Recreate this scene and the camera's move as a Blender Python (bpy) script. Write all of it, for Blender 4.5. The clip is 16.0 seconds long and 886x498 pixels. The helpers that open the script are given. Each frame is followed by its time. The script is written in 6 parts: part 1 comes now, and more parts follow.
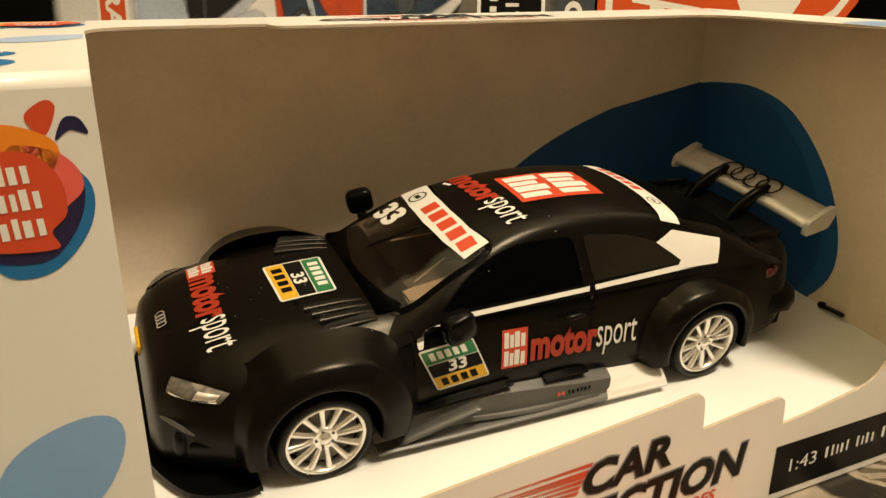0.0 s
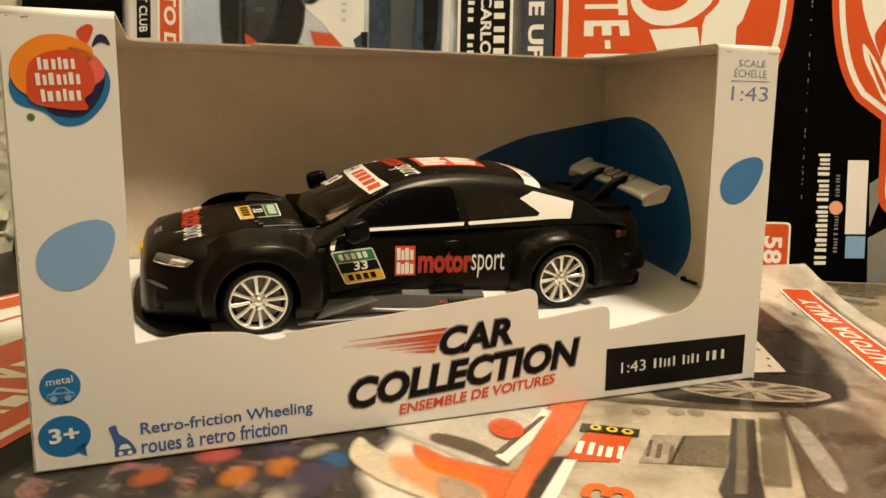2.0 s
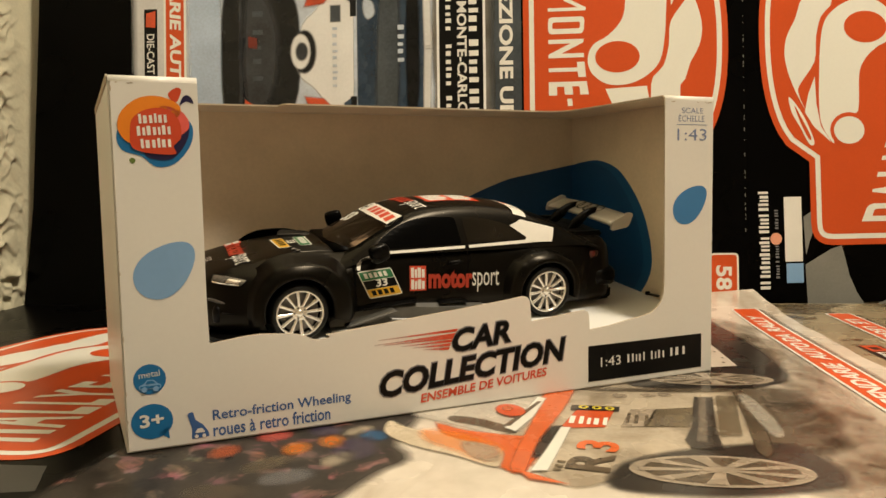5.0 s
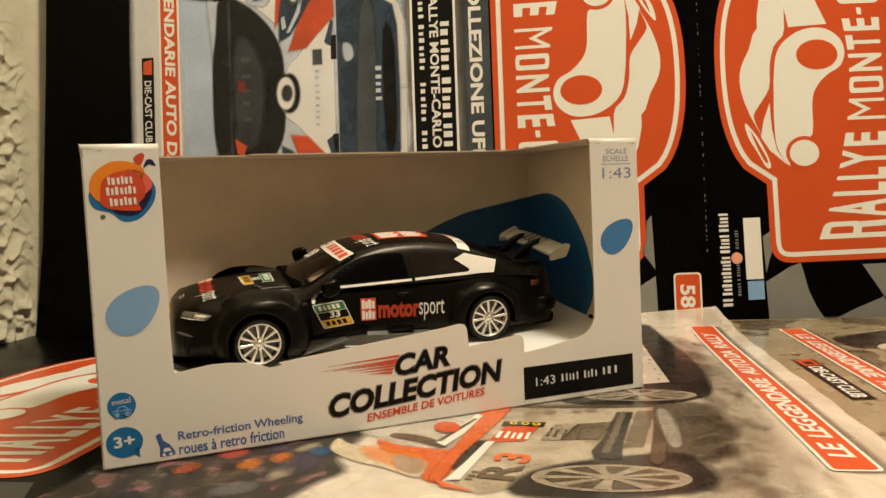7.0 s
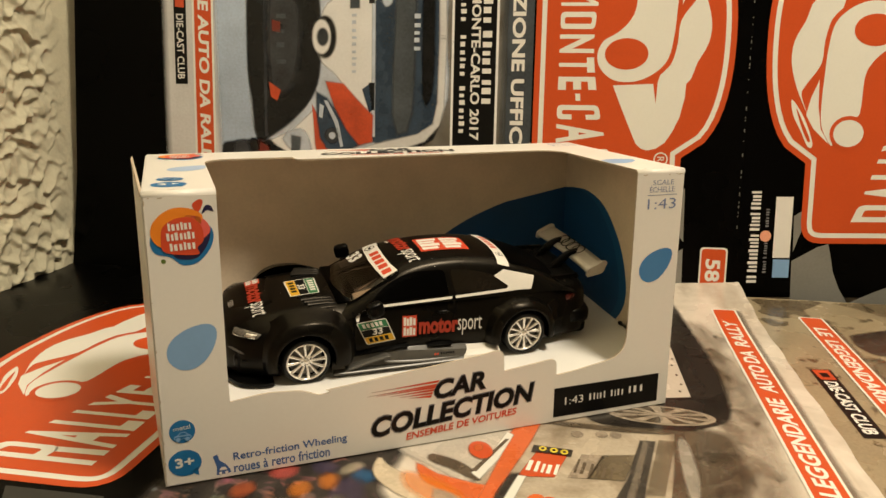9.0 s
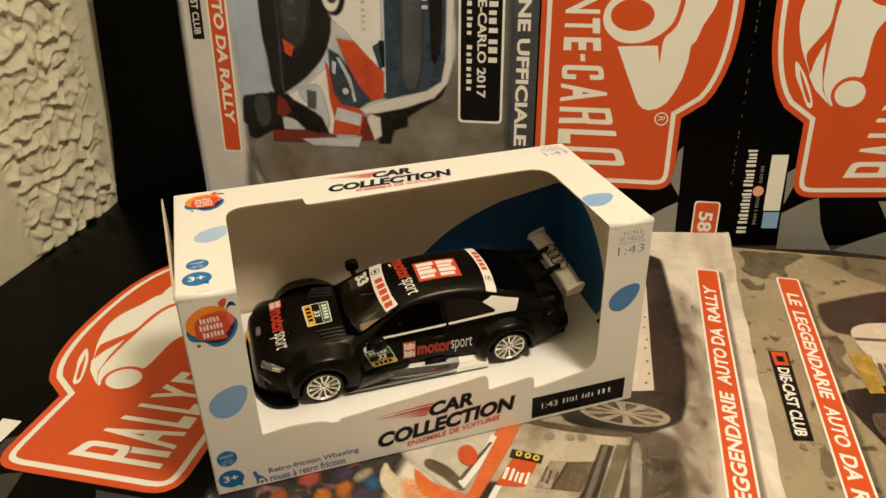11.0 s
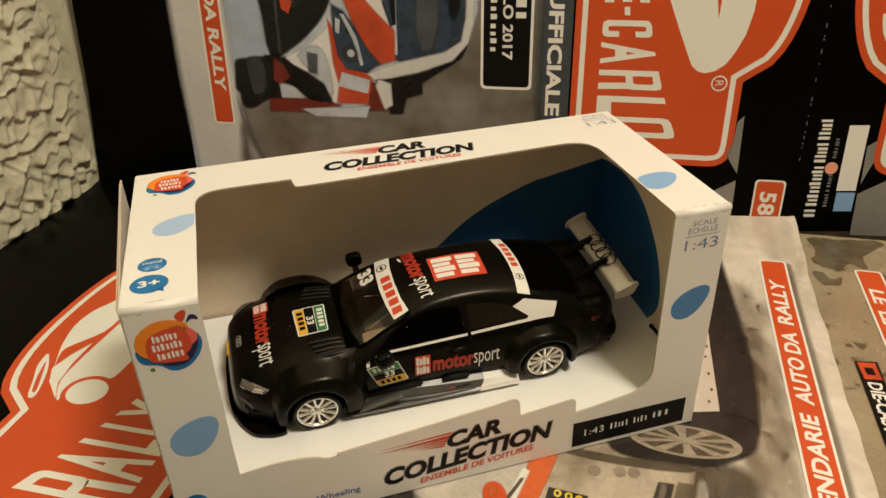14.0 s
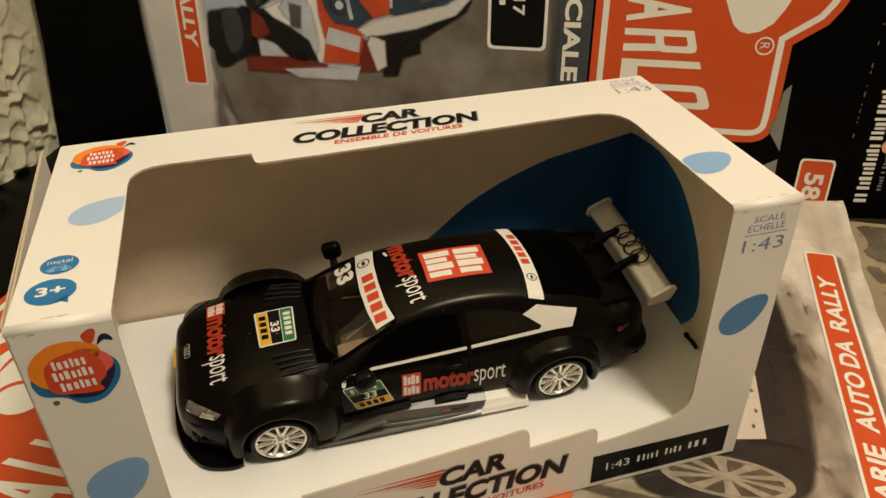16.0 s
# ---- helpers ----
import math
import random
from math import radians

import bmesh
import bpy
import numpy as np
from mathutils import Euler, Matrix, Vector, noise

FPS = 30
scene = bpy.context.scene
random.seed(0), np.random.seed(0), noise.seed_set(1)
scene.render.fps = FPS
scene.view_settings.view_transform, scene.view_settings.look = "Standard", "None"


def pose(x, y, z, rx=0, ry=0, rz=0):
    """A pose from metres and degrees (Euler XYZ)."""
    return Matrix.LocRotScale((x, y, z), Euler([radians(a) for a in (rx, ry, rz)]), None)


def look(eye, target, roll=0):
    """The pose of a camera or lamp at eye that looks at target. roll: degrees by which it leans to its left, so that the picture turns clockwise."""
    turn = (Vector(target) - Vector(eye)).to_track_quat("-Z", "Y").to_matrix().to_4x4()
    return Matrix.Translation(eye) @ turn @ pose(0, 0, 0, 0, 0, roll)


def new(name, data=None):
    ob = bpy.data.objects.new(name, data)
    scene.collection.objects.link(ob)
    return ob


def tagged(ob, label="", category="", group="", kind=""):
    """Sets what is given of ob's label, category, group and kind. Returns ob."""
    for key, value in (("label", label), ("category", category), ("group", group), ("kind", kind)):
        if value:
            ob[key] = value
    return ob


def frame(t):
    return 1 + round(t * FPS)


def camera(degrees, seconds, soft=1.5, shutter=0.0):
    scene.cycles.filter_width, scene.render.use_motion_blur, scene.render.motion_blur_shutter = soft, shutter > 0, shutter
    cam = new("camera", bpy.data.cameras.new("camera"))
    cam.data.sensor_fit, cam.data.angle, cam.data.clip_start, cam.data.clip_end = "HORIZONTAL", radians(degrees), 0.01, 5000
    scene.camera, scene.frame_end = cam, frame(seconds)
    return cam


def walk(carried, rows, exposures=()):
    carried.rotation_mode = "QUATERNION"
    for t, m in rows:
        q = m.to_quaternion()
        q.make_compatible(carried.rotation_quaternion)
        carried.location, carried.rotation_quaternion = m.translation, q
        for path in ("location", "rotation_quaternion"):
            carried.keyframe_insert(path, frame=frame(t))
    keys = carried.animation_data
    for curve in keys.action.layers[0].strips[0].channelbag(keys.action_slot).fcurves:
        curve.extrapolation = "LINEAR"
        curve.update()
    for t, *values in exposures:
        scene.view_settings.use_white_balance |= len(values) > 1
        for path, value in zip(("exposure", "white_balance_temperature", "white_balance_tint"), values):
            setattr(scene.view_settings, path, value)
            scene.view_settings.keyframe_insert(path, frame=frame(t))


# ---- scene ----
cam = camera(60.90, 16.0)
PATH = [
    (0, (0.01692, -0.07275, 0.08270), (0.7952, 1.6419, -0.5914), -0.02),
    (0.5, (0.01945, -0.07902, 0.08318), (0.7714, 1.6536, -0.5747), 0.09),
    (1, (0.02316, -0.09786, 0.06900), (0.6792, 1.6996, -0.5130), 0.67),
    (1.5, (0.03069, -0.11443, 0.06124), (0.6457, 1.7340, -0.3917), 0.69),
    (2, (0.02344, -0.13368, 0.05814), (0.6989, 1.7200, -0.2700), 0.47),
    (2.5, (0.01387, -0.14989, 0.06095), (0.7428, 1.6889, -0.2347), -0.53),
    (3, (0.00542, -0.15758, 0.05515), (0.7683, 1.6788, -0.1590), -0.69),
    (5.3, (0.00042, -0.16160, 0.05208), (0.7795, 1.6745, -0.0952), -1.22),
    (5.5, (-0.00176, -0.16209, 0.05322), (0.8054, 1.6628, -0.0814), -1.27),
    (6, (-0.00276, -0.16579, 0.05370), (0.8031, 1.6600, -0.0765), -1.46),
    (6.5, (0.00471, -0.17780, 0.05561), (0.7659, 1.6673, -0.0710), -2.28),
    (7, (0.01351, -0.18884, 0.05818), (0.7350, 1.6727, -0.0610), -2.54),
    (7.5, (0.01257, -0.19036, 0.05502), (0.7297, 1.6745, -0.0341), -2.40),
    (8, (0.00759, -0.18703, 0.05179), (0.7229, 1.6787, -0.0347), -2.05),
    (8.5, (0.00499, -0.18288, 0.05972), (0.7078, 1.6811, -0.1184), -2.27),
    (9, (0.00635, -0.18376, 0.10378), (0.6766, 1.6409, -0.3666), 0.49),
    (9.2, (0.00970, -0.18541, 0.11917), (0.6482, 1.6175, -0.4654), 0.44),
    (11.3, (0.02195, -0.18977, 0.18738), (0.5257, 1.4866, -0.7801), -1.39),
    (11.5, (0.02363, -0.18968, 0.18606), (0.5209, 1.4940, -0.7721), -1.50),
    (12, (0.02422, -0.19463, 0.18957), (0.5209, 1.4917, -0.7641), -1.25),
    (12.5, (0.02388, -0.19366, 0.18708), (0.5207, 1.4944, -0.7635), -1.08),
    (13, (0.02321, -0.18459, 0.18532), (0.5155, 1.4998, -0.7741), -1.21),
    (13.5, (0.02637, -0.16508, 0.17544), (0.5037, 1.5130, -0.8024), -1.98),
    (14, (0.03218, -0.14553, 0.16641), (0.4882, 1.5134, -0.8533), -1.89),
    (14.5, (0.03950, -0.12674, 0.15905), (0.4898, 1.5256, -0.8740), -1.86),
    (15, (0.04167, -0.11468, 0.15282), (0.4887, 1.5115, -0.9222), -1.05),
    (15.5, (0.04170, -0.11046, 0.15246), (0.4780, 1.5061, -0.9414), -1.07),
    (16, (0.04391, -0.10945, 0.15099), (0.4801, 1.5077, -0.9420), -1.12),
]
walk(cam, [(t, look(eye, target, roll)) for t, eye, target, roll in PATH],
     exposures=((0, 0.30, 7000, 10), (1.0, 0.40, 7050, 10), (2.0, 0.38, 6700, 10), (3.0, 0.28, 6650, 10), (6, 0.22, 6580, 10), (9, 0.10, 6620, 10),
                (11.5, -0.10, 6620, 10), (13, -0.17, 6450, 10), (14, -0.20, 6400, 10), (16, -0.27, 6500, 10)))
from mathutils.bvhtree import BVHTree

C = 0.01  # plans below are in centimetres


# ---- light ----
world = bpy.data.worlds.new("world")
world.use_nodes = True
world.node_tree.nodes["Background"].inputs[0].default_value = (1.0, 0.85, 0.65, 1)
world.node_tree.nodes["Background"].inputs[1].default_value = 0.0
scene.world = world

# Unseen point lamp above the table, well below the ceiling; placed to suit the shading.
lamp_data = bpy.data.lights.new("ceiling_lamp", "POINT")
lamp_data.shadow_soft_size = 0.095
lamp_data.energy, lamp_data.color = 30.0, (1.0, 0.868, 0.66)
lamp = new("ceiling_lamp", lamp_data)
lamp.location = (0.30, -0.285, 0.88)
scene.view_settings.exposure = 0.0


# ---- materials ----
def mat(name, col, rough=0.5, metal=0.0, var=0.10, size=0.012, grain=0.0012, bump=0.0, spec=0.5, coat=0.0, trans=0.0, tint=None):
    m = bpy.data.materials.new(name)
    m.use_nodes = True
    nt = m.node_tree
    p = nt.nodes["Principled BSDF"]
    p.inputs["Metallic"].default_value = metal
    p.inputs["Specular IOR Level"].default_value = spec
    p.inputs["Coat Weight"].default_value = coat
    p.inputs["Coat Roughness"].default_value = 0.12
    p.inputs["Transmission Weight"].default_value = trans
    co = nt.nodes.new("ShaderNodeTexCoord")
    big = nt.nodes.new("ShaderNodeTexNoise")
    big.inputs["Scale"].default_value = 1.0 / size
    big.inputs["Detail"].default_value = 4.0
    fine = nt.nodes.new("ShaderNodeTexNoise")
    fine.inputs["Scale"].default_value = 1.0 / grain
    fine.inputs["Detail"].default_value = 3.0
    nt.links.new(co.outputs["Object"], big.inputs["Vector"])
    nt.links.new(co.outputs["Object"], fine.inputs["Vector"])
    add = nt.nodes.new("ShaderNodeMix")
    add.inputs["Factor"].default_value = 0.35
    nt.links.new(big.outputs["Fac"], add.inputs["A"])
    nt.links.new(fine.outputs["Fac"], add.inputs["B"])
    ramp = nt.nodes.new("ShaderNodeValToRGB")
    ramp.color_ramp.elements[0].position, ramp.color_ramp.elements[1].position = 0.3, 0.7
    dark = [c * (1 - var) for c in col]
    light = [min(1, c * (1 + var)) for c in (tint or col)]
    ramp.color_ramp.elements[0].color = (*dark, 1)
    ramp.color_ramp.elements[1].color = (*light, 1)
    nt.links.new(add.outputs["Result"], ramp.inputs["Fac"])
    nt.links.new(ramp.outputs["Color"], p.inputs["Base Color"])
    rr = nt.nodes.new("ShaderNodeMapRange")
    rr.inputs["To Min"].default_value, rr.inputs["To Max"].default_value = max(0.02, rough - 0.06), rough + 0.06
    nt.links.new(big.outputs["Fac"], rr.inputs["Value"])
    nt.links.new(rr.outputs["Result"], p.inputs["Roughness"])
    if bump:
        b = nt.nodes.new("ShaderNodeBump")
        b.inputs["Strength"].default_value = bump
        b.inputs["Distance"].default_value = grain * 0.3
        nt.links.new(fine.outputs["Fac"], b.inputs["Height"])
        nt.links.new(b.outputs["Normal"], p.inputs["Normal"])
    return m


def stained(m, col, size, lo, hi, stretch=(1, 1, 1), hue=0.0):
    """Adds blotches of a second colour (or of many, by hue) to a material."""
    nt = m.node_tree
    p = nt.nodes["Principled BSDF"]
    old = p.inputs["Base Color"].links[0].from_socket
    co = nt.nodes.new("ShaderNodeTexCoord")
    mp = nt.nodes.new("ShaderNodeMapping")
    mp.inputs["Scale"].default_value = stretch
    n = nt.nodes.new("ShaderNodeTexNoise")
    n.inputs["Scale"].default_value = 1.0 / size
    n.inputs["Detail"].default_value = 5.0
    n.inputs["Distortion"].default_value = 0.6
    nt.links.new(co.outputs["Object"], mp.inputs["Vector"])
    nt.links.new(mp.outputs["Vector"], n.inputs["Vector"])
    r = nt.nodes.new("ShaderNodeMapRange")
    r.inputs["From Min"].default_value, r.inputs["From Max"].default_value = lo, hi
    nt.links.new(n.outputs["Fac"], r.inputs["Value"])
    mix = nt.nodes.new("ShaderNodeMix")
    mix.data_type = "RGBA"
    nt.links.new(r.outputs["Result"], mix.inputs["Factor"])
    nt.links.new(old, mix.inputs["A"])
    mix.inputs["B"].default_value = (*col, 1)
    if hue:
        h = nt.nodes.new("ShaderNodeTexNoise")
        h.inputs["Scale"].default_value = 0.7 / size
        nt.links.new(mp.outputs["Vector"], h.inputs["Vector"])
        tone = nt.nodes.new("ShaderNodeMix")
        tone.data_type, tone.blend_type = "RGBA", "MULTIPLY"
        tone.inputs["Factor"].default_value = hue
        tone.inputs["A"].default_value = (*col, 1)
        nt.links.new(h.outputs["Color"], tone.inputs["B"])
        nt.links.new(tone.outputs["Result"], mix.inputs["B"])
    nt.links.new(mix.outputs["Result"], p.inputs["Base Color"])
    return m


CARD = mat("white_card", (0.765, 0.75, 0.718), 0.33, var=0.025, size=0.03, bump=0.04, spec=0.45)
BOARD = mat("inner_board", (0.745, 0.63, 0.49), 0.8, var=0.09, bump=0.12)
EDGE = mat("cut_board_edge", (0.50, 0.42, 0.32), 0.9, var=0.15)
TRAY = mat("tray_card", (0.78, 0.785, 0.78), 0.45, var=0.02, bump=0.03)
INK_BLACK = mat("black_ink", (0.004, 0.004, 0.0042), 0.35, var=0.2, spec=0.18)
INK_GREY = mat("grey_ink", (0.20, 0.20, 0.22), 0.4)
INK_RED = mat("red_ink", (0.62, 0.07, 0.025), 0.38, var=0.05)
INK_ORANGE = mat("orange_ink", (0.85, 0.25, 0.02), 0.38, var=0.05)
INK_PINK = mat("pink_ink", (0.75, 0.12, 0.10), 0.38)
INK_SALMON = mat("salmon_ink", (0.78, 0.36, 0.24), 0.38)
INK_NAVY = mat("navy_ink", (0.015, 0.012, 0.06), 0.38)
INK_BLUE = mat("blue_ink", (0.010, 0.155, 0.40), 0.38, var=0.06)
INK_SKY = mat("sky_blue_ink", (0.22, 0.40, 0.68), 0.38, var=0.04)
INK_GREEN = mat("green_ink", (0.10, 0.16, 0.03), 0.4)
INK_TEXT = mat("text_blue_ink", (0.05, 0.13, 0.36), 0.4)
INK_WHITE = mat("white_ink", (0.78, 0.77, 0.74), 0.4, var=0.03)
BLOB = mat("petrol_blue_print", (0.005, 0.065, 0.20), 0.5, var=0.08)
BLOB_PALE = mat("petrol_blue_border", (0.010, 0.095, 0.26), 0.5, var=0.08)

SHEET_BLACK = mat("glossy_black_print", (0.0012, 0.0011, 0.0010), 0.28, var=0.3, size=0.05, spec=0.06)
PLATE_RED = mat("plate_red_print", (0.585, 0.083, 0.02), 0.32, var=0.06, size=0.04, coat=0.04, spec=0.3)
PLATE_WHITE = mat("plate_white_print", (0.785, 0.79, 0.745), 0.30, var=0.03, size=0.04, coat=0.2)
CHECK_DARK = mat("dark_flag_print", (0.035, 0.035, 0.034), 0.30, var=0.3, size=0.03, spec=0.3)
CHECK_GREY = mat("grey_flag_print", (0.215, 0.215, 0.20), 0.30, var=0.15, size=0.03, coat=0.2)


def empty(name, m, label, category, group="", kind=""):
    ob = new(name)
    ob.empty_display_size = 0.01
    ob.matrix_world = m
    return tagged(ob, label, category, group, kind)


def part(name, bm, material, parent, label="", smooth=False, kind=""):
    """Links a bmesh, in centimetres, as one mesh under its thing or part."""
    for v in bm.verts:
        v.co *= C
    me = bpy.data.meshes.new(name)
    bm.to_mesh(me)
    bm.free()
    for q in me.polygons:
        q.use_smooth = smooth
    me.materials.append(material)
    ob = new(name, me)
    ob.parent = parent
    if label:
        ob["label"] = label
    if kind:
        ob["kind"] = kind
    return ob


def rounded(pts, n=5):
    """A closed Catmull-Rom line through the points."""
    p = [Vector(q) for q in pts]
    out = []
    for i in range(len(p)):
        a, b, c, d = p[i - 1], p[i], p[(i + 1) % len(p)], p[(i + 2) % len(p)]
        for k in range(n):
            t = k / n
            out.append(0.5 * (2 * b + (c - a) * t + (2 * a - 5 * b + 4 * c - d) * t * t + (3 * b - a - 3 * c + d) * t ** 3))
    return out


def corners(pts, radii, n=5):
    """The polygon with its corners cut to arcs of the given radii (one for all, or one each)."""
    p = [Vector(q) for q in pts]
    out = []
    for i, b in enumerate(p):
        r = radii[i] if isinstance(radii, (list, tuple)) else radii
        a, c = p[i - 1], p[(i + 1) % len(p)]
        u, w = (a - b), (c - b)
        r = min(r, u.length * 0.49, w.length * 0.49)
        if r <= 0:
            out.append(b)
            continue
        s, e = b + u.normalized() * r, b + w.normalized() * r
        for k in range(n + 1):
            t = k / n
            out.append((1 - t) ** 2 * s + 2 * t * (1 - t) * b + t * t * e)
    return out


def oval(x, y, rx, ry, n=28, turn=0.0):
    c, s = math.cos(radians(turn)), math.sin(radians(turn))
    return [Vector((x + rx * math.cos(a) * c - ry * math.sin(a) * s, y + rx * math.cos(a) * s + ry * math.sin(a) * c)) for a in (2 * math.pi * i / n for i in range(n))]


def inset(pts, d):
    """The outline moved inwards by d (points run counter-clockwise)."""
    p = [Vector(q) for q in pts]
    out = []
    for i, b in enumerate(p):
        u, w = b - p[i - 1], p[(i + 1) % len(p)] - b
        u, w = (u.normalized() if u.length else w.normalized()), (w.normalized() if w.length else u.normalized())
        n = Vector((-u.y - w.y, u.x + w.x))
        out.append(b + n.normalized() * d / max(0.5, math.sqrt(max(0.0, (1 + u.dot(w)) / 2))))
    return out


def outline_bm(pts, z=0.0):
    bm = bmesh.new()
    p = [Vector(q) for q in pts]
    area = sum(p[i - 1].x * p[i].y - p[i].x * p[i - 1].y for i in range(len(p)))
    if area < 0:
        p.reverse()
    vs = [bm.verts.new((q.x, q.y, z)) for q in p]
    bm.faces.new(vs).normal_update()
    bmesh.ops.triangulate(bm, faces=bm.faces[:])
    return bm


def slab_bm(pts, z0, z1):
    bm = outline_bm(pts, z0)
    r = bmesh.ops.extrude_face_region(bm, geom=bm.faces[:])
    bmesh.ops.translate(bm, verts=[v for v in r["geom"] if isinstance(v, bmesh.types.BMVert)], vec=(0, 0, z1 - z0))
    bmesh.ops.recalc_face_normals(bm, faces=bm.faces[:])
    return bm


def rect(x0, y0, x1, y1):
    return [(x0, y0), (x1, y0), (x1, y1), (x0, y1)]


LAYER = 0.006


def flat(name, pts, material, parent, layer=1, m=None, label=""):
    """One printed shape, a hair above the sheet."""
    bm = outline_bm(pts, layer * LAYER)
    if m:
        bm.transform(m)
    return part(name, bm, material, parent, label)


FADED = {}


def faded(material):
    """The same ink, thinning out where the print fades."""
    if material.name not in FADED:
        m = material.copy()
        nt = m.node_tree
        a = nt.nodes.new("ShaderNodeAttribute")
        a.attribute_name = "fade"
        nt.links.new(a.outputs["Fac"], nt.nodes["Principled BSDF"].inputs["Alpha"])
        FADED[material.name] = m
    return FADED[material.name]


def soft(name, pts, material, parent, layer=1, m=None, d=0.12, strength=0.92):
    """One shape of a printed photograph, its outline blurred over d."""
    p = [Vector(q).to_2d() for q in pts]
    if sum(p[i - 1].x * p[i].y - p[i].x * p[i - 1].y for i in range(len(p))) < 0:
        p.reverse()
    bm = bmesh.new()
    fade = bm.verts.layers.float.new("fade")
    z = layer * LAYER
    rows = [[bm.verts.new((q.x, q.y, z)) for q in r] for r in (inset(p, -0.42 * d), p)]
    for v in rows[1]:
        v[fade] = strength
    for i in range(len(p)):
        j = (i + 1) % len(p)
        bm.faces.new((rows[0][i], rows[0][j], rows[1][j], rows[1][i]))
    f = bm.faces.new(rows[1])
    f.normal_update()
    bmesh.ops.triangulate(bm, faces=[f])
    if m:
        bm.transform(m)
    return part(name, bm, faded(material), parent)


def text_bm(s, width, height, shear=0.0, bold=0.0, gap=1.0):
    """Lettering with its lower left corner at 0, 0 and of that size over all."""
    cu = bpy.data.curves.new("letters", "FONT")
    cu.body, cu.shear, cu.offset, cu.space_character, cu.resolution_u = s, shear, bold, gap, 3
    ob = new("letters", cu)
    bpy.context.view_layer.update()
    me = bpy.data.meshes.new_from_object(ob.evaluated_get(bpy.context.evaluated_depsgraph_get()))
    bm = bmesh.new()
    bm.from_mesh(me)
    bpy.data.objects.remove(ob)
    bpy.data.meshes.remove(me)
    xs, ys = [v.co.x for v in bm.verts], [v.co.y for v in bm.verts]
    x0, y0, kx, ky = min(xs), min(ys), width / (max(xs) - min(xs)), height / (max(ys) - min(ys))
    for v in bm.verts:
        v.co = ((v.co.x - x0) * kx, (v.co.y - y0) * ky, 0)
    return bm


def bars_bm(word, width, height, fill=0.74):
    """Plain bars of uneven width and height, one for each letter of a word that is not to be read."""
    bm = bmesh.new()
    wide = [0.75 + 0.5 * ((i * 0.618 + 0.37 * word) % 1.0) for i in range(word)]
    step = width / sum(wide)
    x = 0.0
    for i, k in enumerate(wide):
        w = step * k * fill
        top = height * (1.0 if word < 4 or i == 0 or (i * 7 + word) % 3 == 0 else 0.84)
        bm.faces.new([bm.verts.new((x + a * w, b * top, 0)) for a, b in ((0, 0), (1, 0), (1, 1), (0, 1))])
        x += step * k
    return bm


def put2(x, y, turn=0.0, layer=2):
    """The place of lettering on a sheet."""
    return Matrix.Translation((x, y, layer * LAYER)) @ Matrix.Rotation(radians(turn), 4, "Z")


def write(name, s, material, parent, x, y, width, height, turn=0.0, layer=2, m=None, **kw):
    bm = text_bm(s, width, height, **kw)
    bm.transform((m or Matrix()) @ put2(x, y, turn, layer))
    return part(name, bm, material, parent)


def bars(name, n, material, parent, x, y, width, height, turn=0.0, layer=2, m=None, fill=0.74):
    bm = bars_bm(n, width, height, fill)
    bm.transform((m or Matrix()) @ put2(x, y, turn, layer))
    return part(name, bm, material, parent, kind="stuff" if n > 3 else "")


def basis(o, u, v):
    """The pose with its x axis along u and its y axis along v, from o, in centimetres."""
    u, v = Vector(u).normalized(), Vector(v).normalized()
    w = u.cross(v).normalized()
    v = w.cross(u)
    m = Matrix.Identity(4)
    for i in range(3):
        m[i][0], m[i][1], m[i][2], m[i][3] = u[i], v[i], w[i], o[i] * C
    return m


# ---- room ----
A = Vector((0.5, 0.866, 0))    # along the plastered wall, away from the camera
B = Vector((0.866, -0.5, 0))   # along the back wall, to the right
CORNER = Vector((-3.80, 26.8, 0))
PAINT = mat("painted_wall", (0.68, 0.63, 0.54), 0.85, var=0.05, size=0.3, grain=0.004, bump=0.3)
PLASTER = mat("rough_plaster", (0.56, 0.535, 0.40), 0.85, var=0.10, size=0.02, grain=0.0015, bump=0.25)
WOOD = mat("dark_table_top", (0.05, 0.035, 0.025), 0.4, var=0.3, size=0.05)
FLOOR_MAT = mat("room_floor", (0.30, 0.22, 0.15), 0.5, var=0.2, size=0.2)


def quad_slab(name, o, u, v, lu, lv, thick, material):
    """A slab of the setting: lower corner o, spans lu and lv, thickness away from the room."""
    bm = slab_bm(rect(0, 0, lu, lv), -thick, 0)
    ob = part(name, bm, material, None)
    ob.matrix_world = basis(o, u, v)
    return tagged(ob, kind="structure")


Z = Vector((0, 0, 1))
TABLE_Z = -0.32
quad_slab("wall_north", CORNER + A * 9 - B * 4 + Vector((0, 0, -75)), B, Z, 306, 250, 5, PAINT)
quad_slab("wall_east", CORNER + A * 9 + B * 300 + Vector((0, 0, -75)), -A, Z, 309, 250, 5, PAINT)
quad_slab("wall_south", CORNER + B * 300 - A * 300 + Vector((0, 0, -75)), -B, Z, 300, 250, 5, PAINT)
quad_slab("ceiling", CORNER - A * 302 - B * 4 + Vector((0, 0, 175)), A, B, 315, 308, 5, PAINT)
quad_slab("floor", CORNER - A * 300 + Vector((0, 0, -75)), B, A, 300, 309, 5, FLOOR_MAT)


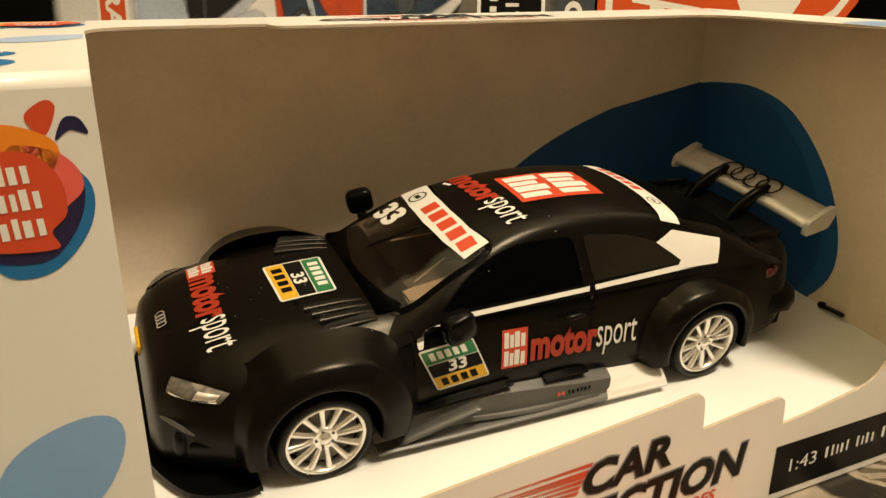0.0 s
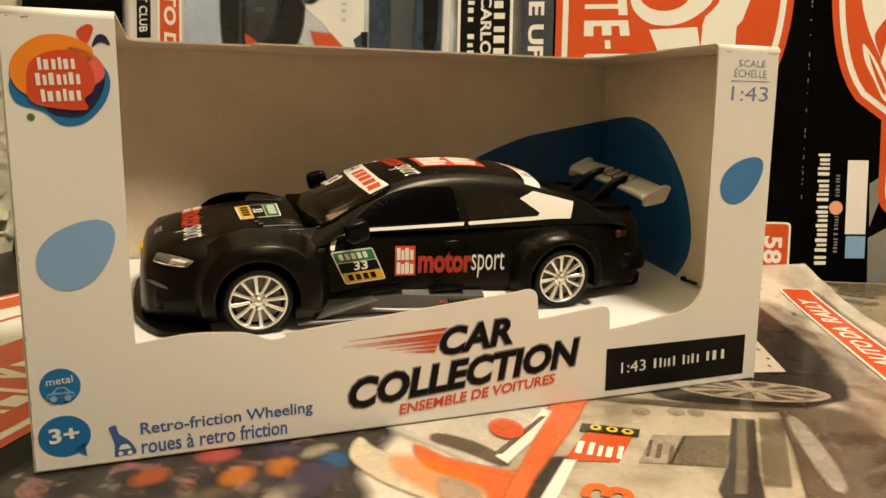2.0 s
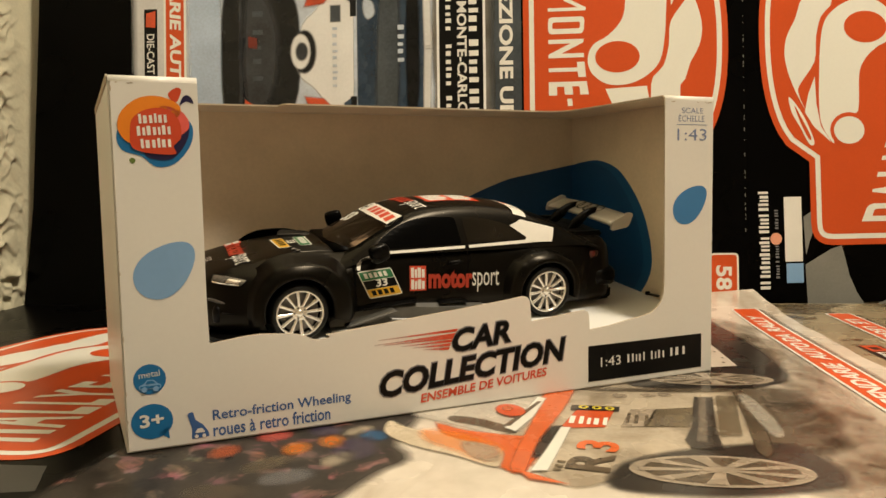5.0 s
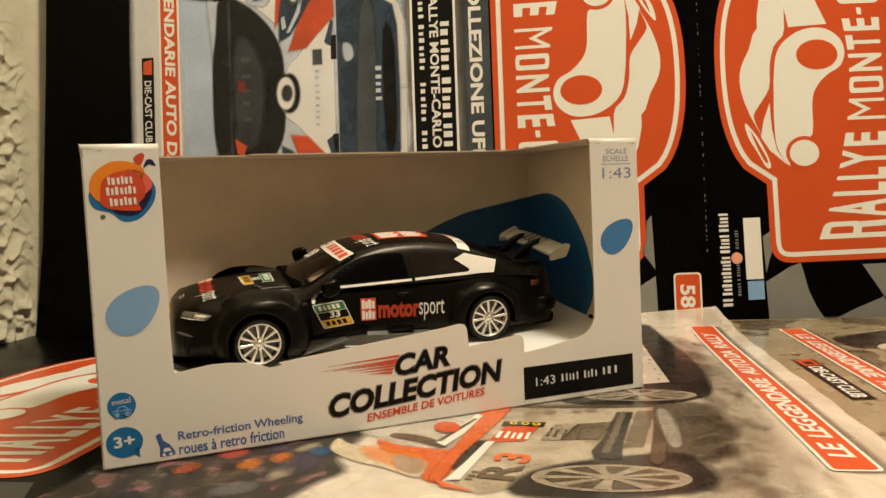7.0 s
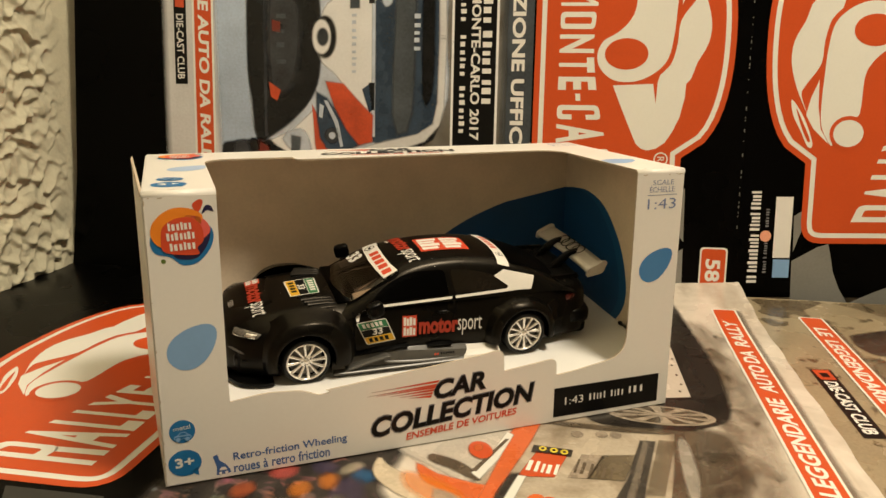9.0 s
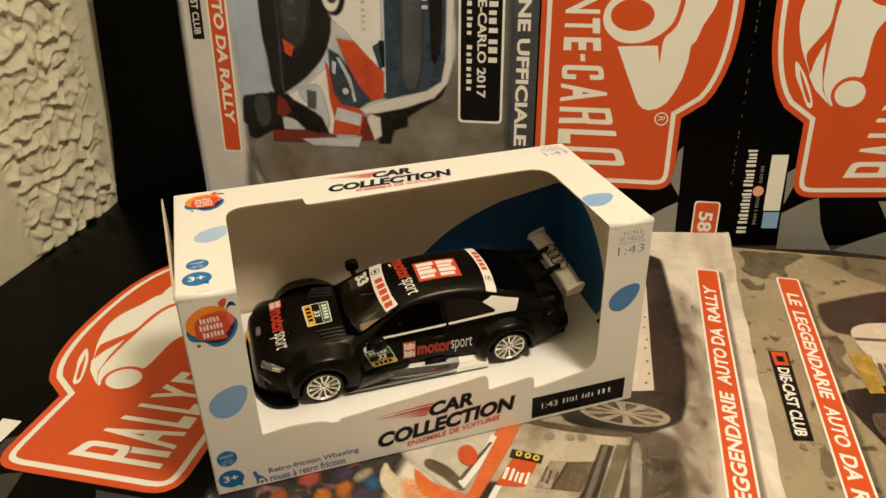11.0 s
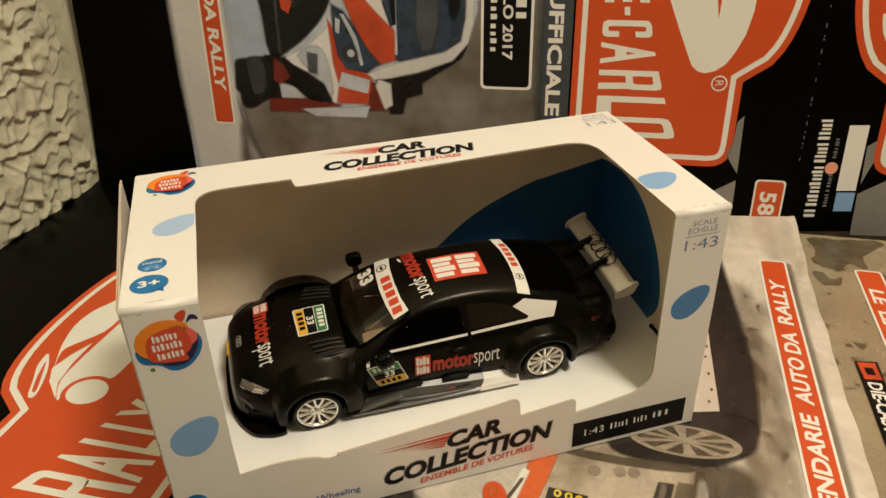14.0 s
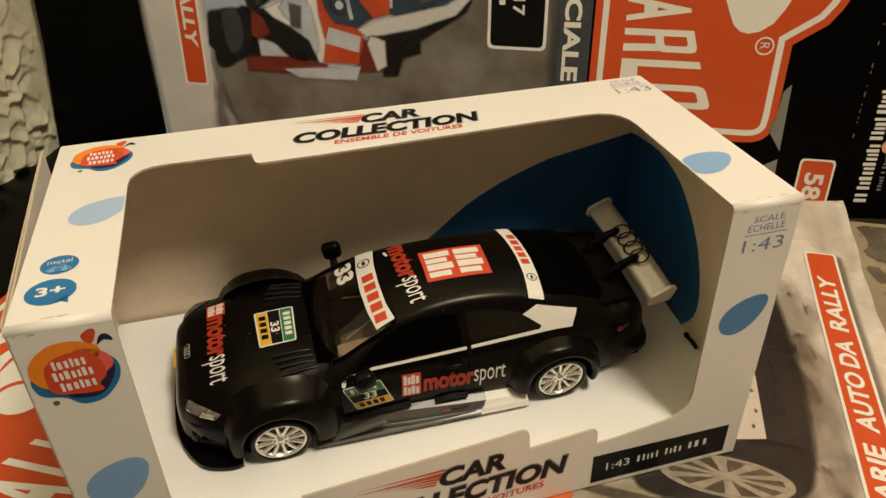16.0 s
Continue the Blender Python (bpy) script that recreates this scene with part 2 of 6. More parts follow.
def plaster_wall():
    """The trowelled wall: a band of scooped dabs that overhang one another, plain plaster round it."""
    bm = bmesh.new()
    n, k = 210, 290
    vs = []
    for i in range(n + 1):
        row = []
        for j in range(k + 1):
            s, z = -12.5 + 13.0 * i / n, -1.5 + 18.0 * j / k
            q = Vector((s, z, 0.0))
            w = q + 0.50 * noise.noise_vector(q * 0.7) + 0.10 * noise.noise_vector(q * 2.0)
            fall = 0.0
            for size, deep, lift in ((1.42, 0.34, 0.35), (2.4, 0.06, 5.2)):
                d, near = noise.voronoi(Vector((w.x * size, w.y * size * 0.85, lift)))
                part_sum, total = 0.0, 0.0
                for di, p in zip(d, near):   # neighbouring hollows flow into one another
                    dx, dy = w.x * size - p.x, p.y - w.y * size * 0.85
                    k_i = math.exp(-16.0 * (di - d[0]))
                    part_sum += k_i * (0.95 * dy + 0.55 * (dx * dx + dy * dy) - 0.25)
                    total += k_i
                fall += deep * part_sum / total
            edge = 0.7 * noise.noise(q * 0.45 + Vector((4, 1, 8)))
            left = 1.0 if z > 7.5 + edge else min(1.0, max(0.0, (s + 9.3 + 0.10 * (z - 6) + edge) / 0.5))
            patch = left * min(1.0, max(0.10, (-0.9 + 1.4 * edge - s) / 2.0)) * (0.9 + 0.5 * noise.noise(q * 0.6 + Vector((9, 2, 3))))
            h = patch * (0.12 + fall + 0.13 * noise.noise(q * 1.5)) + 0.025 * noise.noise(q * 0.7) + 0.012 * noise.noise(q * 4.5)
            rim = min(1.0, 6.0 * i / n, 6.0 * (n - i) / n, 8.0 * (k - j) / k)
            row.append(bm.verts.new((s, z, 0.02 + h * rim)))
        vs.append(row)
    for i in range(n):
        for j in range(k):
            bm.faces.new((vs[i][j], vs[i + 1][j], vs[i + 1][j + 1], vs[i][j + 1]))
    ob = part("wall_west", bm, PLASTER, None, smooth=True)
    ob.matrix_world = basis(CORNER, A, Z)
    tagged(ob, kind="structure")
    quad_slab("wall_west_upper", CORNER - A * 300 + Vector((0, 0, 16.4)), A, Z, 309, 158.6, 5, PLASTER)
    quad_slab("wall_west_lower", CORNER - A * 300 + Vector((0, 0, -75)), A, Z, 309, 73.6, 5, PAINT)
    quad_slab("wall_west_rear", CORNER - A * 300 + Vector((0, 0, -1.4)), A, Z, 287.6, 17.8, 5, PLASTER)
    quad_slab("wall_west_end", CORNER + A * 0.4 + Vector((0, 0, -1.4)), A, Z, 8.6, 17.8, 5, PLASTER)


plaster_wall()

table = empty("table", basis(CORNER - A * 90 + Vector((0, 0, TABLE_Z)), B, A), "dark wooden table top under the printed sheets", "table")
bm = slab_bm(corners(rect(0.4, 0, 140, 89.6), 1.0), -3, 0)
part("tabletop", bm, WOOD, table)
for x in (4, 132):
    for y in (4, 82):
        part("leg", slab_bm(rect(x, y, x + 5, y + 5), -75 - TABLE_Z + 0.02, -3), WOOD, table)


# ---- printed sheets ----
def block_letter(ch, w, h=2.2, s=0.24, t=0.26, cut=0.2):
    """One of the plate's squared letters (C, O, R), stroke by stroke."""
    def bend(pts, q):
        out = []
        for i, p in enumerate(pts):
            p = Vector(p)
            if 0 < i < len(pts) - 1:
                a, c = Vector(pts[i - 1]) - p, Vector(pts[i + 1]) - p
                out += [p + a.normalized() * q, p + (a.normalized() + c.normalized()) * q * 0.28, p + c.normalized() * q]
            else:
                out.append(p)
        return out

    bm = bmesh.new()

    def strip(outer, inner):
        a, b = bend(outer, cut), bend(inner, 0.09)
        va, vb = [bm.verts.new((p.x, p.y, 0)) for p in a], [bm.verts.new((p.x, p.y, 0)) for p in b]
        for i in range(len(a) - 1):
            bm.faces.new((va[i], vb[i], vb[i + 1], va[i + 1]))

    if ch == "C":
        strip([(w, h * 0.66), (w, h), (0, h), (0, 0), (w, 0), (w, h * 0.34)], [(w - s, h * 0.66), (w - s, h - t), (s, h - t), (s, t), (w - s, t), (w - s, h * 0.34)])
    elif ch == "O":
        strip([(w, h / 2), (w, h), (0, h), (0, 0), (w, 0), (w, h / 2)], [(w - s, h / 2), (w - s, h - t), (s, h - t), (s, t), (w - s, t), (w - s, h / 2)])
    else:
        z = h * 0.44
        bm.faces.new([bm.verts.new((a, b, 0)) for a, b in ((0, 0), (s, 0), (s, h), (0, h))])
        strip([(s, h), (w, h), (w, z), (s, z)], [(s, h - t), (w - s, h - t), (w - s, z + t), (s, z + t)])
        bm.faces.new([bm.verts.new((a, b, 0)) for a, b in ((w - s - 0.02, 0), (w + 0.02, 0), (w - 0.03, z + 0.09), (w - s - 0.06, z + 0.02))])
    for v in bm.verts:
        v.co.y /= h
    for q in bm.faces:
        q.normal_update()
        if q.normal.z < 0:
            q.normal_flip()
    return bm


def plate_art(parent, m, layer):
    """The red rally plate: base with rounded ends, bulging crown, white line, car drawing and lettering."""
    crown = [(-5.2 * a, 7.05 + 2.08 * math.sqrt(max(0.0, 1 - abs(a) ** 2.3))) for a in (-1 + 2 * i / 20 for i in range(1, 20))]
    ring = [(-9.18, -0.06), (9.18, -0.06), (9.18, 6.98), (5.42, 6.98)] + crown + [(-5.42, 6.98), (-9.18, 6.98)]
    edge = corners(ring, [1.1, 1.1, 1.0] + [0] * (len(ring) - 4) + [1.0])
    flat("red_plate", edge, PLATE_RED, parent, layer, m)
    flat("white_line", inset(edge, 0.27), PLATE_WHITE, parent, layer + 1, m)
    flat("red_field", inset(edge, 0.50), PLATE_RED, parent, layer + 2, m)
    k = layer + 3
    roof = [(1.98, 7.0), (1.0, 7.45), (0.1, 7.9), (-0.86, 7.97), (-1.97, 7.66), (-2.88, 7.22), (-3.1, 7.1), (-2.3, 7.41), (-1.85, 7.24), (-0.91, 6.6), (0.17, 6.5), (1.1, 6.25), (1.75, 5.75)]
    door = [(3.22, 4.13), (4.4, 4.66), (4.8, 4.85), (5.02, 5.1), (5.1, 5.4), (5.0, 5.8), (4.7, 6.2), (4.2, 6.5), (3.5, 6.8), (2.6, 6.98)]
    flat("roof_shape", rounded(roof, 3)[:-3] + [(1.9, 5.7), (2.9, 5.66), (1.99, 5.5), (2.08, 3.64)] + [tuple(q) for q in door], PLATE_WHITE, parent, k, m)
    flat("bonnet_shape", rounded([(0.85, 6.11), (1.51, 5.52), (1.89, 4.66), (1.85, 3.7), (1.33, 3.03), (0.66, 2.86), (0.04, 3.12), (-0.34, 3.75), (-0.87, 4.28), (-1.55, 4.55), (-3.15, 4.65), (-3.23, 5.13), (-3.54, 5.6), (-4.02, 5.87), (-4.62, 5.82), (-4.12, 6.2), (-3.5, 6.42), (-2.42, 6.45), (-1.32, 6.40), (-0.24, 6.33)], 4), PLATE_WHITE, parent, k, m)
    flat("pillar_shape", [(-1.6, 6.62), (-2.4, 6.95), (-3.2, 7.13), (-3.83, 6.75), (-4.56, 5.95), (-3.84, 6.40), (-2.82, 6.58)], PLATE_WHITE, parent, k, m)
    flat("whisker", rounded([(-2.5, 7.83), (-3.34, 7.2), (-4.5, 6.73), (-4.65, 6.95), (-3.88, 7.36), (-3.18, 7.74)], 4), PLATE_WHITE, parent, k, m)
    flat("whisker_core", rounded([(-2.9, 7.6), (-3.5, 7.27), (-4.3, 6.88), (-4.4, 6.98), (-3.7, 7.33)], 4), PLATE_RED, parent, k + 1, m)
    flat("wheel_shape", oval(0.63, 4.2, 0.72, 1.0), PLATE_RED, parent, k + 1, m)
    flat("lamp_ring", oval(-4.03, 5.1, 0.80, 0.88), PLATE_RED, parent, k + 1, m)
    flat("lamp_shape", oval(-4.03, 5.1, 0.62, 0.71), PLATE_WHITE, parent, k + 2, m)
    # fanned lettering: every letter keeps its own narrow field, taller towards both ends
    word = bmesh.new()
    for ch, x0, x1 in (("R", -8.15, -7.35), ("A", -7.2, -6.32), ("L", -6.15, -5.55), ("L", -5.4, -4.85), ("Y", -4.85, -3.98), ("E", -3.8, -3.15),
                       ("M", -2.55, -1.55), ("O", -1.28, -0.5), ("N", -0.25, 0.6), ("T", 0.8, 1.5), ("E", 1.7, 2.32), ("-", 2.48, 2.82),
                       ("C", 3.02, 3.70), ("A", 3.92, 4.82), ("R", 5.08, 5.90), ("L", 6.2, 6.95), ("O", 7.1, 8.0)):
        h = 0.12 if ch == "-" else 1.0
        bm = block_letter(ch, x1 - x0) if ch in "COR" else text_bm(ch, x1 - x0, h, bold=0.0 if ch == "M" else 0.035)
        for v in bm.verts:
            x = x0 + v.co.x
            tall = 1.60 + 1.95 * (abs(x) / 8.1) ** 1.75
            y = v.co.y + (0.45 if ch == "-" else 0.0)
            v.co = (x, 1.08 + y * tall, 0)
        me = bpy.data.meshes.new("letter")
        bm.to_mesh(me)
        bm.free()
        word.from_mesh(me)
        bpy.data.meshes.remove(me)
    word.transform(m @ Matrix.Translation((0, 0, k * LAYER)))
    part("lettering", word, PLATE_WHITE, parent)


def flag_art(parent, m, layer, ink):
    """Waving grey squares of the chequered flag behind the plate."""
    for pts in ([(-7.89, 7.33), (-7.6, 6.9), (-8.42, 6.85), (-9.02, 7.08), (-9.6, 7.26)],
                [(-10.02, 7.30), (-9.35, 6.1), (-9.2, 5.6), (-9.56, 5.5), (-10.54, 5.28), (-11.32, 4.95), (-12.05, 4.48), (-11.95, 7.24)],
                [(-12.05, 4.45), (-11.5, 3.2), (-10.96, 1.72), (-11.4, 1.5), (-12.45, 1.2)],
                [(-9.4, 2.65), (-9.4, -0.1), (-10.6, -0.7), (-11.05, 1.5), (-10.94, 1.7)],
                [(-9.4, -2.9), (-9.4, -4.4), (-10.6, -4.2), (-11.0, -3.3), (-10.3, -3.0)]):
        flat("flag_square", pts, ink, parent, layer, m)


def back_cover_art(parent, m, layer, ink):
    """Plate, flag and imprint of the back cover, in the plate's own axes."""
    flag_art(parent, m, layer, ink)
    plate_art(parent, m, layer + 1)
    flat("barcode_field", rect(-9.87, 7.41, -6.98, 8.22), INK_WHITE, parent, layer + 1, m)
    flat("blue_field", rect(-10.82, 7.40, -9.95, 8.18), INK_SKY, parent, layer + 1, m)
    for x, w in ((-11.08, 0.42), (-10.56, 1.86), (-8.58, 0.90), (-7.58, 0.92)):
        bars("imprint_bar", max(2, round(w / 0.19)), INK_WHITE, parent, x, 8.93, w, 0.46, 0, layer + 1, m, 0.60)
    for x, w in ((-10.6, 0.62), (-9.9, 0.12), (-9.7, 0.6), (-8.4, 0.5), (-7.85, 0.35)):
        bars("imprint_line", max(1, round(w / 0.13)), INK_GREY, parent, x, 8.50, w, 0.16, 0, layer + 1, m, 0.55)
    flat("pink_dot", oval(-8.84, 8.62, 0.27, 0.27, 18), INK_SALMON, parent, layer + 2, m)


FOLD = Vector((25.8, 9.5, 0))
U_L = Vector((1, -0.523, 0)).normalized()
U_R = Vector((1, -0.35, 0)).normalized()
V_L = Vector((0.5, 0.866, 0)) * 0.0886 + Z
V_R = Vector((0.33, 0.94, 0)) * 0.0944 + Z


def standing_cover():
    th = empty("standing_magazine_cover", basis(FOLD + Vector((0, 0, TABLE_Z)), B, Z),
               "open black magazine cover standing upright behind the toy box", "magazine cover")
    inv = th.matrix_world.inverted()
    left = part("front_cover", slab_bm([(-34.25, 0), (0, 0), (0, 29), (-33.0, 29), (-33.4, 14), (-33.75, 5)], -0.06, 0), SHEET_BLACK, th, "front cover with a rally car photo")
    left.matrix_local = inv @ basis(FOLD + Vector((0, 0, TABLE_Z)), U_L, V_L)
    right = part("back_cover", slab_bm(rect(0.02, 0, 27, 29), -0.06, 0), SHEET_BLACK, th, "back cover with a red plate")
    right.matrix_local = inv @ basis(FOLD + Vector((0, 0, TABLE_Z)), U_R, V_R)
    up = Matrix.Translation((0, -TABLE_Z, 0))  # plans start at the table's sheets
    front_cover_art(left, up)
    back_cover_art(right, up @ Matrix.Translation((10.10, 11.60, 0)) @ Matrix.Rotation(radians(90), 4, "Z") @ Matrix.Scale(1.012, 4), 1, CHECK_GREY)
    dots = bmesh.new()
    y = 3.0
    while y < 24:
        h = 0.04 + 0.16 * random.random() ** 2
        vs = [dots.verts.new((a, y + b, LAYER * 5)) for a, b in ((-0.085, 0), (-0.05, 0), (-0.05, h), (-0.085, h))]
        dots.faces.new(vs)
        y += h + 0.06 + 0.6 * random.random() ** 2
    dots.transform(up)
    part("worn_fold", dots, CHECK_GREY, left, "", False, "stuff")


PH_SKY = mat("photo_blue_grey", (0.38, 0.47, 0.61), 0.3, var=0.25, size=0.03, coat=0.06, spec=0.3)
PH_GROUND = mat("photo_brown_ground", (0.15, 0.12, 0.072), 0.3, var=0.45, size=0.03, grain=0.012, tint=(0.18, 0.175, 0.165), coat=0.06, spec=0.3)
PH_PALE = mat("photo_pale_edge", (0.66, 0.67, 0.68), 0.3, var=0.15, size=0.03, coat=0.06, spec=0.3)
PH_BLACK = mat("photo_black", (0.006, 0.006, 0.007), 0.28, var=0.4, size=0.01, coat=0.06, spec=0.3)
PH_GREY = mat("photo_mid_grey", (0.04, 0.044, 0.052), 0.3, var=0.5, size=0.012, coat=0.06, spec=0.3)
PH_NAVY = mat("photo_navy_glass", (0.031, 0.054, 0.090), 0.28, var=0.5, size=0.016, coat=0.06, spec=0.3)
PH_WHITE = mat("photo_white_body", (0.80, 0.81, 0.82), 0.3, var=0.08, size=0.02, coat=0.06, spec=0.3)
PH_SHADE = mat("photo_bluish_shade", (0.52, 0.585, 0.68), 0.3, var=0.2, size=0.012, coat=0.06, spec=0.3)
PH_RED = mat("photo_red", (0.55, 0.07, 0.02), 0.3, var=0.25, size=0.01, coat=0.1)
PH_RED_DARK = mat("photo_dark_red", (0.16, 0.02, 0.012), 0.3, var=0.3, size=0.01, coat=0.06)
PH_BAND = mat("photo_slate_band", (0.060, 0.072, 0.085), 0.3, var=0.5, size=0.02, coat=0.06, spec=0.3)


def front_cover_art(o, m):
    f = lambda name, pts, mt, k=1, d=0.30: soft(name, pts, mt, o, k, m, d)
    flat("photo_field", rect(-28.45, 0, -10.0, 29), PH_SKY, o, 1, m)
    f("pale_margin", rounded([(-28.05, 0.05), (-28.05, 28.9), (-26.6, 28.8), (-26.0, 9), (-25.6, 3.4), (-24.6, 0.1)], 4), PH_PALE, 2, 0.9)
    f("ground_field", rounded([(-25.4, 3.6), (-24.6, 5.4), (-20, 5.2), (-15.2, 6.6), (-14.4, 9), (-14.0, 16), (-13.6, 26), (-10.05, 28.6), (-10.05, 0.1), (-24.2, 0.1)], 4), PH_GROUND, 2, 0.9)
    f("slate_band", rect(-11.15, 3.0, -10.03, 28.9), PH_BAND, 3, 1.1)
    # rally car seen from the front, turned on its side; both halves of its face alike
    f("car_shade", rounded([(-23.9, 20), (-24.0, 12), (-23.6, 6.6), (-20.6, 4.6), (-18.4, 5.2), (-14.5, 8.0), (-14.3, 12), (-14.6, 16), (-18, 19.6)], 4), PH_SHADE, 3, 0.5)
    f("grille_shape", rounded([(-24.15, 10.2), (-23.95, 8.7), (-23.7, 6.8), (-22.7, 7.2), (-21.8, 7.9), (-21.0, 8.8), (-20.55, 10.0), (-20.5, 11.8), (-20.55, 13.6), (-21.0, 14.9), (-21.8, 15.9), (-22.7, 16.6), (-23.7, 17.0), (-23.95, 15.0), (-24.15, 13.4)], 3), PH_BLACK, 5)
    f("grille_sheen", rounded([(-22.9, 9.6), (-22.2, 9.4), (-21.7, 11), (-21.7, 13), (-22.3, 14.4), (-22.9, 14.2)], 3), PH_GREY, 6, 0.9)
    f("bonnet_shape", rounded([(-20.5, 10.9), (-20.2, 10.5), (-19.6, 10.0), (-18.8, 8.9), (-17.9, 7.6), (-17.75, 11.8), (-17.9, 16.0), (-18.8, 14.8), (-19.6, 13.7), (-20.2, 13.1), (-20.55, 11.8)], 3), PH_WHITE, 5)
    f("windscreen_shape", rounded([(-17.75, 6.8), (-15.7, 7.1), (-15.0, 7.5), (-14.6, 8.5), (-14.5, 11.8), (-14.6, 15.2), (-15.0, 16.2), (-15.8, 16.8), (-17.7, 17.2), (-17.65, 12)], 3), PH_NAVY, 5)
    f("screen_glare", rounded([(-17.3, 14.1), (-17.0, 14.0), (-16.9, 13.5), (-17.15, 13.3), (-17.3, 13.6)], 3), PH_SHADE, 6, 0.3)
    f("screen_band", rounded([(-16.7, 8.0), (-15.9, 8.2), (-15.8, 15.4), (-16.4, 15.6)], 3), PH_BAND, 6, 0.5)
    f("screen_strip", rounded([(-15.25, 9.0), (-14.85, 9.4), (-14.8, 12.0), (-14.85, 14.2), (-15.25, 14.6)], 3), PH_BLACK, 6)
    f("bonnet_edge", rect(-17.82, 7.0, -17.70, 16.6), PH_SHADE, 6, 0.12)
    for up in (False, True):
        w = lambda pts: [(a, 23.6 - b if up else b) for a, b in pts]
        f("bumper_white", w([(-22.92, 6.71), (-21.91, 7.15), (-21.18, 7.82), (-20.8, 8.2), (-20.72, 7.46), (-20.5, 6.37), (-20.4, 5.54), (-20.55, 4.73), (-21.27, 4.71), (-21.62, 5.5), (-21.99, 6.01), (-22.62, 6.43)]), PH_WHITE, 6)
        f("bumper_shade", rounded(w([(-22.3, 6.8), (-21.5, 7.2), (-21.1, 6.6), (-20.95, 5.2), (-21.3, 5.0), (-21.5, 5.9)]), 3), PH_SHADE, 7, 0.5)
        f("slate_badge", w([(-21.91, 6.92), (-21.53, 6.85), (-21.6, 6.08), (-21.9, 6.12)]), PH_BAND, 8)
        f("fog_surround", w([(-24.0, 6.75), (-22.9, 6.7), (-22.0, 6.0), (-21.3, 5.5), (-20.95, 4.75), (-23.9, 4.75)]), PH_BLACK, 5)
        f("white_wedge", w([(-23.39, 5.49), (-23.34, 4.87), (-22.04, 4.84), (-22.62, 5.27)]), PH_SHADE, 7)
        f("fog_housing", w([(-23.15, 6.42), (-22.72, 5.46), (-22.1, 4.86), (-20.94, 4.72), (-21.29, 5.51), (-21.99, 6.01), (-22.63, 6.3)]), PH_BLACK, 8)
        f("tyre_block", corners(w([(-25.53, 6.53), (-23.86, 6.73), (-23.63, 6.09), (-23.73, 4.99), (-25.03, 4.28), (-25.39, 4.37), (-25.42, 5.01), (-25.66, 5.16)]), 0.2), PH_BLACK, 7)
        f("tyre_sheen", rounded(w([(-24.9, 6.4), (-24.3, 6.5), (-24.2, 5.4), (-24.7, 5.0)]), 3), PH_GREY, 8, 0.5)
        f("red_accent", w([(-23.57, 6.59), (-23.23, 6.39), (-22.96, 5.82), (-23.38, 5.54), (-23.68, 5.69)]), PH_RED_DARK, 9)
        f("red_bumper", w([(-23.99, 4.71), (-23.99, 4.24), (-21.06, 4.23), (-20.56, 4.58), (-22.13, 4.78)]), PH_RED_DARK, 8)
        f("lower_lip", w([(-22.32, 4.31), (-21.78, 4.06), (-19.32, 4.09), (-19.18, 4.53), (-20.63, 4.41)]), PH_SHADE, 9)
        f("red_flank", w([(-20.86, 8.42), (-20.59, 7.79), (-20.44, 6.96), (-20.21, 6.33), (-19.1, 6.08), (-18.98, 5.72), (-19.23, 4.74), (-20.6, 4.76), (-20.46, 5.54), (-20.68, 6.57)]), PH_RED, 8)
        f("white_sticker", w([(-20.34, 6.12), (-19.03, 5.8), (-19.15, 5.19), (-20.55, 5.48)]), PH_SHADE, 9, 0.06)
        f("headlamp_shape", w([(-20.6, 9.06), (-20.14, 8.82), (-19.71, 8.22), (-19.16, 7.25), (-18.59, 6.58), (-19.14, 6.21), (-20.05, 6.36), (-20.42, 6.88), (-20.58, 7.89)]), PH_NAVY, 9)
        f("headlamp_rim", w([(-20.25, 8.72), (-20.1, 8.7), (-19.55, 7.7), (-19.3, 6.5), (-19.42, 6.46), (-19.7, 7.6)]), PH_SHADE, 10, 0.08)
        f("headlamp_glint", oval(-19.85, 23.6 - 7.0 if up else 7.0, 0.33, 0.33, 16), PH_GREY, 10)
        f("headlamp_bulb", oval(-19.85, 23.6 - 7.0 if up else 7.0, 0.15, 0.15, 12), PH_SHADE, 11, 0.12)
        f("headlamp_mark", w([(-20.48, 8.55), (-20.28, 8.45), (-20.36, 7.85), (-20.52, 7.95)]), PH_SHADE, 10, 0.06)
        f("red_bonnet", w([(-20.1, 9.6), (-19.3, 9.5), (-18.59, 8.73), (-17.84, 8.0), (-17.87, 6.78), (-18.59, 6.58), (-19.16, 7.37), (-19.65, 8.35)]), PH_RED, 8)
        f("bonnet_scoop", w([(-18.3, 9.3), (-18.0, 9.5), (-17.86, 8.3), (-17.95, 8.2)]), PH_NAVY, 9, 0.1)
        f("roof_pillar", w([(-19.02, 6.08), (-17.8, 6.53), (-15.5, 7.1), (-14.72, 7.61), (-14.5, 8.69), (-14.44, 11.8), (-14.22, 11.8), (-14.3, 8.46), (-14.52, 7.61), (-15.2, 6.86), (-16.76, 6.29), (-18.09, 5.99), (-18.78, 5.88)]), PH_PALE, 9)
        f("sill_shade", w([(-18.78, 5.88), (-16.76, 6.26), (-15.2, 6.81), (-14.49, 7.54), (-14.82, 6.95), (-15.98, 6.21), (-16.64, 5.78), (-16.62, 5.31), (-17.37, 5.08), (-17.56, 4.35), (-18.08, 4.33), (-18.12, 5.15), (-18.37, 5.61)]), PH_BLACK, 8)
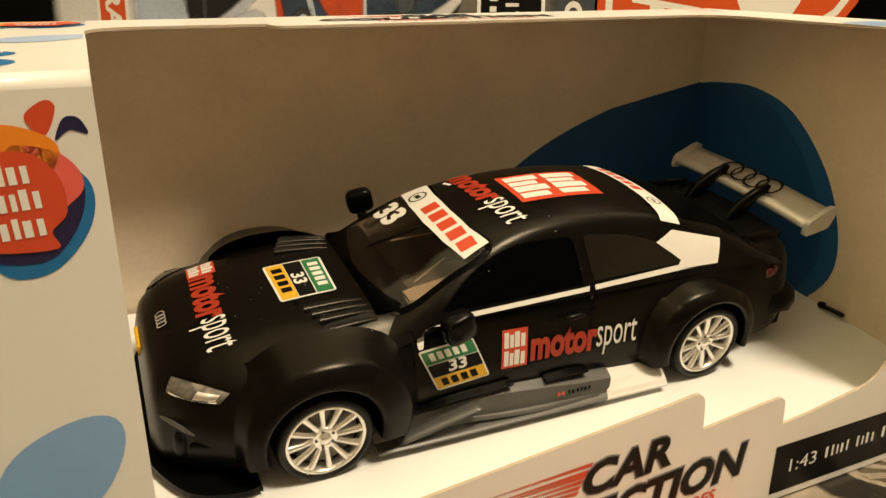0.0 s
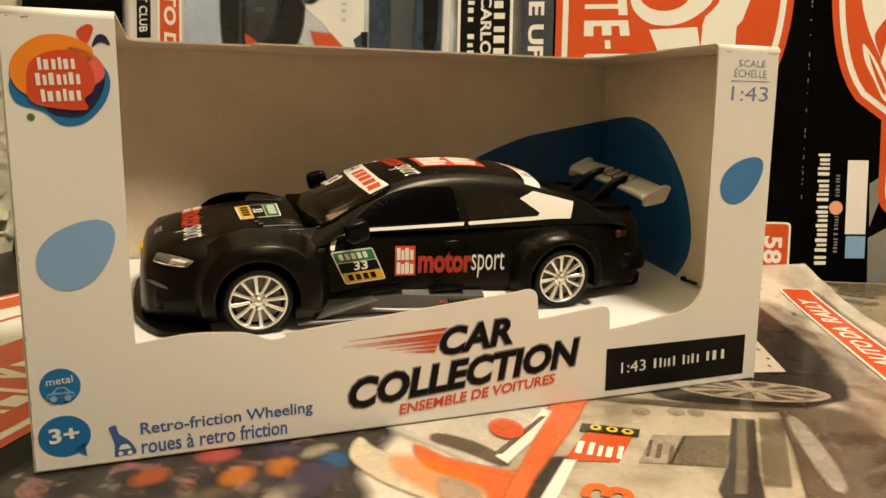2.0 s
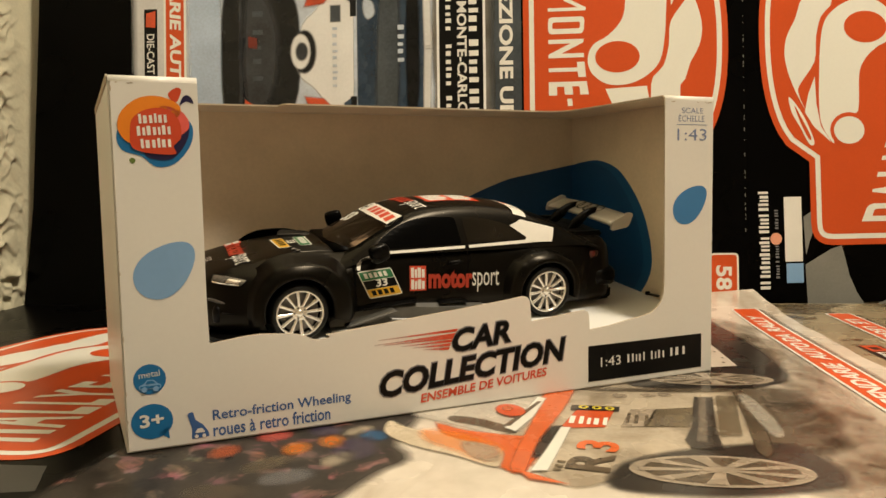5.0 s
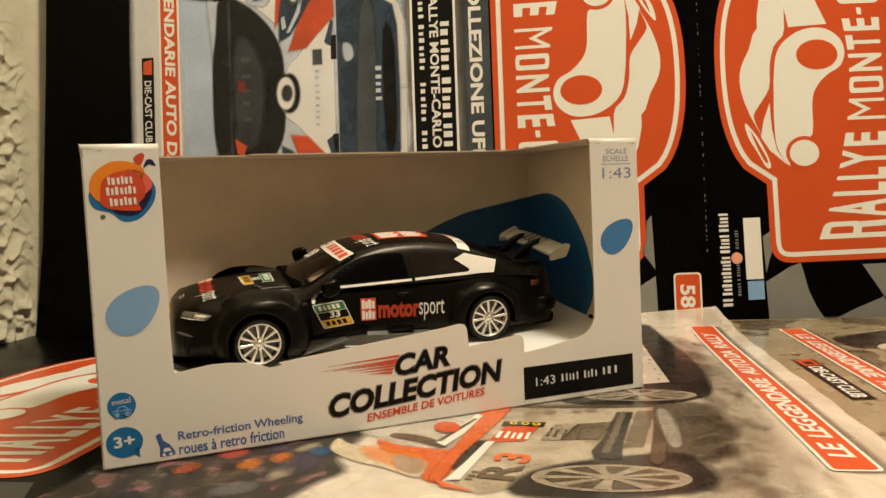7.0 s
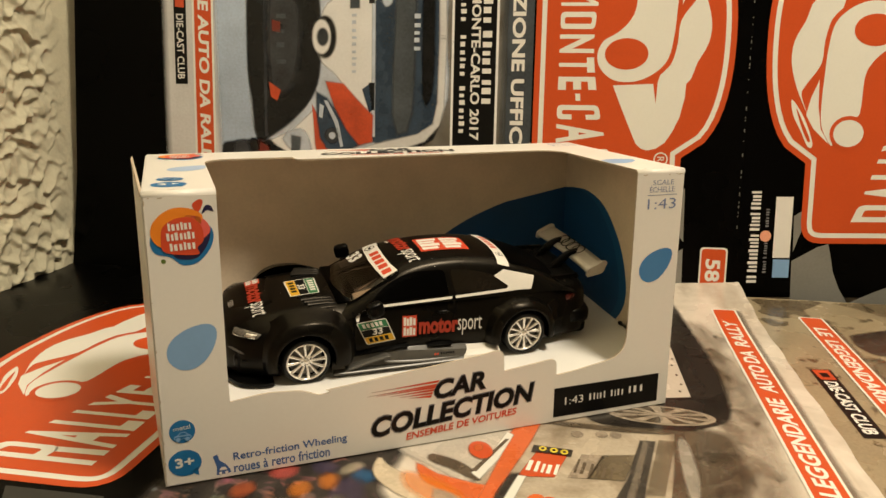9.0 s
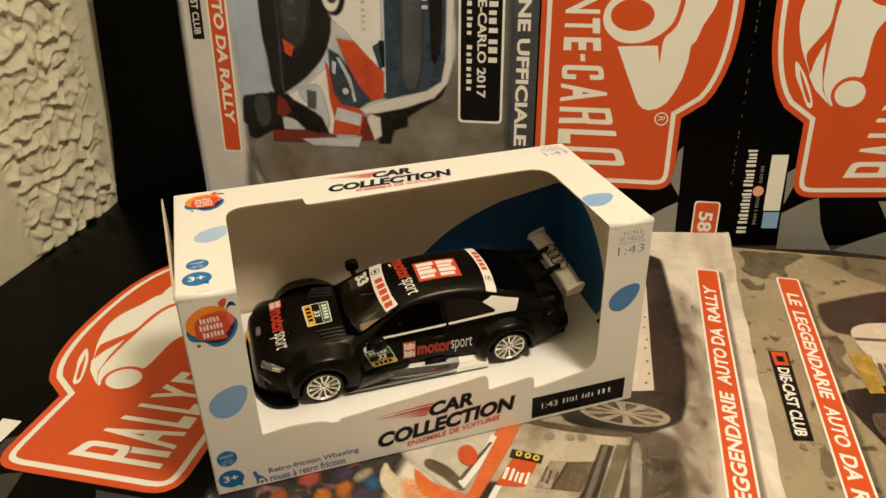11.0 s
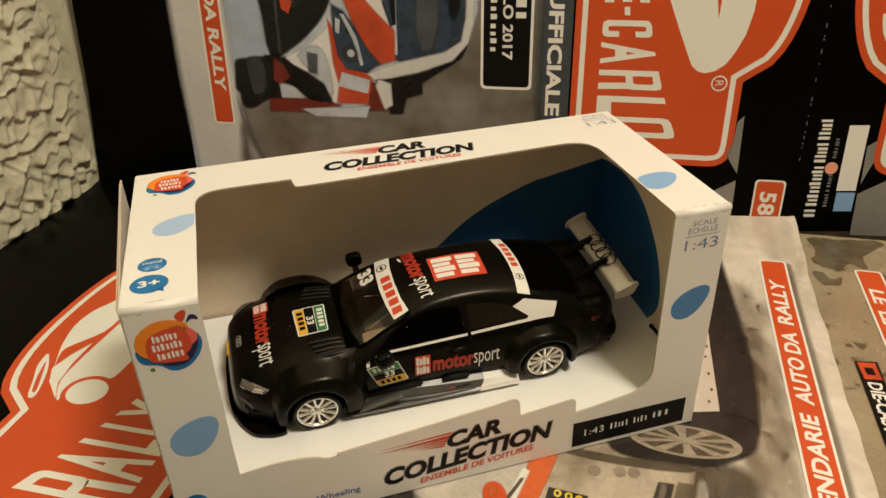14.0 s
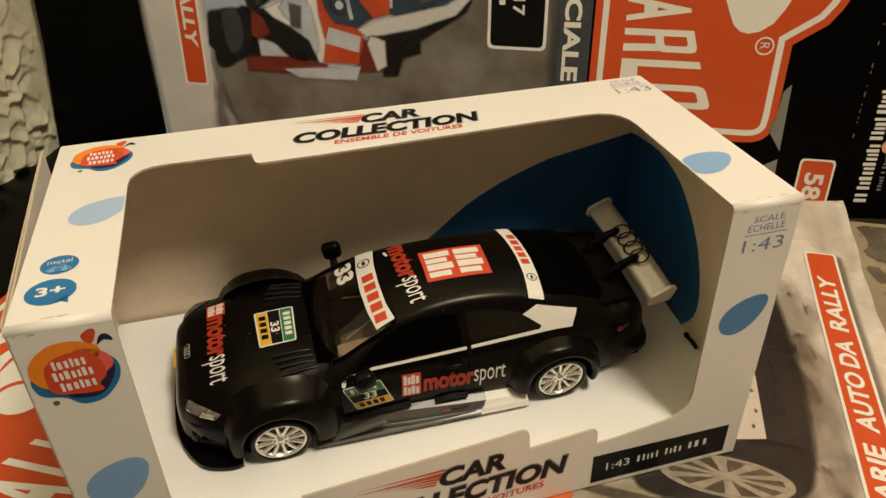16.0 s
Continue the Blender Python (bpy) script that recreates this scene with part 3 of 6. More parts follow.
        f("side_lamp", w([(-18.58, 5.79), (-18.1, 5.62), (-18.06, 4.73), (-18.34, 4.56), (-18.69, 5.55)]), PH_PALE, 9)
        f("dark_gap", w([(-19.06, 5.69), (-18.64, 5.6), (-18.26, 4.51), (-19.13, 4.45)]), PH_RED_DARK, 7)
    f("grille_line", rect(-23.35, 6.9, -23.22, 16.7), PH_GREY, 6, 0.12)
    f("grille_mark", [(-23.1, 9.6), (-22.5, 9.2), (-22.7, 8.7), (-23.0, 8.9)], PH_RED, 7, 0.1)
    f("grille_mark", [(-22.9, 12.6), (-22.5, 12.5), (-22.5, 12.0), (-22.9, 12.1)], PH_RED_DARK, 7, 0.1)
    f("badge_ring", oval(-20.2, 11.8, 0.50, 0.95), PH_BLACK, 7)
    f("badge_core", oval(-20.38, 11.8, 0.40, 0.76), PH_WHITE, 8)
    f("badge_centre", oval(-20.32, 11.8, 0.22, 0.36), PH_GREY, 9)
    f("bonnet_slot", rect(-17.98, 13.4, -17.72, 14.6), PH_BLACK, 7, 0.08)
    f("bonnet_slot", rect(-17.98, 8.3, -17.72, 9.6), PH_BLACK, 7, 0.08)
    f("bonnet_mark", rect(-18.9, 13.2, -18.5, 13.9), PH_BAND, 7, 0.2)
    bars("screen_bar", 5, PH_SHADE, o, -15.75, 12.9, 1.9, 0.30, -90, 8, m, 0.5)
    bars("bonnet_bar", 9, PH_SHADE, o, -18.85, 12.9, 3.0, 0.24, -90, 7, m, 0.4)
    bars("grille_bar", 5, PH_BAND, o, -22.7, 13.8, 3.8, 0.50, -90, 7, m, 0.3)
    f = lambda name, pts, mt, k=1: flat(name, pts, mt, o, k, m)
    # title strip, club tag, caption and series line, all read downwards
    f("strip_border", corners(rect(-27.08, 3.40, -25.97, 28.9), 0.2), PLATE_WHITE, 3)
    f("title_strip", corners(rect(-26.97, 3.5, -26.08, 28.7), 0.12), PLATE_RED, 4)
    write("strip_title", "LE LEGGENDARIE AUTO DA RALLY", PLATE_WHITE, o, -26.78, 20.9, 15.9, 0.56, -90, 5, m, bold=0.035, shear=0.12)
    f("club_tag", rect(-28.05, 9.45, -27.4, 14.1), INK_BLACK, 3)
    f("club_mark", [(-27.97, 13.25), (-27.5, 13.2), (-27.48, 14.0), (-27.95, 13.9)], PH_RED, 4)
    write("club_text", "DIE-CAST CLUB", INK_WHITE, o, -27.93, 12.9, 3.2, 0.38, -90, 4, m, bold=0.015)
    f("caption_border", corners(rect(-13.92, 5.6, -11.65, 28.5), 0.25), PH_WHITE, 4)
    f("caption_field", corners(rect(-13.80, 5.72, -11.77, 28.4), 0.2), INK_BLACK, 5)
    for y, n in ((14.9, 6), (12.1, 5), (9.8, 3)):
        bars("caption_bar", n, INK_WHITE, o, -12.42, y, 0.43 * n, 0.44, -90, 6, m, 0.6)
    write("caption_event", "RALLYE MONTE-CARLO 2017", INK_WHITE, o, -12.98, 16.6, 9.7, 0.46, -90, 6, m, bold=0.028)
    for y, n in ((18.2, 4), (16.7, 5), (14.8, 7), (11.9, 6), (9.5, 7)):
        bars("caption_bar", n, INK_WHITE, o, -13.50, y, 0.34 * n, 0.27, -90, 6, m, 0.55)
    write("series_line", "COLLEZIONE UFFICIALE", INK_WHITE, o, -11.02, 17.4, 12.9, 0.64, -90, 5, m, bold=0.035)
    # plate and issue number on the black spine side
    plate = m @ Matrix.Translation((-9.85, 11.7, 0)) @ Matrix.Rotation(radians(-90), 4, "Z")
    f("spine_field", rect(-10.0, 0, 0, 29), SHEET_BLACK, 3.5)
    f("flag_square", [(-2.82, 4.57), (-2.58, 4.87), (-2.53, 3.23), (-2.5, 2.26), (-3.08, 3.10), (-2.87, 3.76)], CHECK_GREY, 4)
    f("flag_square", [(-2.5, 1.95), (-3.2, 1.52), (-3.95, 1.0), (-4.0, 0.05), (-2.45, 0.05)], CHECK_GREY, 4)
    plate_art(o, plate, 4)
    ring = plate @ Matrix.Translation((5.5, 6.05, 0))
    bm = bmesh.new()
    for i in range(28):
        a, b = 2 * math.pi * i / 28, 2 * math.pi * (i + 1) / 28
        vs = [bm.verts.new((r * math.cos(t), r * math.sin(t), 8 * LAYER)) for r, t in ((0.33, a), (0.33, b), (0.27, b), (0.27, a))]
        bm.faces.new(vs[::-1])
    bm.transform(ring)
    part("register_ring", bm, PLATE_WHITE, o)
    write("register_letter", "R", PLATE_WHITE, o, -0.12, -0.16, 0.24, 0.32, 0, 8, ring)
    f("number_border", corners(rect(-1.68, 0.05, -0.40, 2.06), 0.2), PLATE_WHITE, 5)
    f("number_field", corners(rect(-1.60, 0.05, -0.48, 1.98), 0.16), PLATE_RED, 6)
    write("issue_number", "58", INK_WHITE, o, -1.40, 1.50, 1.10, 0.70, -90, 7, m, bold=0.03)


standing_cover()


# the black cover that lies flat beside the box
flat_cover = empty("flat_magazine_cover", basis(Vector((0, 0, -0.10)), A, -B), "black magazine cover with a red plate lying flat", "magazine cover")
part("cover_sheet", slab_bm(rect(-4.5, -1.0, 24.0, 17.6), -0.20, 0), SHEET_BLACK, flat_cover)
back_cover_art(flat_cover, Matrix.Translation((8.9, 1.5, 0)), 1, CHECK_DARK)

MG_CREAM = mat("magazine_cream_dust", (0.60, 0.545, 0.47), 0.27, var=0.12, size=0.03, grain=0.005, coat=0.3, tint=(0.68, 0.63, 0.565))
MG_PALE = mat("magazine_pale_panel", (0.62, 0.55, 0.475), 0.27, var=0.08, size=0.02, coat=0.3)
MG_SMOKE = mat("magazine_smoke", (0.33, 0.27, 0.21), 0.27, var=0.3, size=0.004, coat=0.3)
MG_BROWN = mat("magazine_brown_crowd", (0.030, 0.025, 0.022), 0.30, var=0.7, size=0.008, spec=0.25)
MG_BODY = mat("magazine_silver_body", (0.50, 0.43, 0.34), 0.27, var=0.22, size=0.02, coat=0.3)
MG_ORANGE = mat("magazine_orange", (0.66, 0.13, 0.03), 0.27, var=0.1, size=0.01, coat=0.3)
MG_TYRE = mat("magazine_tyre_black", (0.022, 0.018, 0.015), 0.27, var=0.4, size=0.01, coat=0.3)
MG_RIM = mat("magazine_rim", (0.55, 0.51, 0.45), 0.27, var=0.2, size=0.008, coat=0.3)
MG_SPOKE = mat("magazine_spoke", (0.33, 0.275, 0.215), 0.27, var=0.25, size=0.006, coat=0.3)
MG_DARK = mat("magazine_dark_brown", (0.10, 0.075, 0.05), 0.27, var=0.4, size=0.01, coat=0.3)
MG_LAMP = mat("magazine_lamp_cream", (0.62, 0.53, 0.40), 0.27, var=0.2, size=0.01, coat=0.3)
MG_YELLOW = mat("magazine_yellow", (0.70, 0.55, 0.06), 0.27, coat=0.3)
MG_PURPLE = mat("magazine_purple", (0.07, 0.05, 0.12), 0.27, var=0.4, size=0.006, coat=0.3)
MG_KHAKI = mat("magazine_khaki_dust", (0.30, 0.25, 0.165), 0.27, var=0.22, size=0.03, coat=0.3)
MG_STAIN = mat("magazine_mud", (0.13, 0.10, 0.06), 0.27, var=0.4, size=0.008, coat=0.3)


stained(MG_KHAKI, (0.10, 0.08, 0.045), 0.011, 0.60, 0.66)
stained(MG_CREAM, (0.36, 0.29, 0.22), 0.022, 0.52, 0.80, (0.35, 1.4, 1))
stained(MG_BROWN, (0.55, 0.30, 0.28), 0.006, 0.56, 0.72, (1, 1, 1), 1.0)
stained(PH_GROUND, (0.27, 0.27, 0.30), 0.016, 0.56, 0.80)
stained(PH_GROUND, (0.055, 0.06, 0.075), 0.022, 0.55, 0.72)
stained(MG_BODY, (0.22, 0.17, 0.115), 0.014, 0.45, 0.75)
MG_SMUDGE = mat("magazine_thrown_mud", (0.22, 0.155, 0.105), 0.27, var=0.35, size=0.006, coat=0.3)
MG_OCHRE = mat("magazine_ochre", (0.40, 0.26, 0.05), 0.27, var=0.35, size=0.006, coat=0.3)


def title_strip(o, x0, x1, y0, y1, reverse, words):
    """Red strip with the series title, each word in its own place, and the soft shadow printed beside it."""
    soft("strip_shadow", corners(rect(x0 - 0.12, y0 - 0.20, x1 - 0.1, y1 - 0.3), 0.12), MG_DARK, o, 4, None, 0.35, 0.5)
    flat("strip_border", corners(rect(x0 - 0.085, y0 - 0.085, x1 + 0.085, y1 + 0.085), 0.16), PLATE_WHITE, o, 5)
    flat("title_strip", corners(rect(x0, y0, x1, y1), 0.12), PLATE_RED, o, 6)
    h = y1 - y0
    for word, a, b in words:
        if reverse:
            write("strip_title", word, PLATE_WHITE, o, a, y1 - 0.19 * h, a - b, 0.60 * h, 180, 7, bold=0.03, shear=0.14)
        else:
            write("strip_title", word, PLATE_WHITE, o, a, y0 + 0.21 * h, b - a, 0.60 * h, 0, 7, bold=0.03, shear=0.14)


def rim_art(o, x, y, rx, ry, spokes, turn):
    soft("rim_ring", oval(x, y, rx, ry, 32), MG_SPOKE, o, 6, None, 0.1)
    soft("rim_dark", oval(x, y, rx * 0.84, ry * 0.84, 32), MG_DARK, o, 7, None, 0.1)
    for i in range(spokes):
        a = 2 * math.pi * i / spokes + turn
        p = [(0.9, -0.13), (0.9, 0.13), (0.5, 0.14), (0.1, 0.5), (0.1, -0.5), (0.5, -0.14)]
        soft("rim_spoke", [(x + rx * r * math.cos(a + w), y + ry * r * math.sin(a + w)) for r, w in p], MG_SPOKE, o, 8, None, 0.06)
    soft("rim_hub", oval(x, y, rx * 0.2, ry * 0.2, 16), MG_SPOKE, o, 9, None, 0.06)


def curl(ob, x0, span, lift):
    """Bends the far end of a sheet and its print upwards."""
    bm = bmesh.new()
    bm.from_mesh(ob.data)
    if max(v.co.x for v in bm.verts) > x0 * C:
        for k in range(13):
            bmesh.ops.bisect_plane(bm, geom=bm.verts[:] + bm.edges[:] + bm.faces[:], plane_co=((x0 + span * k / 12) * C, 0, 0), plane_no=(1, 0, 0))
        for k in range(6):
            bmesh.ops.bisect_plane(bm, geom=bm.verts[:] + bm.edges[:] + bm.faces[:], plane_co=(0, (-1 + 1.5 * k) * C, 0), plane_no=(0, 1, 0))
        for v in bm.verts:
            t = max(0.0, (v.co.x / C - x0) / span)
            v.co.z += C * lift * t * t * min(1.0, max(0.0, (6.5 - v.co.y / C) / 8))
        bm.to_mesh(ob.data)
    bm.free()


def dust_magazine():
    o = empty("car_magazine", basis(Vector((14.3, -7.65, -0.03)), A, -B), "glossy magazine with an orange race car photo under the box", "magazine")
    sheet = [(-9 + 29.8 * i / 60, -1.6 + 0.05 * math.sin(0.9 * i) * math.sin(0.37 * i + 1)) for i in range(61)] + [(20.7, 4), (20.4, 10), (20.2, 16.2), (-9, 16.6)]
    part("cover_sheet", slab_bm(sheet, -0.12, 0), MG_CREAM, o)
    g = lambda name, pts, mt, k=1, d=0.16, a=0.92: soft(name, pts, mt, o, k, None, d, a)
    g("crowd_field", rounded([(0.6, 16.4), (4.5, 16.3), (4.4, 11), (2.4, 10.9), (0.6, 11.1), (-0.3, 10.7), (-1.2, 11.2), (-4, 12.0), (-8.8, 12.6), (-8.8, 16.4)], 4), MG_BROWN, 1, 0.8)
    for x, y, rx, ry, mt in ((0.6, 12.3, 0.35, 0.18, INK_ORANGE), (0.1, 12.9, 0.3, 0.2, INK_ORANGE), (0.2, 11.7, 0.7, 0.4, MG_PURPLE), (1.0, 11.5, 0.3, 0.2, INK_BLUE), (-0.4, 11.9, 0.4, 0.16, MG_LAMP), (0.8, 13.6, 0.25, 0.3, INK_PINK), (-0.8, 13.2, 0.5, 0.25, MG_STAIN), (1.2, 12.6, 0.35, 0.25, MG_PURPLE), (-1.4, 12.6, 0.5, 0.3, INK_GREY), (1.3, 11.9, 0.12, 0.3, MG_LAMP), (-0.2, 14.3, 0.3, 0.2, MG_ORANGE), (-2.2, 13.6, 0.6, 0.3, MG_DARK), (0.9, 14.6, 0.3, 0.25, INK_SKY)):
        g("crowd_spot", oval(x, y, 0.8 * rx, 0.8 * ry, 14, 40 * x), mt, 2, 0.5, 0.42)
    g("car_side", rounded([(5.6, 7.0), (5.8, 3.0), (5.0, 2.7), (0.3, 3.3), (0.3, 5.6), (-0.9, 6.6), (-1.3, 7.6), (1.2, 8.6), (3.6, 8.9)], 4), MG_BODY, 2, 0.4)
    g("car_nose", rounded([(2.6, 10.8), (1.9, 9.8), (1.3, 8.8), (2.2, 8.3), (4.4, 8.0), (4.5, 9.6), (3.6, 10.8)], 4), MG_RIM, 3, 0.5)
    g("bonnet_line", rounded([(2.4, 9.9), (2.15, 9.2), (1.6, 8.6), (1.35, 8.6), (1.8, 9.3), (2.1, 9.9)], 3), MG_DARK, 4, 0.25)
    g("orange_band", rounded([(1.8, 10.2), (1.4, 9.6), (1.1, 8.6), (0.9, 7.95), (-0.8, 8.3), (-0.55, 8.7), (0.2, 8.75), (0.5, 9.1), (1.0, 9.8)], 3), MG_ORANGE, 5, 0.25)
    g("orange_pillar", rounded([(4.6, 7.76), (5.1, 7.13), (3.55, 7.36), (1.76, 7.80), (0.8, 8.05), (-0.4, 8.22), (-0.9, 8.3), (-0.6, 8.5), (1.16, 8.26), (2.82, 8.0)], 3), MG_ORANGE, 7, 0.2)
    g("orange_sill", [(-0.8, 8.4), (-1.4, 7.55), (-1.2, 8.15)], MG_ORANGE, 8, 0.2)
    g("lamp_shape", rounded([(1.9, 11.3), (1.5, 10.9), (0.7, 9.5), (0.3, 8.8), (-0.5, 8.75), (-0.6, 8.9), (-0.1, 9.6), (0.4, 10.5), (1.1, 11.2)], 4), MG_LAMP, 6, 0.2)
    g("lamp_glow", rounded([(1.3, 10.4), (1.1, 9.7), (0.59, 8.99), (0.1, 8.8), (-0.3, 9.0), (0.2, 9.6), (0.7, 10.2)], 3), INK_ORANGE, 7, 0.5, 0.45)
    g("lamp_shade", rounded([(0.6, 9.5), (0.3, 8.9), (-0.4, 8.85), (-0.1, 9.3)], 3), MG_BODY, 8, 0.3, 0.6)
    g("white_stripe", [(3.9, 7.85), (2.4, 8.15), (1.4, 8.5), (1.6, 8.7), (2.8, 8.3), (4.0, 8.0)], PLATE_WHITE, 9, 0.15)
    g("white_stripe", [(1.68, 7.34), (0.4, 7.60), (-0.81, 7.86), (-0.84, 8.12), (0.3, 7.82), (1.68, 7.50)], PLATE_WHITE, 9, 0.12)
    g("wiper_line", [(1.7, 8.75), (3.6, 8.02), (3.6, 7.94), (1.7, 8.63)], MG_DARK, 10, 0.06)
    g("red_blob", oval(2.85, 8.65, 0.46, 0.30, 18, 20), PLATE_RED, 11, 0.15)
    g("red_glint", oval(2.95, 8.72, 0.16, 0.10, 12), MG_ORANGE, 12, 0.12, 0.8)
    g("black_fade", rounded([(1.72, 7.50), (1.66, 7.78), (0.9, 7.96), (0.1, 8.15), (-0.05, 8.0), (0.8, 7.74)], 3), MG_TYRE, 6, 0.3, 0.85)
    g("sponsor_red", [(3.08, 7.1), (3.05, 6.28), (1.84, 6.6), (1.72, 7.52)], PLATE_RED, 5, 0.08)
    bars("sponsor_bar", 5, PLATE_WHITE, o, 2.05, 7.35, 0.9, 0.55, -98, 6, None, 0.55)
    g("number_field", [(3.46, 7.2), (3.36, 6.12), (2.98, 6.18), (3.06, 7.25)], MG_TYRE, 5, 0.06)
    for x, y in ((3.29, 6.95), (3.25, 6.64), (3.2, 6.35)):
        g("number_mark", oval(x, y, 0.13, 0.10, 14), MG_YELLOW, 6, 0.06, 0.95)
        g("number_hole", oval(x, y, 0.055, 0.04, 10), MG_TYRE, 7, 0.04)
    g("sponsor_brown", [(3.2, 5.3), (3.4, 4.4), (2.0, 4.8), (1.95, 5.7)], MG_STAIN, 5, 0.12)
    g("sponsor_tan", [(3.15, 5.85), (3.2, 5.3), (1.95, 5.7), (1.9, 6.2)], MG_SMOKE, 5, 0.12)
    bars("brown_bar", 6, MG_DARK, o, 2.15, 6.1, 1.1, 0.75, -100, 6, None, 0.4)
    write("race_class", "R", MG_DARK, o, -0.82, 6.72, 0.95, 0.84, -13, 6, bold=0.03)
    write("race_class", "3", MG_ORANGE, o, 0.24, 6.47, 0.58, 0.84, -13, 6, bold=0.03)
    bars("race_bar", 3, MG_STAIN, o, -0.78, 7.60, 0.62, 0.16, -13, 6, None, 0.5)
    g("window_post", [(4.27, 4.21), (4.28, 3.82), (1.86, 4.27), (0.57, 4.43), (0.62, 4.98), (1.08, 5.02), (2.05, 4.69)], MG_TYRE, 7, 0.12, 0.78)
    g("post_sheen", [(4.2, 4.12), (4.2, 4.02), (2.0, 4.44), (1.0, 4.66), (1.0, 4.78), (2.0, 4.56)], MG_SMOKE, 8, 0.14, 0.45)
    g("door_glass", [(4.38, 3.68), (4.38, 3.26), (1.41, 3.85), (1.39, 4.26)], MG_STAIN, 8, 0.10, 0.55)
    g("door_edge", rounded([(4.85, 3.14), (4.4, 2.94), (2.4, 3.2), (0.5, 3.52), (0.5, 3.76), (2.6, 3.42)], 2), MG_DARK, 6, 0.16)
    for x, y in ((4.35, 6.0), (4.45, 5.3), (4.5, 4.9)):
        g("small_badge", oval(x, y, 0.18, 0.15, 14), MG_SMOKE, 5, 0.12, 0.7)
    g("wheel_shadow", rounded([(-1.25, 6.7), (-0.3, 6.3), (0.4, 5.2), (0.9, 3.6), (0.75, 2.95), (-0.4, 2.66), (-1.1, 3.0), (-1.6, 4.7), (-1.55, 6.2)], 4), MG_TYRE, 4, 0.5, 0.82)
    rim_art(o, -0.58, 4.72, 0.76, 1.62, 9, 0.2)
    g("rear_tyre", rounded([(5.35, 5.5), (6.4, 5.6), (7.5, 4.6), (7.45, 2.6), (7.3, 1.45), (6.5, 1.42), (6.0, 1.66), (5.5, 2.3), (5.22, 3.0), (5.1, 4.2)], 4), MG_TYRE, 5, 0.35)
    rim_art(o, 6.08, 3.47, 0.64, 1.62, 10, 0.1)
    g("tyre_tread", rounded([(18.0, 2.7), (17.8, 2.05), (17.2, 1.86), (14.4, 1.56), (12.0, 1.36), (10.1, 1.26), (8.1, 1.28), (7.0, 1.38), (6.6, 1.9), (7.0, 2.7), (10.5, 2.75), (15.2, 2.8), (17.4, 3.1)], 4), MG_TYRE, 4, 0.5)
    g("pale_panel", [(7.42, 6.0), (7.36, 3.4), (7.62, 2.38), (10.6, 2.47), (15.15, 2.57), (17.2, 2.75), (17.3, 6.0)], MG_PALE, 6, 0.06, 0.97)
    for x, y in ((8.6, 2.55), (9.4, 2.6), (10.3, 2.66), (10.9, 2.58), (11.8, 2.68), (8.0, 2.66), (12.6, 2.66)):
        g("panel_rivet", oval(x, y, 0.07, 0.035, 10), MG_DARK, 7, 0.05, 0.7)
    g("smoke_field", rounded([(-3.0, 3.2), (-2.6, 1.6), (0.5, 0.95), (5, 0.6), (11, 0.75), (14, 1.0), (12, 1.5), (6.4, 1.5), (2.5, 2.4), (-0.5, 2.9)], 4), MG_SMOKE, 1, 1.2, 0.5)
    g("arch_shade", rounded([(5.2, 2.2), (4.6, 1.7), (2.6, 1.8), (1.0, 2.2), (0.7, 3.2), (2.0, 3.25), (4.4, 3.05), (5.2, 2.9)], 4), MG_DARK, 3, 0.9, 0.75)
    g("arch_gleam", rounded([(4.2, 3.15), (4.4, 2.95), (2.8, 2.9), (1.6, 3.0), (1.6, 3.2)], 4), MG_RIM, 8, 0.2, 0.5)
    g("sill_line", rounded([(5.1, 7.0), (4.9, 6.9), (4.75, 5.2), (4.85, 3.4), (5.1, 3.4), (5.0, 5.2)], 2), MG_DARK, 6, 0.15, 0.8)
    # brown smears of thrown mud beside the wheels
    random.seed(31)
    for x, y, rx, ry, turn in ((3.75, 2.1, 0.55, 0.20, -70), (2.1, 2.05, 0.62, 0.16, -50), (1.3, 1.85, 0.50, 0.14, -60), (0.9, 2.3, 0.45, 0.12, -40), (-0.3, 2.6, 0.55, 0.15, -55), (-0.9, 2.4, 0.40, 0.10, -60), (2.9, 1.75, 0.5, 0.10, -45),
                            (5.4, 1.45, 0.7, 0.12, 12), (6.5, 0.85, 0.55, 0.08, 20), (9.4, 1.08, 0.8, 0.08, 8), (11.8, 0.92, 0.6, 0.06, 5), (3.3, 1.05, 0.6, 0.10, 25), (0.2, 1.6, 0.5, 0.12, -20), (-1.6, 1.9, 0.6, 0.12, -35)):
        ring = [q + Vector((random.uniform(-0.10, 0.10), random.uniform(-0.06, 0.06))) for q in oval(x, y, rx, ry, 16, turn)]
        g("mud_smear", ring, MG_SMUDGE, 3, 0.55, 0.36)
    random.seed(5)
    for k in range(46):
        x = random.uniform(-3.5, 15)
        y = random.uniform(0.2, 1.35) if x > 4 else random.uniform(0.4, 2.4)
        g("dust_streak", oval(x, y, random.uniform(0.25, 1.0), random.uniform(0.03, 0.12), 12, random.uniform(-10, 30)), MG_SMOKE, 2, 0.6, 0.22)
    title_strip(o, 0.05, 17.05, -0.72, 0.16, False, (("LE", 0.75, 1.75), ("LEGGENDARIE", 2.1, 8.05), ("AUTO", 8.45, 10.85), ("DA", 11.05, 12.3), ("RALLY", 12.75, 15.75)))
    for ob in o.children:
        curl(ob, 13.2, 7.2, 0.42)
    return o


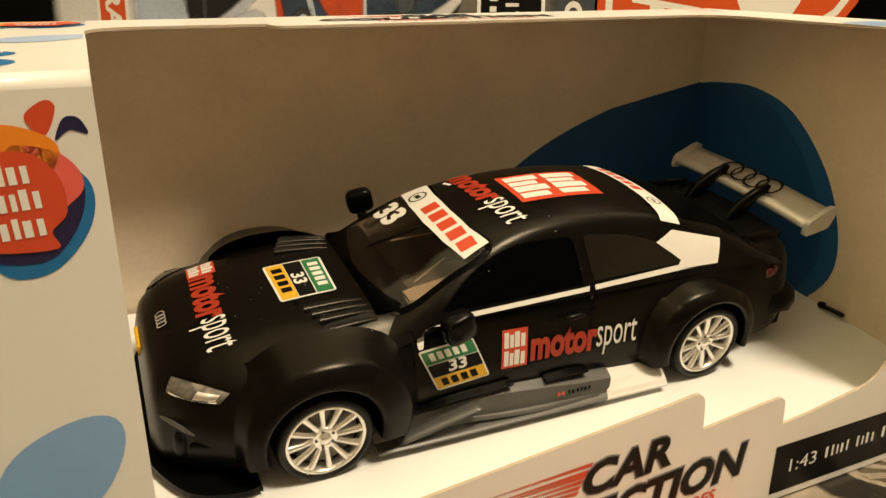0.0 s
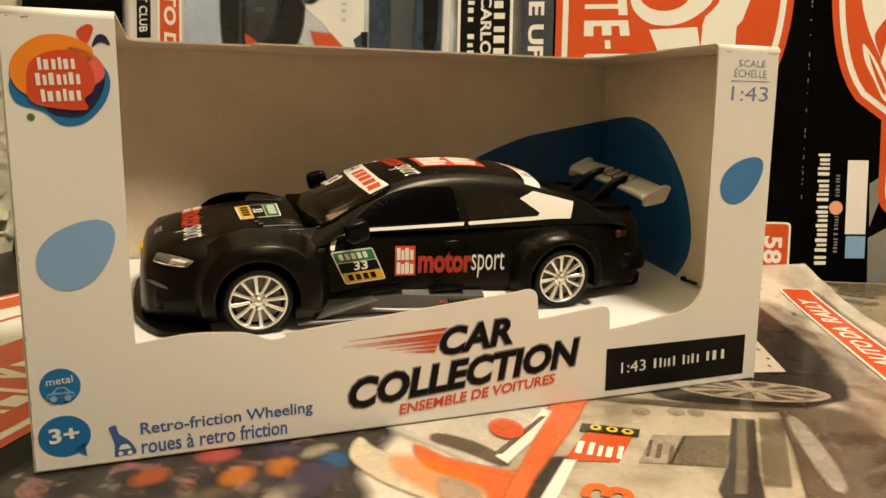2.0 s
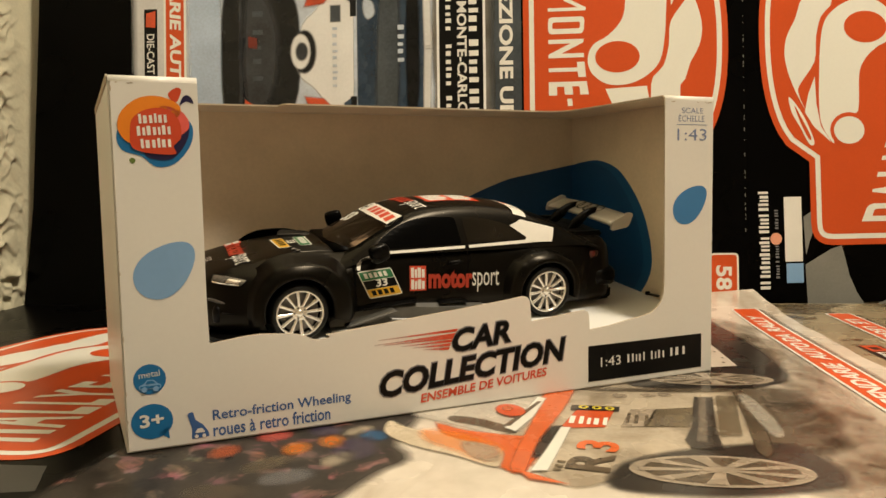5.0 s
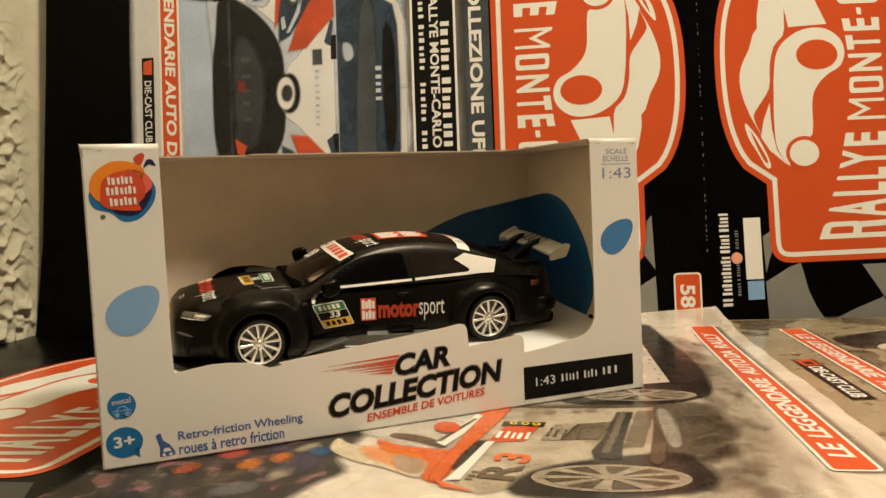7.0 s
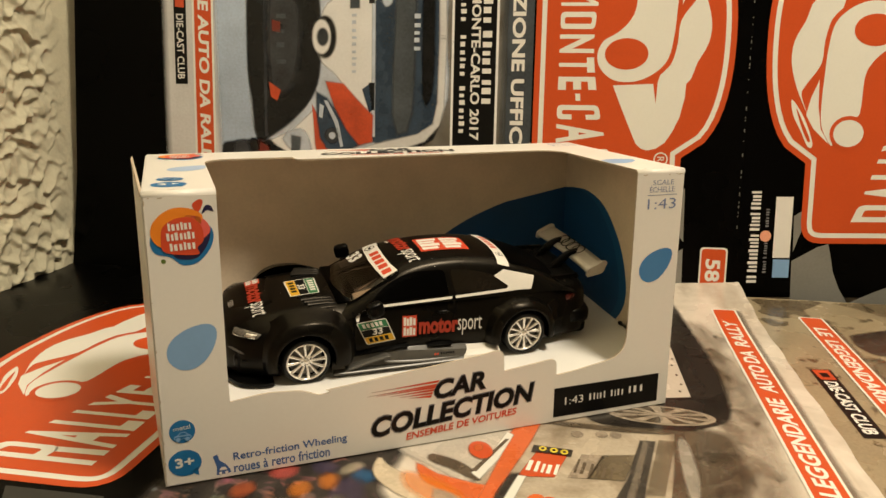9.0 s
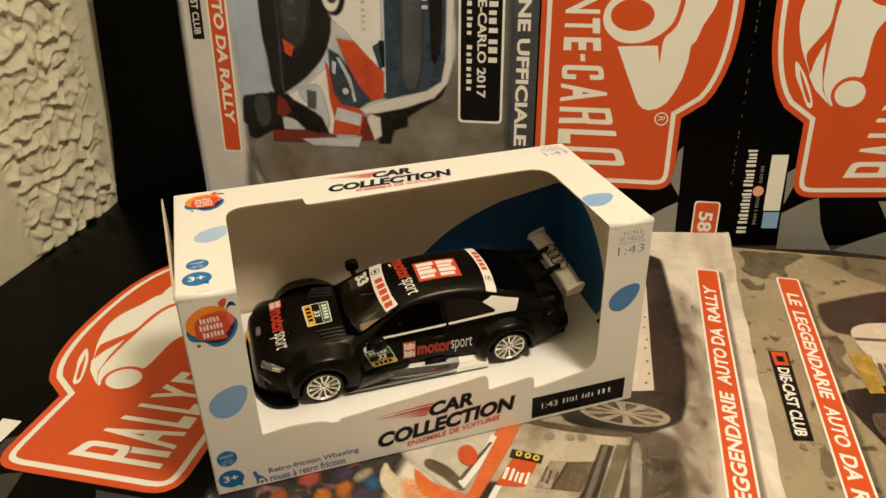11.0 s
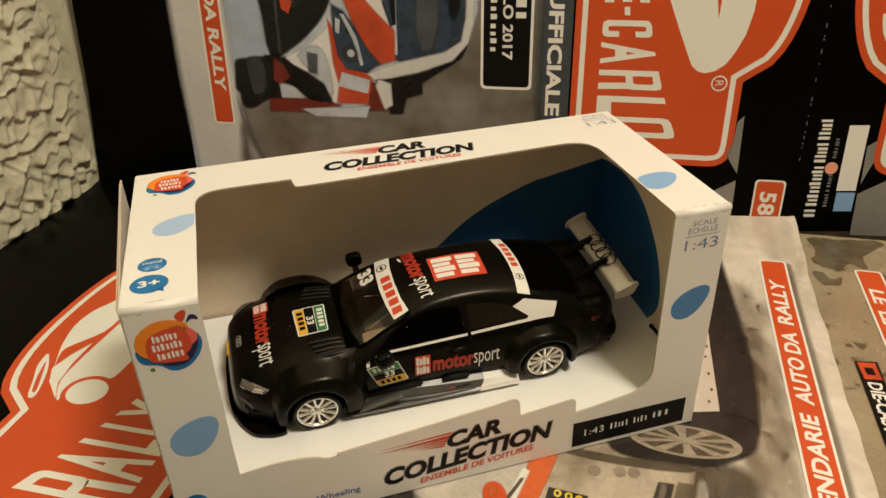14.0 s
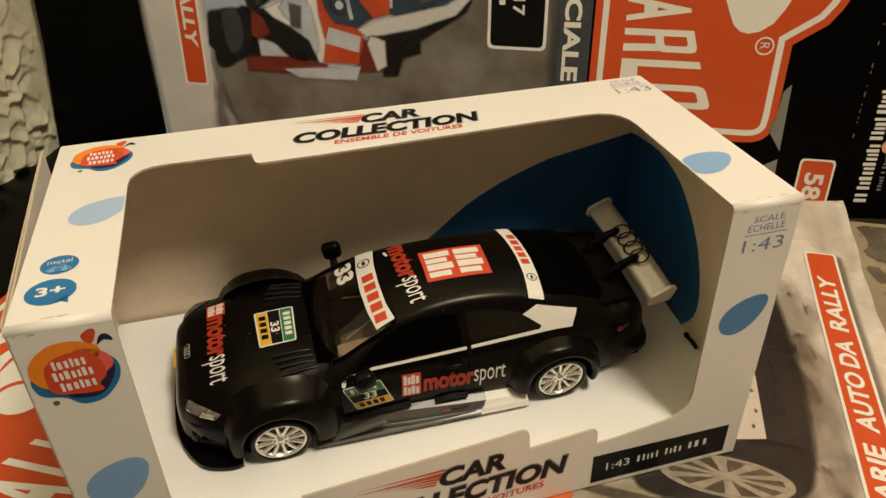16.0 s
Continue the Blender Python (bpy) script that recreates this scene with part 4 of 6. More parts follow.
def khaki_magazine():
    o = empty("rally_magazine", basis(Vector((14.3, -7.65, -0.16)), A, -B), "glossy khaki magazine with a white rally car photo", "magazine")
    part("cover_sheet", slab_bm(corners([(-9, -22), (20.2, -22), (20.2, -0.6), (-9, -0.6)], 0.15), -0.12, 0), MG_KHAKI, o)
    g = lambda name, pts, mt, k=1, d=0.12, a=0.92: soft(name, pts, mt, o, k, None, d, a)
    title_strip(o, 0.4, 17.35, -4.40, -3.55, True, (("LE", 16.05, 14.95), ("LEGGENDARIE", 14.55, 8.5), ("AUTO", 8.1, 5.95), ("DA", 5.6, 4.35), ("RALLY", 4.0, 1.1)))
    g("club_tag", [(11.25, -2.28), (11.35, -2.98), (6.1, -3.0), (6.0, -2.35)], INK_BLACK, 2)
    g("club_mark", [(11.2, -2.36), (11.26, -2.88), (10.42, -2.92), (10.36, -2.42)], PH_RED, 3)
    g("club_slit", [(10.95, -2.5), (10.97, -2.76), (10.62, -2.78), (10.6, -2.54)], INK_BLACK, 4, 0.05)
    write("club_text", "DIE-CAST CLUB", INK_WHITE, o, 10.2, -2.43, 3.95, 0.44, 180, 4, bold=0.03)
    g("tyre_shape", rounded([(14.9, -4.95), (15.6, -5.5), (17.3, -9.2), (15.5, -9.8), (13.6, -7.6), (13.2, -5.6), (13.7, -5.0)], 4), MG_TYRE, 3, 0.4, 0.8)
    g("body_white", rounded([(13.7, -6.05), (14.3, -7.7), (14.0, -10.5), (9.6, -9.5), (9.9, -7.0), (12.3, -5.95)], 4), MG_PALE, 4)
    g("body_line", [(12.9, -5.9), (13.2, -9.5), (13.05, -9.5), (12.75, -5.9)], MG_STAIN, 5)
    g("yellow_panel", [(11.7, -5.4), (11.7, -6.2), (9.3, -6.1), (9.2, -5.6)], MG_OCHRE, 5)
    g("yellow_patch", [(12.4, -7.3), (12.4, -8.6), (11.6, -8.6), (11.6, -7.3)], MG_OCHRE, 5)
    for k in range(3):
        g("grille_line", rect(9.4, -6.45 - 0.22 * k, 11.2, -6.35 - 0.22 * k), MG_STAIN, 6)
    g("bumper_black", [(8.81, -4.44), (9.23, -4.86), (9.97, -6.8), (9.5, -10.5), (2.6, -8.6), (5.66, -5.70), (7.4, -4.95)], MG_TYRE, 4)
    g("bumper_vent", rounded([(8.0, -5.4), (7.8, -6.6), (6.6, -6.2), (6.8, -5.4)], 3), MG_DARK, 5)
    random.seed(17)
    def mud(pts, a, d=0.10):
        line = [q + Vector((random.uniform(-0.07, 0.07), random.uniform(-0.07, 0.07))) for q in rounded(pts, 4)]
        g("mud_patch", line, MG_STAIN, 2, d, a)
    mud([(19.75, -2.1), (19.9, -3.3), (20.0, -5.1), (19.3, -4.7), (18.6, -4.1), (17.65, -4.0), (17.9, -3.4), (17.3, -2.95), (17.45, -2.5), (17.9, -2.0), (18.7, -2.3)], 0.80)
    mud([(16.9, -1.85), (16.95, -2.24), (16.5, -2.45), (16.75, -2.9), (16.2, -2.7), (16.1, -2.1)], 0.60)
    mud([(19.9, -6.0), (20.0, -8.8), (18.6, -9.4), (17.6, -8.6), (18.4, -7.2), (19.2, -6.6)], 0.40, 0.4)
    mud([(12.4, -4.75), (12.9, -5.2), (11.9, -5.3), (11.2, -5.0), (10.6, -5.25), (10.0, -4.8), (11.4, -4.6)], 0.45)
    mud([(5.4, -3.1), (5.9, -3.3), (5.2, -3.5), (4.4, -3.3), (4.6, -3.05)], 0.45)
    random.seed(8)
    for k in range(12):
        x, y = random.uniform(-6, 19), random.choice((random.uniform(-3.4, -1.7), random.uniform(-7, -4.4)))
        g("mud_spot", oval(x, y, random.uniform(0.04, 0.14), random.uniform(0.03, 0.08), 9, random.uniform(-40, 40)), MG_STAIN, 2, 0.22, 0.6)
    return o


dust_magazine()
khaki_magazine()


def grid_bm(rows, close_u=False, close_v=False):
    """Faces between rows of points."""
    bm = bmesh.new()
    vs = [[bm.verts.new(p) for p in r] for r in rows]
    n, k = len(vs), len(vs[0])
    for i in range(n if close_u else n - 1):
        for j in range(k if close_v else k - 1):
            bm.faces.new((vs[i][j], vs[(i + 1) % n][j], vs[(i + 1) % n][(j + 1) % k], vs[i][(j + 1) % k]))
    return bm, vs


# ---- toy box ----
W, D, H, T = 15.0, 7.0, 7.53, 0.045
RISE, ROLL = 0.014, 0.13   # the top climbs a little towards the back; radius of the fold above the front
TRAY_Z, TILT = 1.43, 0.139   # height of the tray at the front, and its rise towards the back
box = empty("toy_car_box", Matrix.Identity(4), "open-front white cardboard toy car box with coloured print", "packaging box")


def panel(name, pts, o, u, v, material, label="", hole=()):
    """One board of the box, from its outline, thickness towards the inside."""
    bm = slab_bm(pts, -T, 0)
    x0, x1 = min(p[0] for p in pts), max(p[0] for p in pts)
    y0, y1 = min(p[1] for p in pts), max(p[1] for p in pts)
    fold = [e for e in bm.edges if all(abs(v.co.z) < 1e-4 for v in e.verts)
            and any(all(abs(v.co[a] - q) < 1e-3 for v in e.verts) for a, q in ((0, x0), (0, x1), (1, y1 if name == "top_panel" else y0)))]
    if name in ("front_panel", "top_panel"):
        bmesh.ops.bevel(bm, geom=fold, offset=0.038, segments=3, affect="EDGES")
    ob = part(name, bm, material, box, label)
    ob.matrix_local = basis(Vector(o), u, v)
    ob.data.materials.append(EDGE)
    x0, x1 = min(p[0] for p in pts) + 0.02, max(p[0] for p in pts) - 0.02
    y0, y1 = min(p[1] for p in pts) + 0.02, max(p[1] for p in pts) - 0.02
    for q in ob.data.polygons:   # the cut edges of the openings; folds stay white
        if abs(q.normal.z) < 0.5 and x0 < q.center.x / C < x1 and y0 < q.center.y / C < y1:
            q.material_index = 1
    return ob


X1, Y1, Z1 = Vector((1, 0, 0)), Vector((0, 1, 0)), Vector((0, 0, 1))
front_pts = [(0, 0), (W, 0), (W, H - ROLL), (13.36, H - ROLL)] + corners([(13.36, 3.2), (13.36, 1.86), (11.6, 1.58)], [0, 0.9, 0]) \
    + corners([(11.0, 1.50), (10.98, 2.06), (10.4, 2.0), (9.30, 1.88), (9.26, 2.56), (8.6, 2.47)], [0.05, 0.2, 0, 0.05, 0.25, 0]) \
    + corners([(4.3, 1.98), (3.95, 1.92), (3.55, 2.12), (2.6, 2.2), (1.68, 2.08), (1.66, 3.0)], [0.2, 0.2, 0.2, 0.3, 0.04, 0]) + [(1.66, H - ROLL), (0, H - ROLL)]
front = panel("front_panel", front_pts, (0, 0, 0), X1, Z1, CARD)
top_pts = [(0, ROLL), (1.66, ROLL)] + corners([(1.66, 3.0), (1.64, 5.3), (3.2, 5.3)], [0, 0.9, 0]) \
    + corners([(4.28, 5.3), (4.34, 4.74), (6.0, 4.76)], [0.08, 0.15, 0]) + corners([(11.5, 4.98), (13.36, 5.0), (13.36, 3.0)], [0, 1.2, 0]) + [(13.36, ROLL), (W, ROLL), (W, D), (0, D)]
TOP_V = Vector((0, 1, RISE))
top = panel("top_panel", top_pts, (0, 0, H), X1, TOP_V, CARD)


def fold(x0, x1):
    """The rounded fold between the front and the top, a bent strip of card."""
    rows = []
    for i in range(11):
        a = math.pi / 2 * i / 10
        n = Vector((0, -math.cos(a), math.sin(a)))
        c = Vector((0, ROLL, H - ROLL + RISE * ROLL * math.sin(a)))
        rows.append([tuple(c + n * (ROLL - T) + Vector((x0, 0, 0))), tuple(c + n * ROLL + Vector((x0, 0, 0))), tuple(c + n * ROLL + Vector((x1, 0, 0))), tuple(c + n * (ROLL - T) + Vector((x1, 0, 0)))])
    bm, _ = grid_bm(rows, close_v=True)
    bmesh.ops.recalc_face_normals(bm, faces=bm.faces[:])
    ob = part("fold_strip", bm, CARD, box)
    ob.data.materials.append(EDGE)
    for q in ob.data.polygons:
        q.use_smooth = abs(q.normal.x) < 0.5
        if abs(q.normal.x) > 0.5 and T < q.center.x / C < W - T:
            q.material_index = 1


fold(0, 1.66)
fold(13.36, W)
back = panel("back_panel", rect(0, 0, W, H + RISE * D - T - 0.003), (W, D, 0), -X1, Z1, CARD)
SPLAY = 0.42   # the loose side stands away from the back
panel("side_panel", [(0, 0), (math.hypot(D - 2 * T, SPLAY), 0), (math.hypot(D - 2 * T, SPLAY), H - T - ROLL / 2), (math.hypot(D - 2 * T, SPLAY) - ROLL, H - T), (0, H - T + RISE * D - 0.01)], (-SPLAY, D - T, 0), Vector((SPLAY, -(D - 2 * T), 0)), Z1, CARD, "loose glossy side of the box")
panel("side_panel", [(0, 0), (D - 2 * T, 0), (D - 2 * T, H - T + RISE * D - 0.01), (ROLL, H - T), (0, H - T - ROLL)], (W, T, 0), Y1, Z1, CARD)
panel("bottom_panel", rect(T, -D + T, W - T, -T), (0, 0, 0.004), X1, -Y1, CARD)
# grey inner faces
for name, pts, o, u, v in (("back_lining", rect(T, T, W - T, H - T + RISE * D - 0.02), (0, D - T - 0.012, 0), X1, Z1),
                           ("side_lining", rect(T, T, D - T, H - T - 0.06), (T + 0.012, 0, 0), Y1, Z1),
                           ("side_lining", [(-D + T, T), (-T, T), (-T, H - T - 0.12), (-T - 0.1, H - T - 0.01), (-D + T, H - T + RISE * D - 0.02)], (W - T - 0.012, 0, 0), -Y1, Z1)):
    ob = part(name, outline_bm(pts, 0), BOARD, box)
    ob.matrix_local = basis(Vector(o), u, v)
ob = part("top_lining", outline_bm([(x, y) for x, y in [Vector(q) for q in top_pts]], 0), BOARD, box)
ob.matrix_local = basis(Vector((0, 0, H - T - 0.006)), X1, TOP_V)
ob = part("front_lining", outline_bm([(x, y) for x, y in [Vector(q) for q in front_pts]], 0), BOARD, box)
ob.matrix_local = basis(Vector((0, T + 0.006, 0)), X1, Z1)
tray = panel("tray", rect(T, 0.06, W - T, 6.9), (0, 0, TRAY_Z), X1, Vector((0, 1, TILT)), TRAY, "white tray that carries the car")
# Flap all in the brown edge colour, which also carries its inner face's shade.
flap = part("dust_flap", slab_bm(corners(rect(0.12, 0, D - 0.15, 0.15), 0.12), -0.03, 0), EDGE, box, "bent cardboard flap with a worn edge, its shaded face coloured brown")
flap.matrix_local = basis(Vector((0.01, 0, H - 0.13)), Vector((-SPLAY, D, 0)), Vector((-0.03, 0, 1)))


def egg(x, y, r, k=1.0, turn=40):
    pts = []
    for i in range(30):
        a = 2 * math.pi * i / 30
        rr = r * (1.18 + 0.28 * math.cos(a)) if math.cos(a) > 0 else r * 1.18
        pts.append((rr * math.cos(a), k * r * (0.92 - 0.10 * math.cos(a)) * math.sin(a)))
    c, s = math.cos(radians(turn)), math.sin(radians(turn))
    return [(x + p * c - q * s, y + p * s + q * c) for p, q in pts]


def maker_logo(o, x, y, s):
    """The maker's coloured balloon, its lettering as plain bars."""
    g = lambda name, pts, mt, k: flat(name, [(x + s * p[0], y + s * p[1]) for p in pts], mt, o, k)
    g("logo_blue", rounded([(-0.66, 0.0), (-0.60, -0.35), (-0.25, -0.48), (0.0, -0.68), (0.35, -0.62), (0.66, -0.25), (0.68, 0.15), (0.3, 0.4), (-0.3, 0.35)]), INK_BLUE, 1)
    g("logo_navy", rounded([(-0.2, -0.42), (0.05, -0.55), (0.35, -0.5), (0.60, -0.15), (0.62, 0.2), (0.3, 0.3), (-0.2, 0.1)]), INK_NAVY, 2)
    g("logo_pink", rounded([(0.1, 0.45), (0.45, 0.42), (0.63, 0.22), (0.60, 0.02), (0.3, -0.1)]), INK_PINK, 3)
    g("logo_yellow", rounded([(-0.64, 0.0), (-0.58, 0.36), (-0.22, 0.64), (0.22, 0.64), (0.50, 0.40), (0.1, -0.1), (-0.4, -0.24)]), INK_ORANGE, 3)
    g("logo_red", rounded([(-0.44, -0.08), (-0.38, 0.24), (-0.1, 0.42), (0.25, 0.42), (0.46, 0.2), (0.48, -0.12), (0.34, -0.28), (0.36, -0.44), (-0.1, -0.42), (-0.4, -0.32)]), INK_RED, 4)
    for n, px, py, w in ((6, -0.27, 0.14, 0.54), (7, -0.31, -0.09, 0.64), (6, -0.25, -0.33, 0.58)):
        bars("logo_bar", n, INK_WHITE, o, x + s * px, y + s * py, s * w, s * 0.18, 3, 5, None, 0.62)
    g("logo_leaf", rounded([(0.28, 0.72), (0.44, 0.84), (0.52, 0.78), (0.44, 0.58), (0.36, 0.56)]), INK_RED, 1)
    g("logo_arc", rounded([(0.48, 0.5), (0.56, 0.68), (0.68, 0.68), (0.74, 0.54), (0.6, 0.58)]), INK_NAVY, 1)
    g("logo_dot", oval(-0.42, -0.56, 0.055, 0.055, 12), INK_GREEN, 1)


def series_title(o, x, y, s, turn):
    """The slanted series title with its red speed lines."""
    m = Matrix.Translation((x, y, 0)) @ Matrix.Rotation(radians(turn), 4, "Z") @ Matrix.Scale(s, 4)
    for x0, y0, x1, y1 in ((0.12, 1.44, 1.97, 1.36), (0.02, 1.35, 1.90, 1.27), (0.25, 1.31, 1.86, 1.21), (0.62, 1.22, 1.81, 1.14), (0.88, 1.14, 1.77, 1.06), (1.12, 1.06, 1.73, 0.98)):
        bm = bmesh.new()
        fade = bm.verts.layers.float.new("fade")
        n = 7
        for k in range(n + 1):
            t = k / n
            for e in (-1, 1):
                v = bm.verts.new((x0 + (x1 - x0) * t + 0.02 * e, y0 + (y1 - y0) * t + e * (0.008 + 0.022 * t), LAYER))
                v[fade] = 0.30 + 0.70 * t
        bm.verts.ensure_lookup_table()
        for k in range(n):
            bm.faces.new([bm.verts[2 * k + q] for q in (0, 2, 3, 1)])
        bm.transform(m)
        part("speed_line", bm, faded(INK_RED), o)
    write("title_shadow", "CAR", INK_GREY, o, 1.80, 0.83, 1.50, 0.58, 0, 1, m, shear=0.25, bold=0.06)
    write("title_word", "CAR", INK_BLACK, o, 1.82, 0.86, 1.46, 0.52, 0, 2, m, shear=0.25, bold=0.035)
    write("title_shadow", "COLLECTION", INK_GREY, o, 0.02, 0.14, 4.75, 0.62, 0, 1, m, shear=0.25, bold=0.06)
    write("title_word", "COLLECTION", INK_BLACK, o, 0.05, 0.17, 4.68, 0.56, 0, 2, m, shear=0.25, bold=0.035)
    write("title_line", "ENSEMBLE DE VOITURES", INK_RED, o, 0.94, -0.11, 3.22, 0.20, 0, 2, m, shear=0.2, bold=0.02)


def car_sign(o, x, y):
    """The little outlined car under the word on the badge."""
    m = Matrix.Translation((x - 0.49, y - 1.36, 0))
    flat("car_sign", corners([(0.28, 1.27), (0.29, 1.36), (0.37, 1.38), (0.43, 1.46), (0.57, 1.46), (0.63, 1.38), (0.70, 1.35), (0.70, 1.27)], 0.03), INK_SKY, o, 2, m)
    flat("car_sign_body", corners([(0.30, 1.29), (0.31, 1.34), (0.68, 1.34), (0.68, 1.29)], 0.01), INK_BLUE, o, 3, m)
    flat("car_sign_window", corners([(0.40, 1.38), (0.45, 1.44), (0.55, 1.44), (0.60, 1.38)], 0.01), INK_BLUE, o, 3, m)
    for a in (0.38, 0.60):
        flat("car_sign_wheel", oval(a, 1.27, 0.055, 0.055, 14), INK_SKY, o, 4, m)


def front_print(o):
    maker_logo(o, 0.81, 6.44, 1.03)
    flat("blue_egg", egg(0.85, 3.64, 0.52, 1.0, 42), INK_SKY, o)
    flat("metal_badge", oval(0.49, 1.47, 0.31, 0.31), INK_BLUE, o)
    write("metal_word", "metal", INK_WHITE, o, 0.29, 1.50, 0.40, 0.13, 4, 2)
    car_sign(o, 0.49, 1.36)
    flat("age_badge", oval(0.50, 0.60, 0.40, 0.36), INK_BLUE, o)
    flat("age_badge_tip", [(0.62, 0.34), (0.82, 0.20), (0.80, 0.45)], INK_BLUE, o, 1)
    write("age_text", "3+", INK_WHITE, o, 0.27, 0.48, 0.46, 0.27, 3, 2, bold=0.03)
    flat("pull_back_sign", corners([(1.17, 0.66), (1.29, 0.70), (1.33, 0.52), (1.48, 0.40), (1.58, 0.24), (1.60, 0.14), (1.24, 0.12), (1.26, 0.34)], 0.04), INK_TEXT, o)
    flat("pull_back_window", corners([(1.31, 0.24), (1.36, 0.33), (1.46, 0.33), (1.52, 0.24)], 0.02), INK_WHITE, o, 2)
    for x in (1.34, 1.49):
        flat("pull_back_wheel", oval(x, 0.17, 0.04, 0.04, 12), INK_WHITE, o, 2)
    write("feature_line", "Retro-friction Wheeling", INK_TEXT, o, 1.68, 0.40, 2.98, 0.28, 0.6, 1, bold=0.014)
    write("feature_line", "roues à retro friction", INK_TEXT, o, 1.68, 0.11, 2.50, 0.28, 0.6, 1, bold=0.014)
    series_title(o, 5.33, 0.26, 1.06, 4.5)
    flat("model_label", rect(10.95, 0.17, 14.62, 1.10), INK_BLACK, o)
    write("model_scale", "1:43", INK_WHITE, o, 11.33, 0.52, 0.62, 0.25, 1, 2)
    bars("model_bar", 5, INK_WHITE, o, 12.16, 0.55, 0.62, 0.22, 1, 2, None, 0.42)
    bars("model_bar", 4, INK_WHITE, o, 12.92, 0.56, 0.50, 0.22, 1, 2, None, 0.42)
    bars("model_bar", 3, INK_WHITE, o, 13.56, 0.58, 0.60, 0.22, 1, 2, None, 0.42)
    scale_print(o, 13.78, 6.35)
    flat("blue_egg", egg(14.16, 4.62, 0.49, 0.95, 38), mat("mid_blue_ink", (0.05, 0.20, 0.46), 0.38, var=0.04), o)


SCALE_INK = mat("pale_blue_lettering", (0.17, 0.23, 0.42), 0.35)


def scale_print(o, x, y):
    write("scale_word", "SCALE", SCALE_INK, o, x + 0.12, y + 0.72, 0.72, 0.14, 0, 1, bold=-0.008)
    write("scale_word", "ÉCHELLE", SCALE_INK, o, x + 0.02, y + 0.50, 0.86, 0.20, 0, 1, bold=-0.008)
    flat("scale_line", rect(x - 0.05, y + 0.41, x + 0.98, y + 0.425), SCALE_INK, o)
    write("scale_value", "1:43", SCALE_INK, o, x - 0.02, y, 0.98, 0.31, 0, 1, bold=-0.006)


def top_print(o):
    maker_logo(o, 1.0, 6.02, 0.95)
    flat("blue_egg", [(min(a, 1.63), b) for a, b in egg(1.15, 3.55, 0.50, 0.9, 35)], mat("pale_blue_ink", (0.37, 0.51, 0.74), 0.38, var=0.04), o)
    flat("metal_badge", oval(0.66, 1.75, 0.33, 0.30), INK_BLUE, o)
    write("metal_word", "metal", INK_WHITE, o, 0.45, 1.78, 0.42, 0.13, 2, 2)
    car_sign(o, 0.66, 1.64)
    flat("age_badge_tip", [(0.74, 0.64), (0.95, 0.52), (0.92, 0.76)], INK_BLUE, o, 1)
    flat("age_badge", oval(0.62, 0.92, 0.42, 0.38), INK_BLUE, o)
    write("age_text", "3+", INK_WHITE, o, 0.38, 0.80, 0.48, 0.27, 2, 2, bold=0.03)
    series_title(o, 5.25, 5.28, 0.98, 0)
    scale_print(o, 13.85, 5.95)
    flat("blue_egg", [(max(a, 13.39), b) for a, b in egg(13.85, 1.85, 0.50, 0.95, 20)], INK_SKY, o)


front_print(front)
top_print(top)
# the dark blue drop printed across the inner corner
g = part("blue_drop_back", outline_bm(rounded([(8.6, 3.2), (9.1, 3.7), (10.0, 4.42), (11.2, 5.05), (12.8, 5.6), (14.2, 5.88)], 4)[:-8] + [(W - T, 5.95), (W - T, 2.4), (8.6, 2.3)], 0), BLOB, box)
g.matrix_local = basis(Vector((0, D - T - 0.020, 0)), X1, Z1)
drop = rounded([(-7.6, 5.72), (-6.95, 5.92), (-6.2, 6.02), (-5.2, 6.02), (-4.1, 5.62), (-3.1, 4.6), (-2.6, 3.5), (-2.55, 2.6), (-3.0, 1.9), (-3.4, 1.82), (-6.95, 2.0), (-7.6, 2.2)], 5)
g = part("blue_drop_side", outline_bm([(max(-6.95, p.x), p.y) for p in drop], 0), BLOB_PALE, box)
g.matrix_local = basis(Vector((W - T - 0.020, 0, 0)), -Y1, Z1)
g = part("blue_drop_side_core", outline_bm([(max(-6.945, p.x - 0.42), 2.0 + (p.y - 2.0) * 0.985) for p in drop], 0), BLOB, box)
g.matrix_local = basis(Vector((W - T - 0.026, 0, 0)), -Y1, Z1)

# scuffed card along the folds and corners
random.seed(21)
bm = bmesh.new()
for k in range(34):
    along = random.choice((random.uniform(0.1, 1.55), random.uniform(13.45, 14.9)))
    if k % 3 == 0:
        p, u, w = Vector((along, -0.003, H - random.uniform(0.15, 0.19))), X1, Z1
    elif k % 3 == 1:
        p, u, w = Vector((along, random.uniform(0.15, 0.19), H + 0.006)), X1, Y1
    else:
        p, u, w = Vector((random.choice((0.045, W - 0.045)), -0.003, random.uniform(0.1, 7.3))), Z1, X1
    a, b = random.uniform(0.015, 0.07), random.uniform(0.006, 0.016)
    bm.faces.new([bm.verts.new(p + u * a * math.cos(t) + w * b * math.sin(t) * random.uniform(0.6, 1.2)) for t in (0, 0.9, 2.0, 3.1, 4.0, 5.3)])
part("scuff", bm, EDGE, box, "", kind="stuff")


